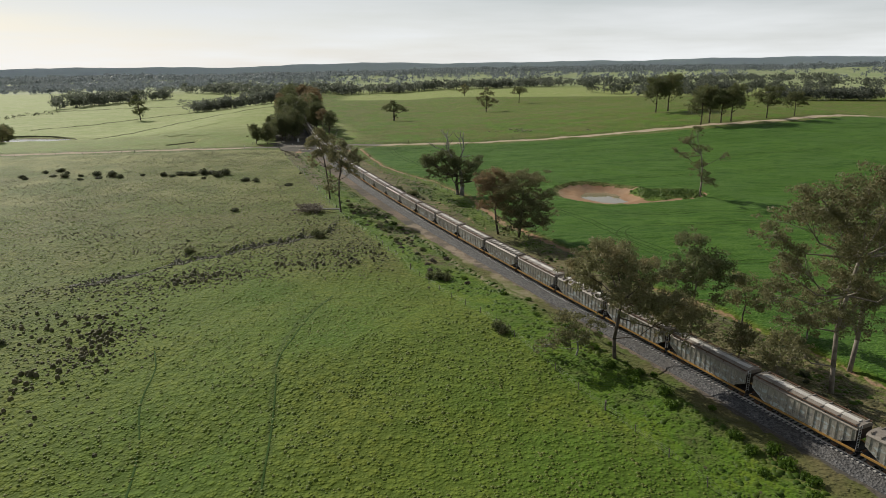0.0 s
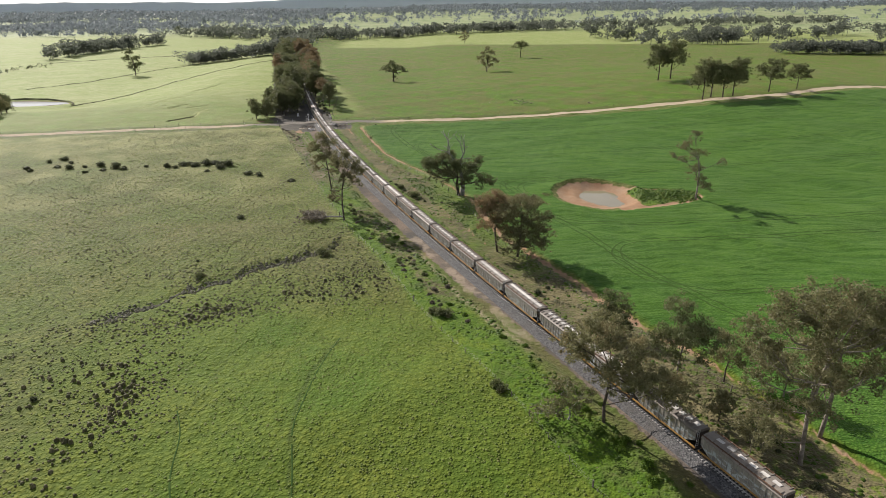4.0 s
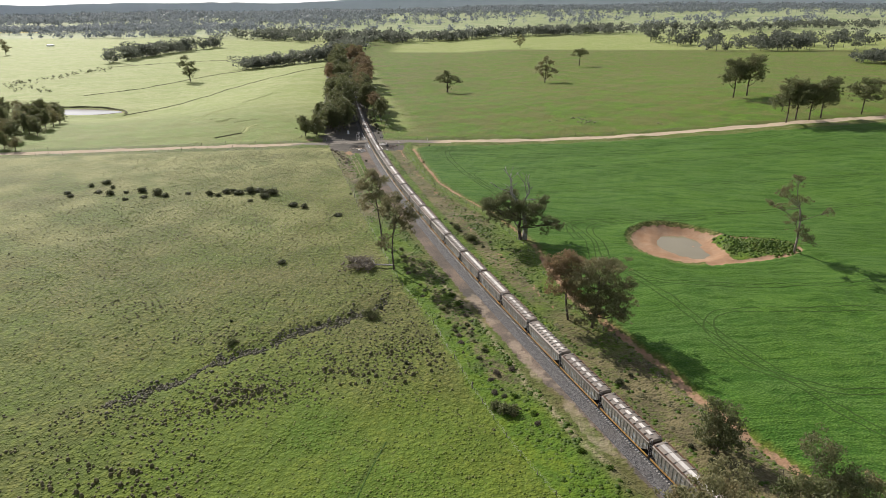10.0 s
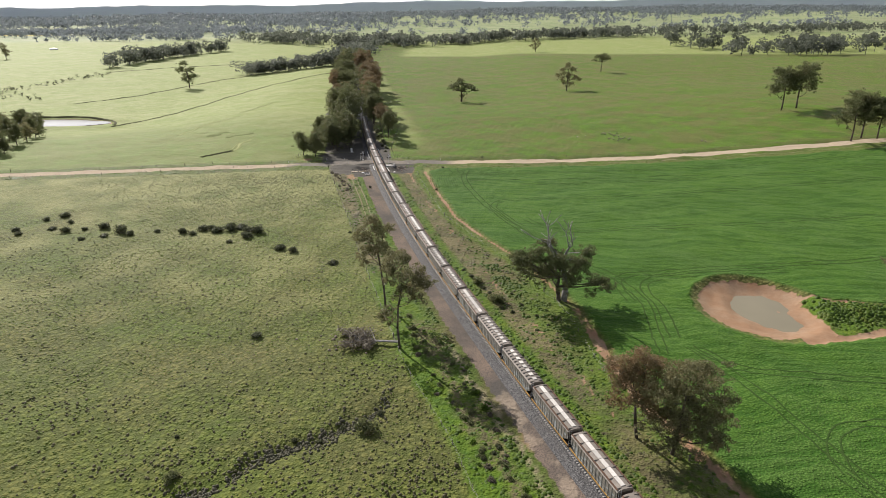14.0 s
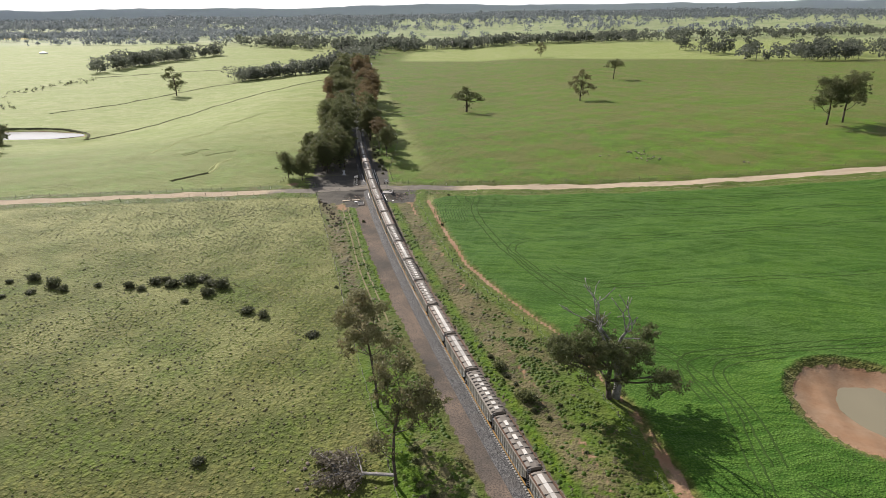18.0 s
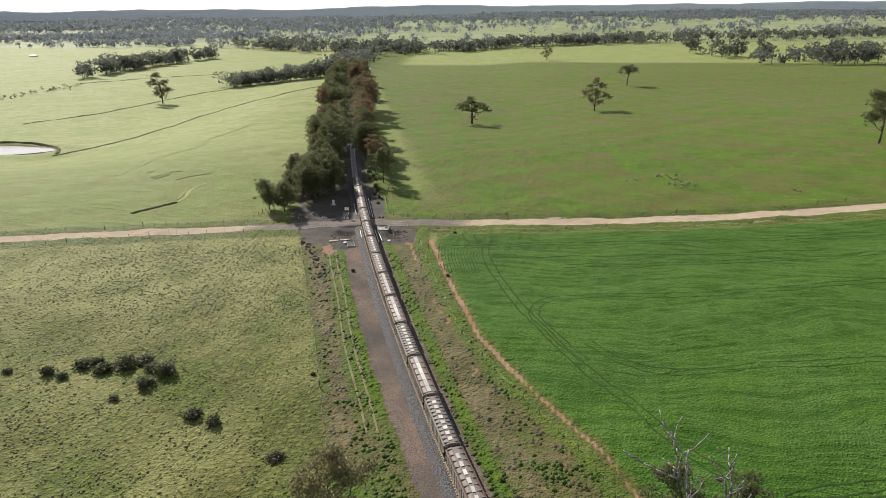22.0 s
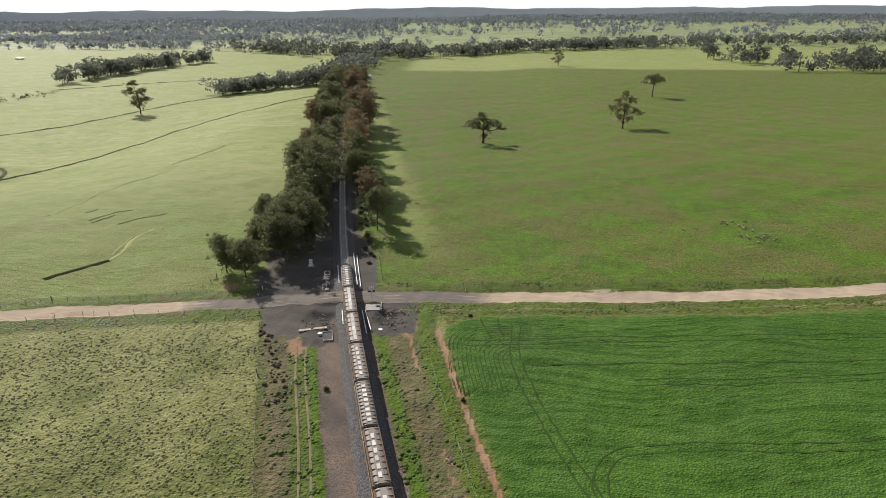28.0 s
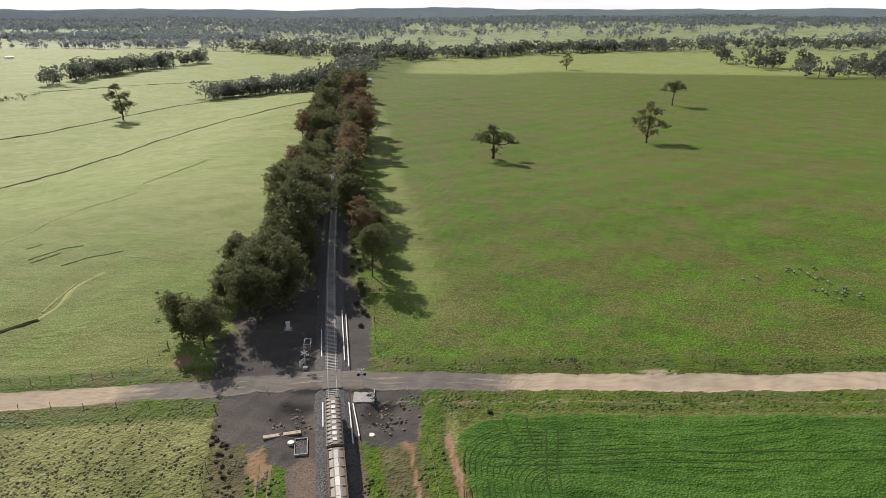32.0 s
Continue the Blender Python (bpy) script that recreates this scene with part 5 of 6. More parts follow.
wide = lobed_tree(37, "lone spreading gum tree in a paddock", ((0, -0.5), (-0.1, 3), (0.2, 8), (0.5, 12)), ((1, 20.2, 2.8), (-3.5, 16.2, 2.8), (4.4, 17.6, 2.5), (-6.8, 12.8, 2.8), (0, 12.4, 3.3), (6.6, 11, 2.8), (3.4, 6.4, 2.4), (-2.7, 7.6, 2.3)), LEAF, BARK_DARK, 0.55, 1.0, 0.28)
placed(wide, 130.3, 274, 0)
flat_top = lobed_tree(38, "umbrella-crowned gum tree in a paddock", ((0, -0.5), (0, 4), (0.3, 8), (0.6, 10)), ((-4, 15.2, 3), (2.5, 16.4, 3.2), (7.2, 14, 2.7), (0, 12.6, 2.6), (-6.4, 12.2, 2.1), (-1, 16.2, 2.4)), LEAF_DARK, BARK_DARK, 0.5, 1.0, 0.3)
placed(flat_top, 192.3, 429, 0)
tall_oval = lobed_tree(39, "tall dark oval gum tree in the valley pasture", ((0, -0.5), (0.2, 4), (0, 10), (-0.5, 16)), ((-3, 24.6, 3.6), (-5.6, 18.6, 4), (2, 18, 4), (5.6, 12.6, 3.7), (-3, 12.4, 4), (2, 7.8, 2.8), (-5, 8.4, 2.4)), LEAF_DARK, BARK_DARK, 0.6, 1.0, 0.34)
placed(tall_oval, -234, 408, 0)
again(wide, 178, 862, 200, 1.0)
upright = lobed_tree(34, "tall gum tree with a bare lower trunk in pasture", ((0, -0.5), (0.2, 5), (0, 10), (-0.3, 13)), ((-6, 15, 3.5), (-2, 19.4, 3.6), (3, 18.8, 3.6), (7, 15.2, 3.3), (0, 14.4, 3.5), (-8.2, 11.6, 2.5), (4.4, 11.2, 2.8), (-3.4, 10.4, 2.5), (8, 11, 2.2)), LEAF_DARK, BARK_DARK, 0.42, 1.0, 0.3)
placed(upright, 227, 112, 20, 1.12)
again(upright, 238, 117, 200, 1.22)
for i, (x, y, k) in enumerate(((222, 33, 0.92), (229, 37, 1.02), (235, 34.5, 0.95), (243, 38, 1.02), (268, 43, 0.9), (290, 50, 0.7))):
    again(upright, x, y, 67 * i, k, "dark gum tree beside the farm road")
again(wide, -672, 790, 100, 1.1)

# the belt of trees along the line beyond the crossing
belt = [lobed_tree(41 + i, lb, tr, lobes, lf, bk, 0.26, 1.0, 0.23, "belt_tree", 1.0) for i, (tr, lobes, lf, bk, lb) in enumerate((
    (((0, -0.5), (0.2, 4), (0, 8), (0, 11)), ((0, 17, 2.7), (-2.5, 14.5, 2.7), (2.6, 14.8, 2.7), (0.5, 12.5, 2.9), (-3.4, 11, 2.3), (3.5, 10.5, 2.3), (0, 8.5, 2.2)), LEAF_DARK, BARK_DARK, "tall dark gum tree in a belt beside the line"),
    (((0, -0.5), (0.1, 2), (0, 5)), ((0, 11, 2.7), (-2.6, 8.6, 2.6), (2.6, 8.7, 2.6), (0, 6.6, 2.9), (-3, 5, 2.2), (3, 5, 2.2), (0, 3.6, 2.2)), LEAF_DARK, BARK_DARK, "rounded dark gum in a belt beside the line"),
    (((0, -0.5), (0.3, 5), (0, 10), (0.2, 13)), ((0, 19, 2.5), (-2.8, 17, 2.4), (2.8, 16.8, 2.5), (-1, 14, 2.3), (3.2, 13, 2), (-3, 12, 1.8)), LEAF_RUST, BARK, "brown-tinged gum tree beside the line"),
    (((0, -0.5), (0, 1.5), (0, 3)), ((0, 7, 2.3), (-2, 5, 2.1), (2.2, 5, 2.1), (0, 3.4, 2.3)), LEAF, BARK_DARK, "low olive gum tree in a belt")))]
used = set()
r = np.random.default_rng(5)
spots = []
for y in np.concatenate((np.arange(39, 140, 7.6), np.arange(142, 520, 10.5))):
    x0 = float(line_x(y))
    west = float(np.interp(y, (38, 50, 70, 100, 135, 200, 320, 520), (34, 32, 26, 21.5, 19.5, 17.5, 16.5, 15)))
    for k, off in enumerate(np.arange(-11 if y < 75 else -8, -west, -7.5)):
        if y > 130 and r.random() < (0.12 if k else 0.06):
            continue
        if y < 37 + 1.1 * (x0 + off + 31):
            continue
        spots.append((x0 + off + r.normal(0, 1.4), y + r.normal(0, 2.4), (0 if k else 3)))
    if y > 112 and r.random() < 0.8:
        spots.append((x0 + 6.5 + r.normal(0, 1.0), y + r.normal(0, 2.4), 1))
        if y > 200 and r.random() < 0.6:
            spots.append((x0 + 13 + r.normal(0, 1.4), y + 4 + r.normal(0, 2.4), 1))
spots += [(-3.5, 92, 4), (0.5, 84, 5), (-5.5, 104, 4), (-1.5, 98, 5), (1.5, 76, 5)]
for x, y, side in spots:
    j = {4: 2, 5: 0}.get(side) if side > 3 else int(r.choice(4, p=((0.42, 0.36, 0.04, 0.18), (0.42, 0.12, 0.40, 0.06), (0.0, 0.2, 0.0, 0.8), (0.68, 0.17, 0.10, 0.05))[side] if y > 58 else (0.1, 0.55, 0.0, 0.35)))
    k = r.uniform(0.7, 1.2) * (1.0, 1.12, 0.5, 1.12, 0.95, 0.8)[side]
    if y < 80 and x - float(line_x(y)) < -21:
        k *= 0.75
    if j not in used:
        used.add(j)
        placed(belt[j], x, y, r.uniform(0, 360), k)
    else:
        again(belt[j], x, y, r.uniform(0, 360), k)


# dark clumps about the valley dam
CLUMPS = ((-186, 24, 0.8), (-194, 30, 0.9), (-190, 44, 0.9), (-182, 38, 0.7), (-198, 52, 0.95), (-190, 60, 0.85), (-205, 66, 1.0), (-195, 76, 0.9), (-210, 84, 1.0), (-204, 98, 0.9), (-214, 108, 1.0), (-222, 96, 1.0), (-216, 120, 0.9), (-206, 42, 1.0), (-214, 58, 1.0), (-226, 76, 1.0), (-268, 162, 1.1), (-258, 170, 1.1), (-262, 178, 1.0), (-274, 172, 1.2), (-252, 176, 0.9), (-284, 166, 1.2), (-172, 2, 0.6), (-180, 6, 0.7))
for i, (x, y, k) in enumerate(CLUMPS):
    again(belt[(1, 3, 1)[i % 3]], x, y, 53 * i, k * (1.0, 1.3, 1.0)[i % 3], "dark dense tree in a clump near the farm dam")

# far trees and woods
def wood(name, spots, r, material, label, leaves=46):
    """Many far trees in one mesh, each a clumped crown on a stem."""
    vs, fs = [], []
    base = 0
    for x, y, h in spots:
        z = float(lie(x, y))
        w = h * r.uniform(0.42, 0.7)
        m = 6
        lobes = np.stack([x + r.normal(0, w * 0.45, m), y + r.normal(0, w * 0.45, m), z + h * r.uniform(0.25, 0.85, m)], 1)
        own = r.integers(0, m, leaves)
        d = r.normal(0, 1, (leaves, 3))
        d /= np.linalg.norm(d, axis=1)[:, None]
        c = lobes[own] + d * (w * 0.5 * r.uniform(0.3, 1, leaves) ** 0.5)[:, None] * np.array([1, 1, 0.75])
        n = d + r.normal(0, 0.7, (leaves, 3))
        n /= np.linalg.norm(n, axis=1)[:, None]
        a = np.cross(n, r.normal(0, 1, (leaves, 3)))
        a /= np.linalg.norm(a, axis=1)[:, None] + 1e-9
        b = np.cross(n, a)
        s = (h * 0.10 * (46 / leaves) ** 0.35 * r.uniform(0.6, 1.4, leaves))[:, None]
        vs.append(np.stack([c - a * s, c - b * s * 0.8, c + a * s, c + b * s * 0.8], 1).reshape(-1, 3))
        fs.append(np.arange(leaves * 4).reshape(-1, 4) + base)
        base += leaves * 4
        t = 0.02 * h
        stem = np.array([(x - t, y, z - 0.3), (x + t, y, z - 0.3), (x + t, y, z + h * 0.6), (x - t, y, z + h * 0.6), (x, y - t, z - 0.3), (x, y + t, z - 0.3), (x, y + t, z + h * 0.6), (x, y - t, z + h * 0.6)])
        vs.append(stem)
        fs.append(np.arange(8).reshape(-1, 4) + base)
        base += 8
    return tagged(new(name, mesh_of(name, np.concatenate(vs), np.concatenate(fs), material)), label, "trees", kind="stuff")


r = np.random.default_rng(9)


def row(a, b, n, wide, h):
    return [(a[0] + (b[0] - a[0]) * t + r.normal(0, wide), a[1] + (b[1] - a[1]) * t + r.normal(0, wide), h * r.uniform(0.7, 1.2)) for t in r.uniform(0, 1, n)]


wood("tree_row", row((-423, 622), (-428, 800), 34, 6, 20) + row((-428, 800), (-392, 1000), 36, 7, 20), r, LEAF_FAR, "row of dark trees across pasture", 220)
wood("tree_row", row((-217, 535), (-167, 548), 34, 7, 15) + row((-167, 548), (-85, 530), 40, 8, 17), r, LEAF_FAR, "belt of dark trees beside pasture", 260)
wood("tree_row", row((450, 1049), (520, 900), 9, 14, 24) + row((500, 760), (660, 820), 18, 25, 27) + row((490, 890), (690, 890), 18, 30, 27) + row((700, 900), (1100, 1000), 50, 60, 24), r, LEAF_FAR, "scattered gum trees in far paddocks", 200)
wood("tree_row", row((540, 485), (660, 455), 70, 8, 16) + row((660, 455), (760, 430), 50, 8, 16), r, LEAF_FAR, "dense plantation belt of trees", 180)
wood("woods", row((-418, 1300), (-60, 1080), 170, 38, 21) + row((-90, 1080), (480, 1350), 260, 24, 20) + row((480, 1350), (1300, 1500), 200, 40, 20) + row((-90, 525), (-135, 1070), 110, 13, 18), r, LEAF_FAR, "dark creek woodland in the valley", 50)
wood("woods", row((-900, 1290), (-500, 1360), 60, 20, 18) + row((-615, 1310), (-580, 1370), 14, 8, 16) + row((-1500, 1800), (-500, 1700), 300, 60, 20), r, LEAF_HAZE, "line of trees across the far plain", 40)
wood("woods", row((-397, 385), (-380, 534), 40, 7, 3.5) + row((-420, 395), (-345, 315), 30, 8, 3.0), r, BUSH, "low dark reeds along a valley drain", 30)

band_spots = []
for _ in range(15000):
    x, y = r.uniform(-3300, 3600), 1450 + 2600 * r.uniform(0, 1) ** 1.15
    if abs(x) > y * 0.9 + 150:
        continue
    lot = smooth_noise(np.array(x), np.array(y * 2.0), 900, 4) + 0.7 * smooth_noise(np.array(x), np.array(y * 3.0), 420, 6)
    if lot < -0.2 + (0.6 if y < 2000 and -450 < x < 420 else 0) - 0.35 * (y > 2400):
        continue
    if x > -0.08 * y and y < 3000 and r.random() < (0.88 if lot < 0.6 else 0.4):
        continue
    band_spots.append((x, y, r.uniform(15, 24) * (1 + 0.35 * (y > 2200))))
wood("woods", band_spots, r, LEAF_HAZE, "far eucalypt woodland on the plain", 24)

# ---- bushes, tussocks and weeds ----
def bush(seed, w, h, leaves, material, label, size=0.16):
    r = np.random.default_rng(seed)
    ob = tagged(new("bush"), label, "bush")
    bm = bmesh.new()
    tips = []
    for _ in range(9):
        a, e = r.uniform(0, 6.283), r.uniform(0.1, 1)
        tip = Vector((math.cos(a) * w * 0.36 * e, math.sin(a) * w * 0.36 * e, h * r.uniform(0.15, 0.62)))
        tube(bm, (0, 0, -0.1), tip, 0.05, 0.02, 4)
        tips.append(tip)
    part("stems", bm, BARK_DARK, ob)
    part("foliage", leaf_mesh("foliage", r, tips, w * 0.30, leaves, size, material, 0.85), material, ob)
    return ob


bush_kinds = [bush(101, 3.0, 1.7, 1100, BUSH, "rounded dark green paddock bush"), bush(102, 2.2, 1.3, 800, BUSH, "small dark paddock bush"), bush(103, 3.4, 2.4, 1400, LEAF_DARK, "dense dark roadside bush"), bush(104, 2.4, 1.2, 900, TWIG, "grey-brown dry shrub along the fence"), bush(105, 2.8, 1.2, 900, LUSH, "rank green shrub on the railway verge")]
SMALL, BIG = ((-72, -73, 1.2), (-52, -73.5, 1.1), (-46.3, -70.5, 1.1), (-41.5, -72.5, 1.2), (-37.3, -71.2, 1.2), (-34.1, -69.1, 1.2), (-27.4, -73.9, 1.2), (-29.8, -77.8, 1.1), (-60, -73.6, 0.6), (-17.2, -87.7, 1.0),
               (-12.7, -89.7, 0.8), (1.2, -99, 0.9), (-79.4, -69, 1.0), (-81, -80.5, 0.7), (-33.8, -82.7, 0.6), (-9.1, -141.6, 0.7), (-68, -76, 0.8), (-75, -78, 0.8), (-48, -75, 0.7), (-44, -69, 0.8), (-31, -72, 1.0), (-99, -58, 1.0), (-103, -62, 0.7), (-95.5, -71, 0.8), (-90, -73, 0.9), (-85, -71, 0.6), (-107, -72, 0.8), (-104, -76, 0.7), (-93, -65, 0.6)), \
              ((19.6, -175.1, 1.15), (11.9, -177.4, 0.55), (7.6, -177.6, 0.55), (-9.2, -187.8, 0.8), (15.3, -174.0, 0.6), (21.8, -170.2, 0.6), (29.3, -196.2, 0.5), (-12.5, -177.5, 0.4), (55.3, -244.6, 0.9), (48.5, -214, 1.1), (46.5, -212, 0.8), (41.9, -111.9, 0.95), (46.2, -123, 1.25), (2.2, -73.6, 0.5), (2.4, -19, 0.55), (-23.5, -239, 0.6), (31, 14, 0.5), (40, -108, 0.6), (43, -115, 0.55), (44.5, -118, 0.5), (47, -127, 0.6), (49.5, -129, 0.5), (52, -125, 0.45), (55, -131, 0.5), (50, -119, 0.4), (38, -104, 0.45), (54, -139, 0.45), (57, -136, 0.4), (34.5, -60, 0.4), (29, -22, 0.45))
placed(bush_kinds[0], *SMALL[0][:2], 0, SMALL[0][2] * 1.3)
placed(bush_kinds[1], *SMALL[1][:2], 0, SMALL[1][2] * 1.2)
placed(bush_kinds[2], *BIG[0][:2], 0, BIG[0][2])
for i, (x, y, k) in enumerate(SMALL[2:]):
    again(bush_kinds[i % 2], x, y, 61 * i, k * (1.6 if i % 2 else 1.3), "", k * (1.15 if i % 3 else 0.9))
for i, (x, y, k) in enumerate(BIG[1:]):
    again(bush_kinds[2 if k > 0.75 else 1], x, y, 47 * i, k)
fallen = tagged(new("fallen_tree"), "fallen dead grey tree top lying in pasture", "fallen tree")
r = np.random.default_rng(91)
bm, ends = bmesh.new(), []
tube(bm, (6.5, 0.6, 0.7), (1.5, 0.2, 0.75), 0.22, 0.17, 7)
for _ in range(26):
    a, e = r.uniform(1.7, 4.6), r.uniform(1.2, 4.2)
    root = Vector((r.uniform(0.5, 3.5), 0.2, 0.7))
    mid = root + Vector((math.cos(a) * e * 0.5, math.sin(a) * e * 0.45, r.uniform(0.1, 0.9)))
    end = root + Vector((math.cos(a) * e, math.sin(a) * e * 0.85, r.uniform(-0.3, 1.0)))
    tube(bm, root, mid, 0.09, 0.055, 5)
    tube(bm, mid, end, 0.055, 0.02, 4)
    ends += [mid, end, (mid + end) / 2]
part("trunk", bm, DEADWOOD, fallen)
part("brushwood", leaf_mesh("brushwood", r, ends, 0.75, 2600, 0.15, TWIG, 0.6), None, fallen)
placed(fallen, 12.6, -144.4, -8, 1.65, None, 1.0)


def tufts(name, xy, r, material, label, tall, wide, sides=6):
    """Low uneven domes of grass or weeds, many in one mesh."""
    n = len(xy)
    k = r.uniform(0.6, 1.35, n)
    z = lie(xy[:, 0], xy[:, 1]) - 0.04
    u_ = np.abs(xy[:, 0] - line_x(xy[:, 1]))
    z = np.where(u_ < 9, z * step(6, 9, u_), z)
    a = np.arange(sides) * 2 * math.pi / sides + r.uniform(0, 6.283, n)[:, None]
    low = (wide * k)[:, None] * r.uniform(0.75, 1.25, (n, sides))
    mid = low * r.uniform(0.55, 0.85, (n, sides))
    rise = (tall * k)[:, None]
    ring = lambda rad, h: np.stack([xy[:, :1] + np.cos(a) * rad, xy[:, 1:] + np.sin(a) * rad, z[:, None] + h], -1)
    top = np.stack([xy[:, 0] + r.normal(0, 0.1, n) * wide, xy[:, 1] + r.normal(0, 0.1, n) * wide, z + tall * k * r.uniform(0.85, 1.15, n)], -1)[:, None]
    v = np.concatenate([ring(low, np.zeros((n, sides))), ring(mid, rise * r.uniform(0.45, 0.95, (n, sides))), top], 1)
    f = []
    for i in range(sides):
        j = (i + 1) % sides
        f += [(i, j, sides + j), (i, sides + j, sides + i), (sides + i, sides + j, 2 * sides)]
    m = 2 * sides + 1
    faces = (np.array(f)[None] + (np.arange(n) * m)[:, None, None]).reshape(-1, 3)
    return tagged(new(name, mesh_of(name, v.reshape(-1, 3), faces, material, True)), label, "grass", kind="stuff")


r = np.random.default_rng(33)
# rank dark growth under the trees by the line
for i in range(34):
    y = r.uniform(-295, -225)
    (again if i else placed)(bush_kinds[4], float(line_x(y)) - r.uniform(6.0, 13), y, 40 * i, r.uniform(0.4, 0.9))
for i in range(16):
    y = r.uniform(-275, -195)
    again(bush_kinds[i % 2], float(line_x(y)) + r.uniform(6, 14), y, 40 * i, r.uniform(0.35, 0.75), "low dry shrub beside the line")
for i in range(15):
    y = r.uniform(46, 112)
    again(bush_kinds[i % 2], float(line_x(y)) + r.uniform(6, 9), y, 40 * i, r.uniform(0.4, 0.9), "dark low shrub beside the track")
for i in range(44):
    y = r.uniform(-24, 9)
    (again if i else placed)(bush_kinds[3], float(np.interp(y, (-24, -13, -2.6, 9), (-5.5, -9.4, -13.2, -18))) + r.normal(0, 0.9), y, 40 * i, r.uniform(0.22, 0.48))
for i in range(46):
    y = r.uniform(-222, -148)
    x = float(along(FENCE_W, y)) + r.uniform(0.2, 1.0) * max(1.0, float(line_x(y)) - 9.5 - float(along(FENCE_W, y)))
    again(bush_kinds[(3, 4, 3, 1)[i % 4]], x, y, 40 * i, r.uniform(0.3, 0.75), ("grey-brown dry shrub on the verge", "rank green shrub on the verge", "grey-brown dry shrub on the verge", "small dark shrub on the verge")[i % 4])
for i in range(22):
    y = r.uniform(-192, -132)
    again(bush_kinds[2], float(line_x(y)) - r.uniform(10, 17), y, 40 * i, r.uniform(0.28, 0.6), "dark shrub in the ditch beside the line")
# rushes in the wet ground beside the gully and in the near paddock
spots = []
for cx, cy, sx, sy, n in ((-8.5, -226, 4, 5, 90), (-8.4, -238, 4, 5, 170), (-6.7, -246, 4, 4, 90), (-3, -205, 6, 4, 170), (4, -207, 5, 3, 140), (-8, -214, 5, 4, 160), (10, -194, 6, 4, 160), (27, -193, 7, 8, 300), (30, -184, 5, 6, 180), (-24, -213, 7, 5, 130), (-38, -171, 9, 4, 130),
                          (-22, -240, 8, 8, 150), (-16, -260, 7, 8, 160), (-30, -225, 9, 9, 160), (-10, -186, 12, 3, 220), (0, -170, 18, 8, 180), (-20, -120, 30, 14, 300), (-60, -110, 25, 20, 240), (20, -160, 8, 6, 160)):
    spots.append(np.stack([r.normal(cx, sx, n), r.normal(cy, sy, n)], -1))
spots = np.concatenate(spots)
spots = spots[(spots[:, 0] < along(FENCE_W, spots[:, 1]) - 0.5) & (r.random(len(spots)) < 1.0)]
tufts("rushes", spots, r, RUSH, "dark brown-green rush clumps in pasture", 0.24, 0.26, 5)
xy = np.concatenate([np.stack([r.normal(cx, sx, k), r.normal(cy, sy, k)], -1) for cx, cy, sx, sy, k in ((-55, -30, 28, 10, 1100), (-15, -40, 22, 8, 900), (-45, -12, 25, 6, 800), (-35, -5, 20, 5, 500), (-60, -95, 30, 18, 800))])
tufts("rushes", xy[xy[:, 0] < along(FENCE_W, xy[:, 1]) - 0.5], r, PALE_TUFT, "pale dry grass tussocks in pasture", 0.22, 0.26, 5)
# the gully's rank edge
gx_ = r.uniform(-26, 23, 1050)
gy_ = np.interp(gx_, GULLY_X, GULLY_Y) + 0.7 * np.sin(gx_ * 0.9) + r.normal(0, 1.05, 1050) * (0.7 + 1.3 * (np.sin(gx_ * 0.55 + 1) > 0.1))
tufts("rushes", np.stack([gx_, gy_], -1), r, SCOUR, "grey rubble and weeds lining a small gully", 0.30, 0.30, 6)
# dark tussocks all over the rougher ground
n = 16000
xy = np.stack([r.uniform(-110, 40, n), r.uniform(-215, 12, n)], -1)
lot = smooth_noise(xy[:, 0], xy[:, 1], 23, 7) + 0.6 * smooth_noise(xy[:, 0], xy[:, 1], 7, 2) + r.normal(0, 0.35, n)
xy = xy[(xy[:, 0] < along(FENCE_W, xy[:, 1]) - 0.5) & (lot > 0.35)]
tufts("rushes", xy, r, RUSH, "small dark tussocks over dry pasture", 0.18, 0.22, 4)
# tall brown clumps in the wet hollow
xy = np.concatenate([np.stack([r.normal(cx, sx, k), r.normal(cy, sy, k)], -1) for cx, cy, sx, sy, k in ((-9.2, -238, 1.6, 2.6, 34), (-7.6, -246, 1.4, 1.8, 16), (-11, -253, 4, 4, 22), (-20, -236, 6, 5, 20), (-17, -228, 5, 4, 20), (0, -206.5, 3.2, 1.6, 34), (-4, -210, 2.5, 1.8, 20), (20, -200, 6, 2.2, 40), (30, -190, 5, 4, 30))])
tufts("rushes", xy, r, RUSH, "tall brown rush clumps in a wet hollow", 0.55, 0.36, 6)
# grass tussocks over the paddock
xy = np.stack([r.uniform(-75, 95, 60000), -332 + 300 * r.uniform(0, 1, 60000) ** 1.25], -1)
xy = xy[(xy[:, 0] < along(FENCE_W, xy[:, 1]) - 0.4) & (smooth_noise(xy[:, 0], xy[:, 1], 31, 2) + r.normal(0, 0.5, 60000) > -0.45)]
tufts("grass", xy, r, GRASS, "yellow-green pasture tussocks", 0.15, 0.24, 4)
# rank weeds on the verges
yy = r.uniform(-300, 12, 26000)
off = r.uniform(-19, 22, 26000)
xx = line_x(yy) + off
keep = (xx > along(FENCE_W, yy) + 0.4) & (xx < along(CROP_EDGE, yy) - 0.6) & (np.abs(off + 2.2) > 6.6)
near = ((yy < -100) & ((off < 0) | (yy > -165) | (r.random(26000) < 0.12))) | (np.abs(off + 9.6) < 1.3) | (np.abs(off - 6.2) < 1.5) | (r.random(26000) < 0.22)
keep &= ~((np.abs(off - 10.5) < 2.4) & (r.random(26000) < 0.85))
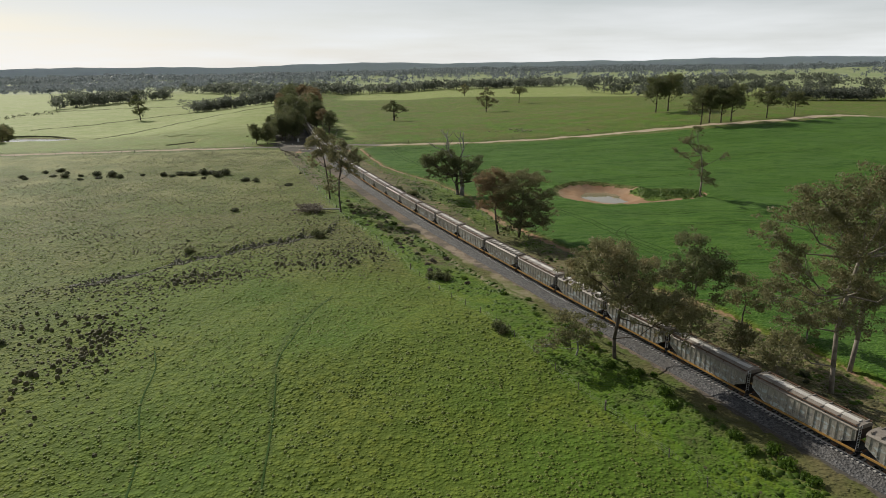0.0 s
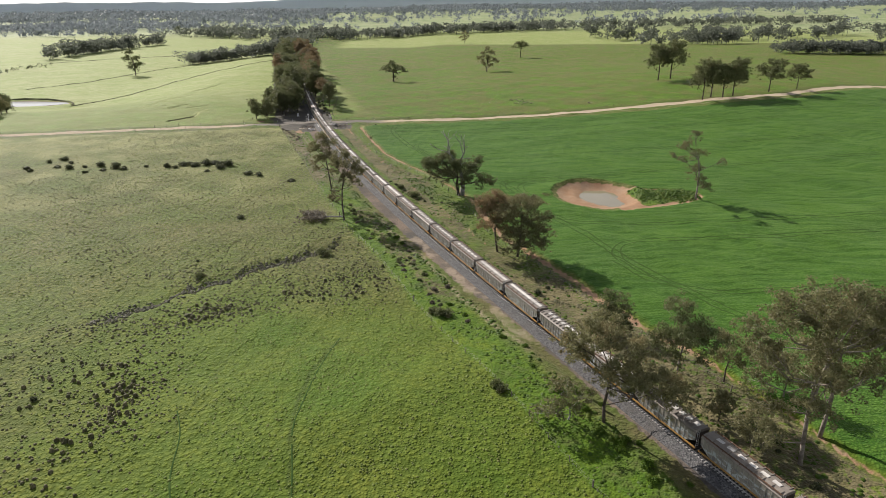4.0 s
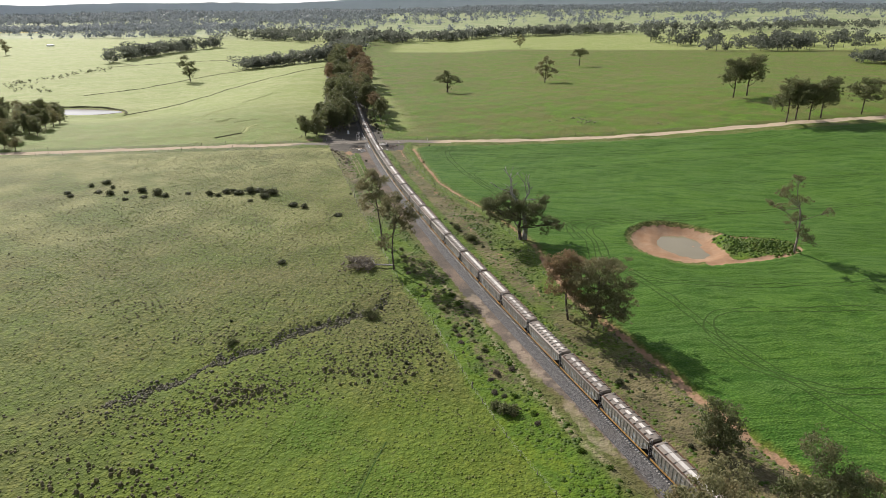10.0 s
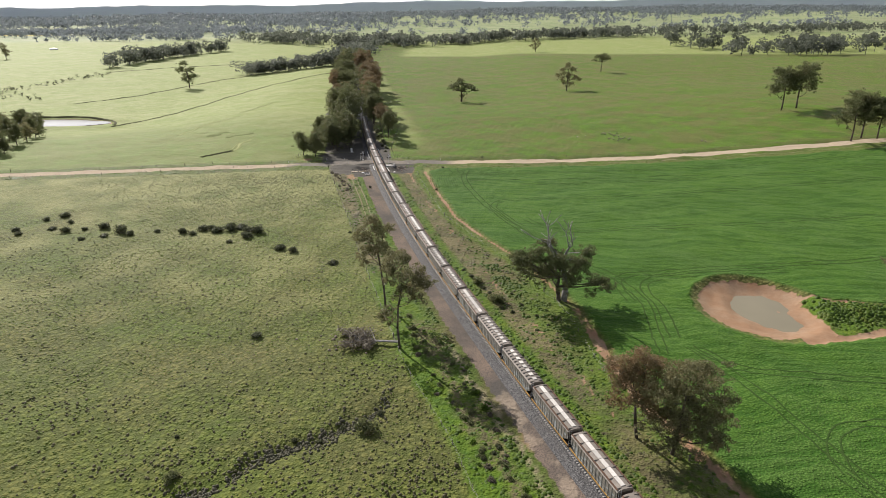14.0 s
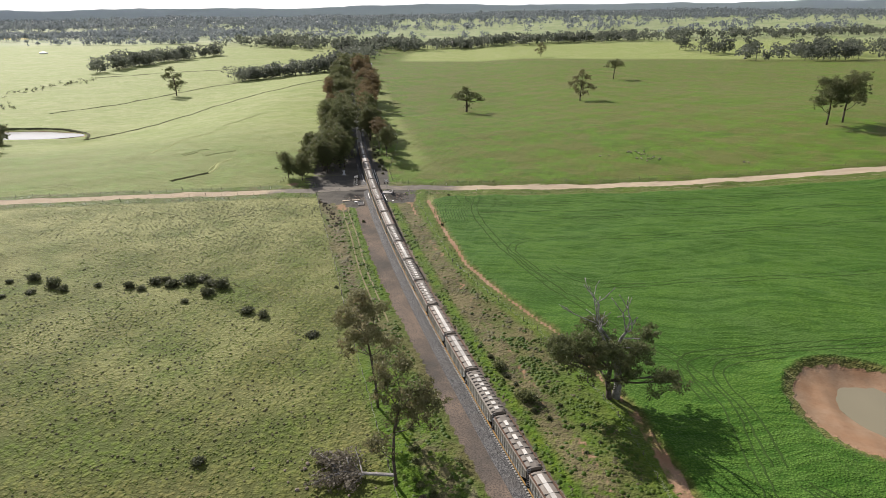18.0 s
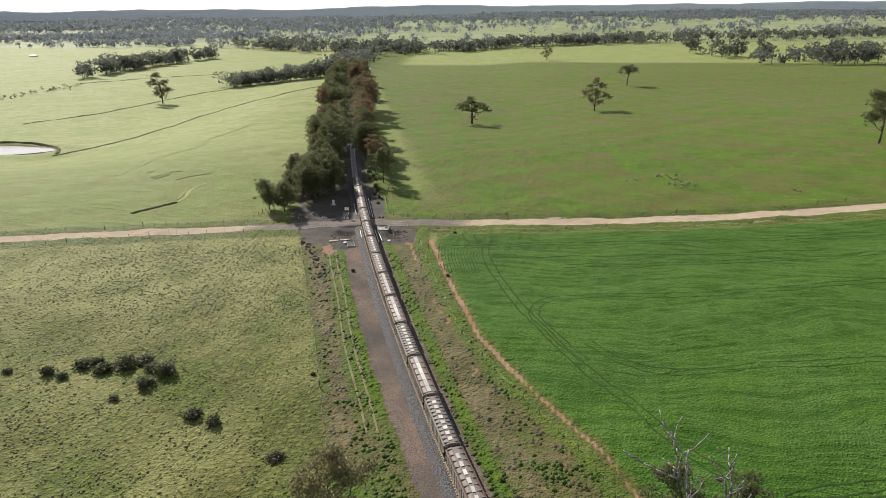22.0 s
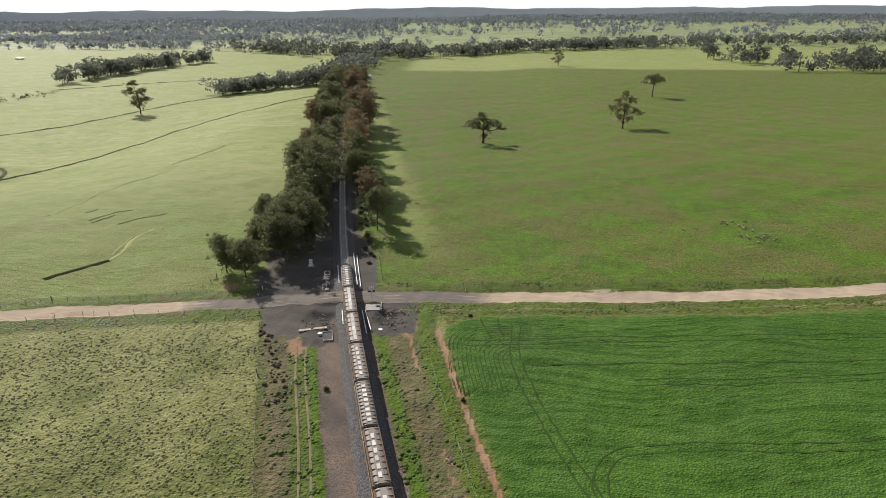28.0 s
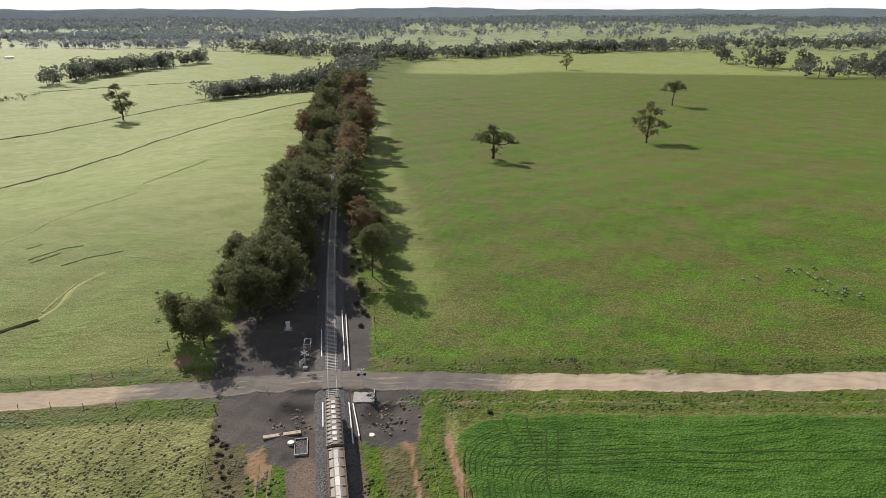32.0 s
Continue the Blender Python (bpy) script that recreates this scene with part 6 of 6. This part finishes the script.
keep &= ~((yy > -5) & (xx > -20) & (xx < 19)) & near & (smooth_noise(xx, yy, 13, 5) + r.normal(0, 0.4, 26000) > -0.15)
tufts("weeds", np.stack([xx, yy], -1)[keep], r, LUSH, "rank bright green verge weeds", 0.26, 0.44, 5)
keep2 = ~((yy > -1) & (xx > -18) & (xx < 18)) & (xx > along(FENCE_W, yy) + 0.4) & (xx < along(CROP_EDGE, yy) - 0.6) & (np.abs(off + 2.2) > 6.2) & ~keep & (smooth_noise(xx, yy, 9, 1) > 0.45)
tufts("weeds", np.stack([xx, yy], -1)[keep2], r, RUSH, "dry brown verge weeds", 0.13, 0.40, 5)
rx_ = r.uniform(-150, 160, 9000)
side = np.where(r.random(9000) < 0.6, -1, 1)
ry_ = along(ROAD_Y, rx_) + side * r.uniform(4.4, 9.0, 9000)
ok = (np.abs(rx_ - line_x(ry_) + 4) > 17) & (smooth_noise(rx_, ry_, 15, 3) + r.normal(0, 0.4, 9000) > 0.1)
tufts("weeds", np.stack([rx_, ry_], -1)[ok], r, LUSH, "green roadside weeds", 0.14, 0.42, 5)
spur = np.stack([r.uniform(122, 143, 700), r.normal(-131, 3.0, 700)], -1)
tufts("weeds", spur, r, LUSH, "green reeds on the dam's grassy spur", 0.5, 0.5, 5)

# ---- fences ----
POST_M = bm_mesh("post", tube(bmesh.new(), (0, 0, -0.4), (0, 0, 1.15), 0.07, 0.06, 6), WOODPOST)
STRAINER_M = bm_mesh("strainer_post", tube(bmesh.new(), (0, 0, -0.4), (0, 0, 1.4), 0.13, 0.12, 8), WOODPOST)


def fence(points, gap, label):
    """Posts and four wires along a run of points."""
    ob = tagged(new("wire_fence"), label, "fence")
    pts = np.array(points, float)
    d = np.concatenate(([0], np.cumsum(np.hypot(*np.diff(pts, axis=0).T))))
    n = max(2, int(d[-1] / gap))
    tops = []
    for i in range(n + 1):
        x, y = np.interp(d[-1] * i / n, d, pts[:, 0]), np.interp(d[-1] * i / n, d, pts[:, 1])
        z = float(lie(x, y))
        part("strainer_post" if i % 12 == 0 else "post", STRAINER_M if i % 12 == 0 else POST_M, WOODPOST, ob, at=pose(x, y, z, rng.normal(0, 2.5), rng.normal(0, 2.5), 0))
        tops.append((x, y, z))
    for h in (0.3, 0.55, 0.8, 1.05):
        bm = bmesh.new()
        for p, q in zip(tops[:-1], tops[1:]):
            tube(bm, (p[0], p[1], p[2] + h), (q[0], q[1], q[2] + h), 0.005, 0.005, 3)
        part("wire", bm, WIRE, ob)
    return ob


fence([(x, y) for y, x in FENCE_W], 5.5, "old timber post and wire fence along the railway")
fence([(-74, 18.5), (-56, 20.5), (-42.1, 23.8), (-38.8, 29.3), (-38.2, 37.6), (-38.6, 45.2), (-40, 58)], 3.6, "grey timber post and wire fence beside the road")
fence([(-300, -18), (-156, 3.5), (-94, 14.5), (-74, 18.5)], 6, "timber post and wire fence along the valley paddock")
fence([(4, 110), (4.7, 52.1), (8.1, 31.4), (35.7, 31.2), (72, 33.2), (107, 33.5), (205, 37.5)], 5, "post and wire fence round the hill paddock")
fence([(x - 2.8, y) for y, x in CROP_EDGE if -260 < y < 10], 5.5, "light post and wire fence beside the crop")
fence([(-20, 13), (-60, 11.5), (-94, 1.5), (-156, -9)], 6, "post and wire fence along the road")

# ---- level crossing ----
def at_line(x, y, z=0.0, turn=0.0):
    return pose(x, y, z, 0, 0, turn)


heading = on_line(24)[1]
for x, y, turn in ((6.2, 21.5, 180), (-6.4, 27.6, 0)):
    sig = tagged(new("crossing_signal"), "flashing-light crossing signal on a galvanised mast", "railway signal", "crossing signals")
    sig.matrix_basis = pose(x, y, float(lie(x, y)), 0, 0, turn + 10)
    part("mast", tube(bmesh.new(), (0, 0, -0.2), (0, 0, 4.0), 0.07, 0.06, 8), GALV, sig)
    part("base", boxes((-0.45, 0.45, -0.45, 0.45, -0.3, 0.25)), CONCRETE, sig, "square concrete footing")
    for a in (32, -32):
        bm = boxes((-0.75, 0.75, -0.02, 0.02, -0.11, 0.11))
        bmesh.ops.rotate(bm, verts=bm.verts, cent=(0, 0, 0), matrix=Matrix.Rotation(radians(a), 3, "Y"))
        bmesh.ops.translate(bm, verts=bm.verts, vec=(0, -0.10 - 0.0007 * a, 3.55))
        part("crossbuck_board", bm, WHITE, sig, "white crossbuck board")
    part("light_arm", boxes((-0.75, 0.75, -0.12, -0.04, 2.55, 2.68)), DARK, sig)
    for s in (-0.62, 0.62):
        bm = tube(bmesh.new(), (s, -0.13, 2.62), (s, -0.18, 2.62), 0.30, 0.30, 16)
        disc = part("target_disc", bm, DARK, sig, "round black light target")
        part("lamp_hood", tube(bmesh.new(), (s, -0.18, 2.62), (s, -0.45, 2.60), 0.11, 0.13, 10), DARK, disc)
    part("bell", tube(bmesh.new(), (0, 0, 4.0), (0, 0, 4.18), 0.14, 0.05, 10), GALV, sig)


def long_rail(a, b, z=0.55, label="long white guard rail on short posts beside the track"):
    ob = tagged(new("guard_rail"), label, "guard rail", "guard rails at the crossing")
    base = float(bed(a[1]))
    part("beam", tube(bmesh.new(), (a[0], a[1], base + z), (b[0], b[1], base + z), 0.13, 0.13, 8), WHITE, ob)
    for i in range(5):
        t = (i + 0.3) / 4.6
        x, y = a[0] + (b[0] - a[0]) * t, a[1] + (b[1] - a[1]) * t
        part("post", tube(bmesh.new(), (x, y, base - 0.3), (x, y, base + z), 0.05, 0.05, 6), GALV, ob)


long_rail((-6.4, 44.5), (-3.9, 32.1), 0.4)
long_rail((-3.4, 54.5), (1.2, 31.0), 0.4)
long_rail((-2.1, 52.5), (2.5, 28.5), 0.4)
long_rail((4.6, 15.5), (7.2, 3.6), 0.4)
long_rail((5.4, 15.3), (8.0, 5.5), 0.4)
long_rail((-0.3, 15.3), (1.2, 7.9), 0.4)

# crossing panels between and beside the rails
panel = tagged(new("crossing_deck"), "grey crossing deck between the rails", "crossing deck")
for lo, hi in ((-0.72, 0.72), (-1.9, -0.95), (0.95, 1.9)):
    for k in range(3):
        p, turn = on_line(float(np.interp(23.2, LY, LS)) + (k - 1) * 2.3)
        part("panel", boxes((lo, hi, -1.12, 1.12, 0.5, 0.70)), DECK, panel, at=pose(p.x, p.y, 0, 0, 0, turn))
cab = tagged(new("equipment_cabinet"), "small grey signalling cabinet on a concrete slab", "cabinet")
cab.matrix_basis = pose(-14.2, 44.7, float(lie(-14.2, 44.7)), 0, 0, 12)
part("body", boxes((-0.45, 0.45, -0.35, 0.35, 0.15, 1.75)), GALV, cab)
part("lid", boxes((-0.52, 0.52, -0.42, 0.42, 1.75, 1.83)), WHITE, cab)
part("slab", boxes((-0.9, 0.9, -0.8, 0.8, -0.1, 0.15)), CONCRETE, cab)
rack = tagged(new("equipment_rack"), "pale steel frame with conduit beside the track", "signal equipment")
rack.matrix_basis = pose(-8.1, 37.5, float(lie(-8.1, 37.5)), 0, 0, 8)
for x in (-0.7, 0.7):
    for y in (-1.2, 1.2):
        part("leg", boxes((x - 0.05, x + 0.05, y - 0.05, y + 0.05, -0.2, 1.0)), GALV, rack)
part("top_frame", boxes((-0.75, 0.75, -1.25, -1.15, 1.0, 1.1), (-0.75, 0.75, 1.15, 1.25, 1.0, 1.1), (-0.75, -0.65, -1.15, 1.15, 1.0, 1.1), (0.65, 0.75, -1.15, 1.15, 1.0, 1.1)), WHITE, rack)
gate = tagged(new("pipe_gate"), "leaning white pipe gate by the crossing", "gate")
gate.matrix_basis = pose(-7.0, 29.5, float(lie(-7, 29.5)), 0, 0, 70)
for z in (0.3, 0.75, 1.2):
    part("rail", tube(bmesh.new(), (-1.7, 0, z), (1.7, 0.1, z), 0.04, 0.04, 6), WHITE, gate)
for x in (-1.7, 1.7):
    part("post", tube(bmesh.new(), (x, 0, -0.2), (x, 0, 1.35), 0.06, 0.06, 6), WHITE, gate)

# culvert works either side of the formation
head = tagged(new("culvert_headwall"), "concrete culvert headwall with a grey walkway and handrail", "culvert")
head.matrix_basis = pose(7.0, 17.6, 0, 0, 0, 4)
part("deck", boxes((-1.9, 1.9, -1.2, 2.0, 0.05, 0.22)), CONCRETE, head)
part("wall", boxes((-1.9, 1.9, -1.5, -1.2, -1.4, 0.28)), CONCRETE, head)
part("wing_wall", boxes((1.9, 2.15, -1.5, 2.6, -1.4, 0.45)), CONCRETE, head)
for x in (-1.8, 0, 1.8):
    part("handrail_post", tube(bmesh.new(), (x, -1.3, 0.2), (x, -1.3, 1.25), 0.03, 0.03, 6), GALV, head)
part("handrail", tube(bmesh.new(), (-1.8, -1.3, 1.25), (1.8, -1.3, 1.25), 0.03, 0.03, 6), GALV, head)
pit = tagged(new("drainage_pit"), "open concrete drainage pit with pale edges", "drain")
pit.matrix_basis = pose(-1.5, 2.6, 0, 0, 0, 12)
for x0, x1, y0, y1 in ((-1.1, 1.1, 2.05, 2.2), (-1.1, 1.1, -2.2, -2.0), (-1.1, -1.0, -2.0, 2.05), (0.98, 1.1, -2.0, 2.05)):
    part("wall", boxes((x0, x1, y0, y1, -0.5, 0.32)), CONCRETE, pit)
part("floor", boxes((-1.0, 0.98, -2.0, 2.05, -0.2, 0.12)), BALLAST, pit)
slab = tagged(new("concrete_slab", bm_mesh("concrete_slab", boxes((-3.2, 3.2, -0.4, 0.4, -0.2, 0.1)), PALE_CLAY)), "long pale cement footing in bare earth", "slab")
slab.matrix_basis = pose(-5.5, 5.5, float(lie(-5.5, 5.5)) + 0.05, 0, 0, 17)
for x, y in ((-3.4, 3.3), (10.0, 6.5)):
    lid = tagged(new("drain_riser"), "round white-capped concrete drain riser on gravel", "drain riser")
    lid.matrix_basis = pose(x, y, float(lie(x, y)) - 0.02)
    part("ring", tube(bmesh.new(), (0, 0, -0.3), (0, 0, 0.28), 0.62, 0.60, 20), CONCRETE, lid)
    part("cap", tube(bmesh.new(), (0, 0, 0.28), (0, 0, 0.36), 0.56, 0.52, 20), WHITE, lid)
for x, y in ((-23.4, 27.6), (-15.2, 28.3), (-12, 19.0), (15.2, 20.0), (-40, 21.5), (30, 28.5), (42, 20.3), (-60, 12)):
    post = tagged(new("guide_post"), "white roadside guide post with a reflector", "guide post", "guide posts along the road")
    post.matrix_basis = pose(x, y, float(lie(x, y)), rng.normal(0, 3), rng.normal(0, 3), 0)
    part("post", boxes((-0.06, 0.06, -0.03, 0.03, -0.2, 1.0)), WHITE, post)
    part("reflector", boxes((-0.04, 0.04, -0.045, -0.03, 0.75, 0.9)), RUST, post)

# boulders and rubble tipped near the culverts
STONE = plain("field_stone", (0.30, 0.24, 0.19), (0.17, 0.135, 0.11), 1.5, 0.9, 0, 0.03, vary=0.4)
stones = []
for i in range(4):
    bm = bmesh.new()
    bmesh.ops.create_icosphere(bm, subdivisions=1, radius=0.5)
    for v in bm.verts:
        v.co *= rng.uniform(0.65, 1.15)
        v.co.z *= 0.7
    stones.append(bm_mesh("rock", bm, STONE))
for i in range(110):
    g = i % 3
    cx, cy, sx, sy = ((-3, 8.5, 3.0, 2.2), (11.5, 11, 2.6, 2.0), (13, -144, 5, 3))[g]
    x, y = rng.normal(cx, sx), rng.normal(cy, sy)
    if abs(x - float(line_x(y))) < 4.2:
        continue
    k = rng.uniform(0.25, 0.9)
    ob = tagged(new("rock", stones[i % 4]), "brown field rock on bare ground", "rock", "loose rocks")
    ob.matrix_basis = pose(x, y, float(lie(x, y)) + 0.08 * k, 0, 0, rng.uniform(0, 360)) @ Matrix.Diagonal((k, k, k, 1))

# ---- sheep ----
def sheep_thing():
    ob = tagged(new("sheep"), "woolly off-white sheep grazing in green pasture", "sheep", "flock of sheep")
    bm = bmesh.new()
    bmesh.ops.create_icosphere(bm, subdivisions=2, radius=0.5)
    for v in bm.verts:
        v.co = Vector((v.co.x * 0.62, v.co.y * 1.25, 0.72 + v.co.z * 0.62)) * (1 + 0.03 * math.sin(17 * v.co.x + 23 * v.co.y))
    part("body", bm_mesh("body", bm, WOOL, True), WOOL, ob)
    bm = bmesh.new()
    bmesh.ops.create_icosphere(bm, subdivisions=1, radius=0.14)
    for v in bm.verts:
        v.co = Vector((v.co.x * 0.8, 0.78 + v.co.y * 1.5, 0.55 + v.co.z))
    part("head", bm, SHEEPSKIN, ob)
    for x in (-0.16, 0.16):
        for y in (-0.38, 0.38):
            part("leg", tube(bmesh.new(), (x, y, 0), (x, y, 0.55), 0.045, 0.06, 5), SHEEPSKIN, ob)
    return ob


first = sheep_thing()
FLOCK = ((102.7, 75.8), (107.2, 77.5), (118, 82.6), (118.2, 79.8), (121.1, 82.5), (125.4, 83.4), (121.4, 78.4), (123.6, 76.7), (123.8, 72.9), (117.9, 68.5), (119.5, 66), (122.6, 66.5), (123.1, 64.8), (120.7, 61.6), (126.3, 62.9), (119.7, 67.7), (125.6, 68.1), (124.5, 66.2), (121.8, 75), (116.8, 81.3), (127.5, 64.5), (160, 52), (161.5, 51))
placed(first, *FLOCK[0], 40, 0.85)
for i, (x, y) in enumerate(FLOCK[1:]):
    again(first, x, y, 77 * i, 0.8 + 0.07 * (i % 3))

# far farm things
tank = tagged(new("water_tank"), "low white farm water tank in a far paddock", "water tank")
tank.matrix_basis = pose(-727, 1017, float(lie(-727, 1017)))
part("shell", tube(bmesh.new(), (0, 0, -0.2), (0, 0, 2.4), 7, 7, 24), WHITE, tank)
part("roof", tube(bmesh.new(), (0, 0, 2.4), (0, 0, 3.6), 7.2, 0.6, 24), WHITE, tank)
shed = tagged(new("farm_shed"), "small farm shed with a pale iron roof among trees", "shed")
shed.matrix_basis = pose(-72, 606, float(lie(-72, 606)), 0, 0, 15)
part("wall", boxes((-5, 5, -3.5, 3.5, -0.3, 3.2)), CONCRETE, shed)
part("roof", prism(bmesh.new(), [(-4.0, 3.15), (4.0, 3.15), (0, 5.0)], 0, -5.5, 5.5), GALV, shed)
part("door", boxes((-1.4, 1.4, -3.56, -3.5, 0, 2.6)), DARK, shed)


motions()
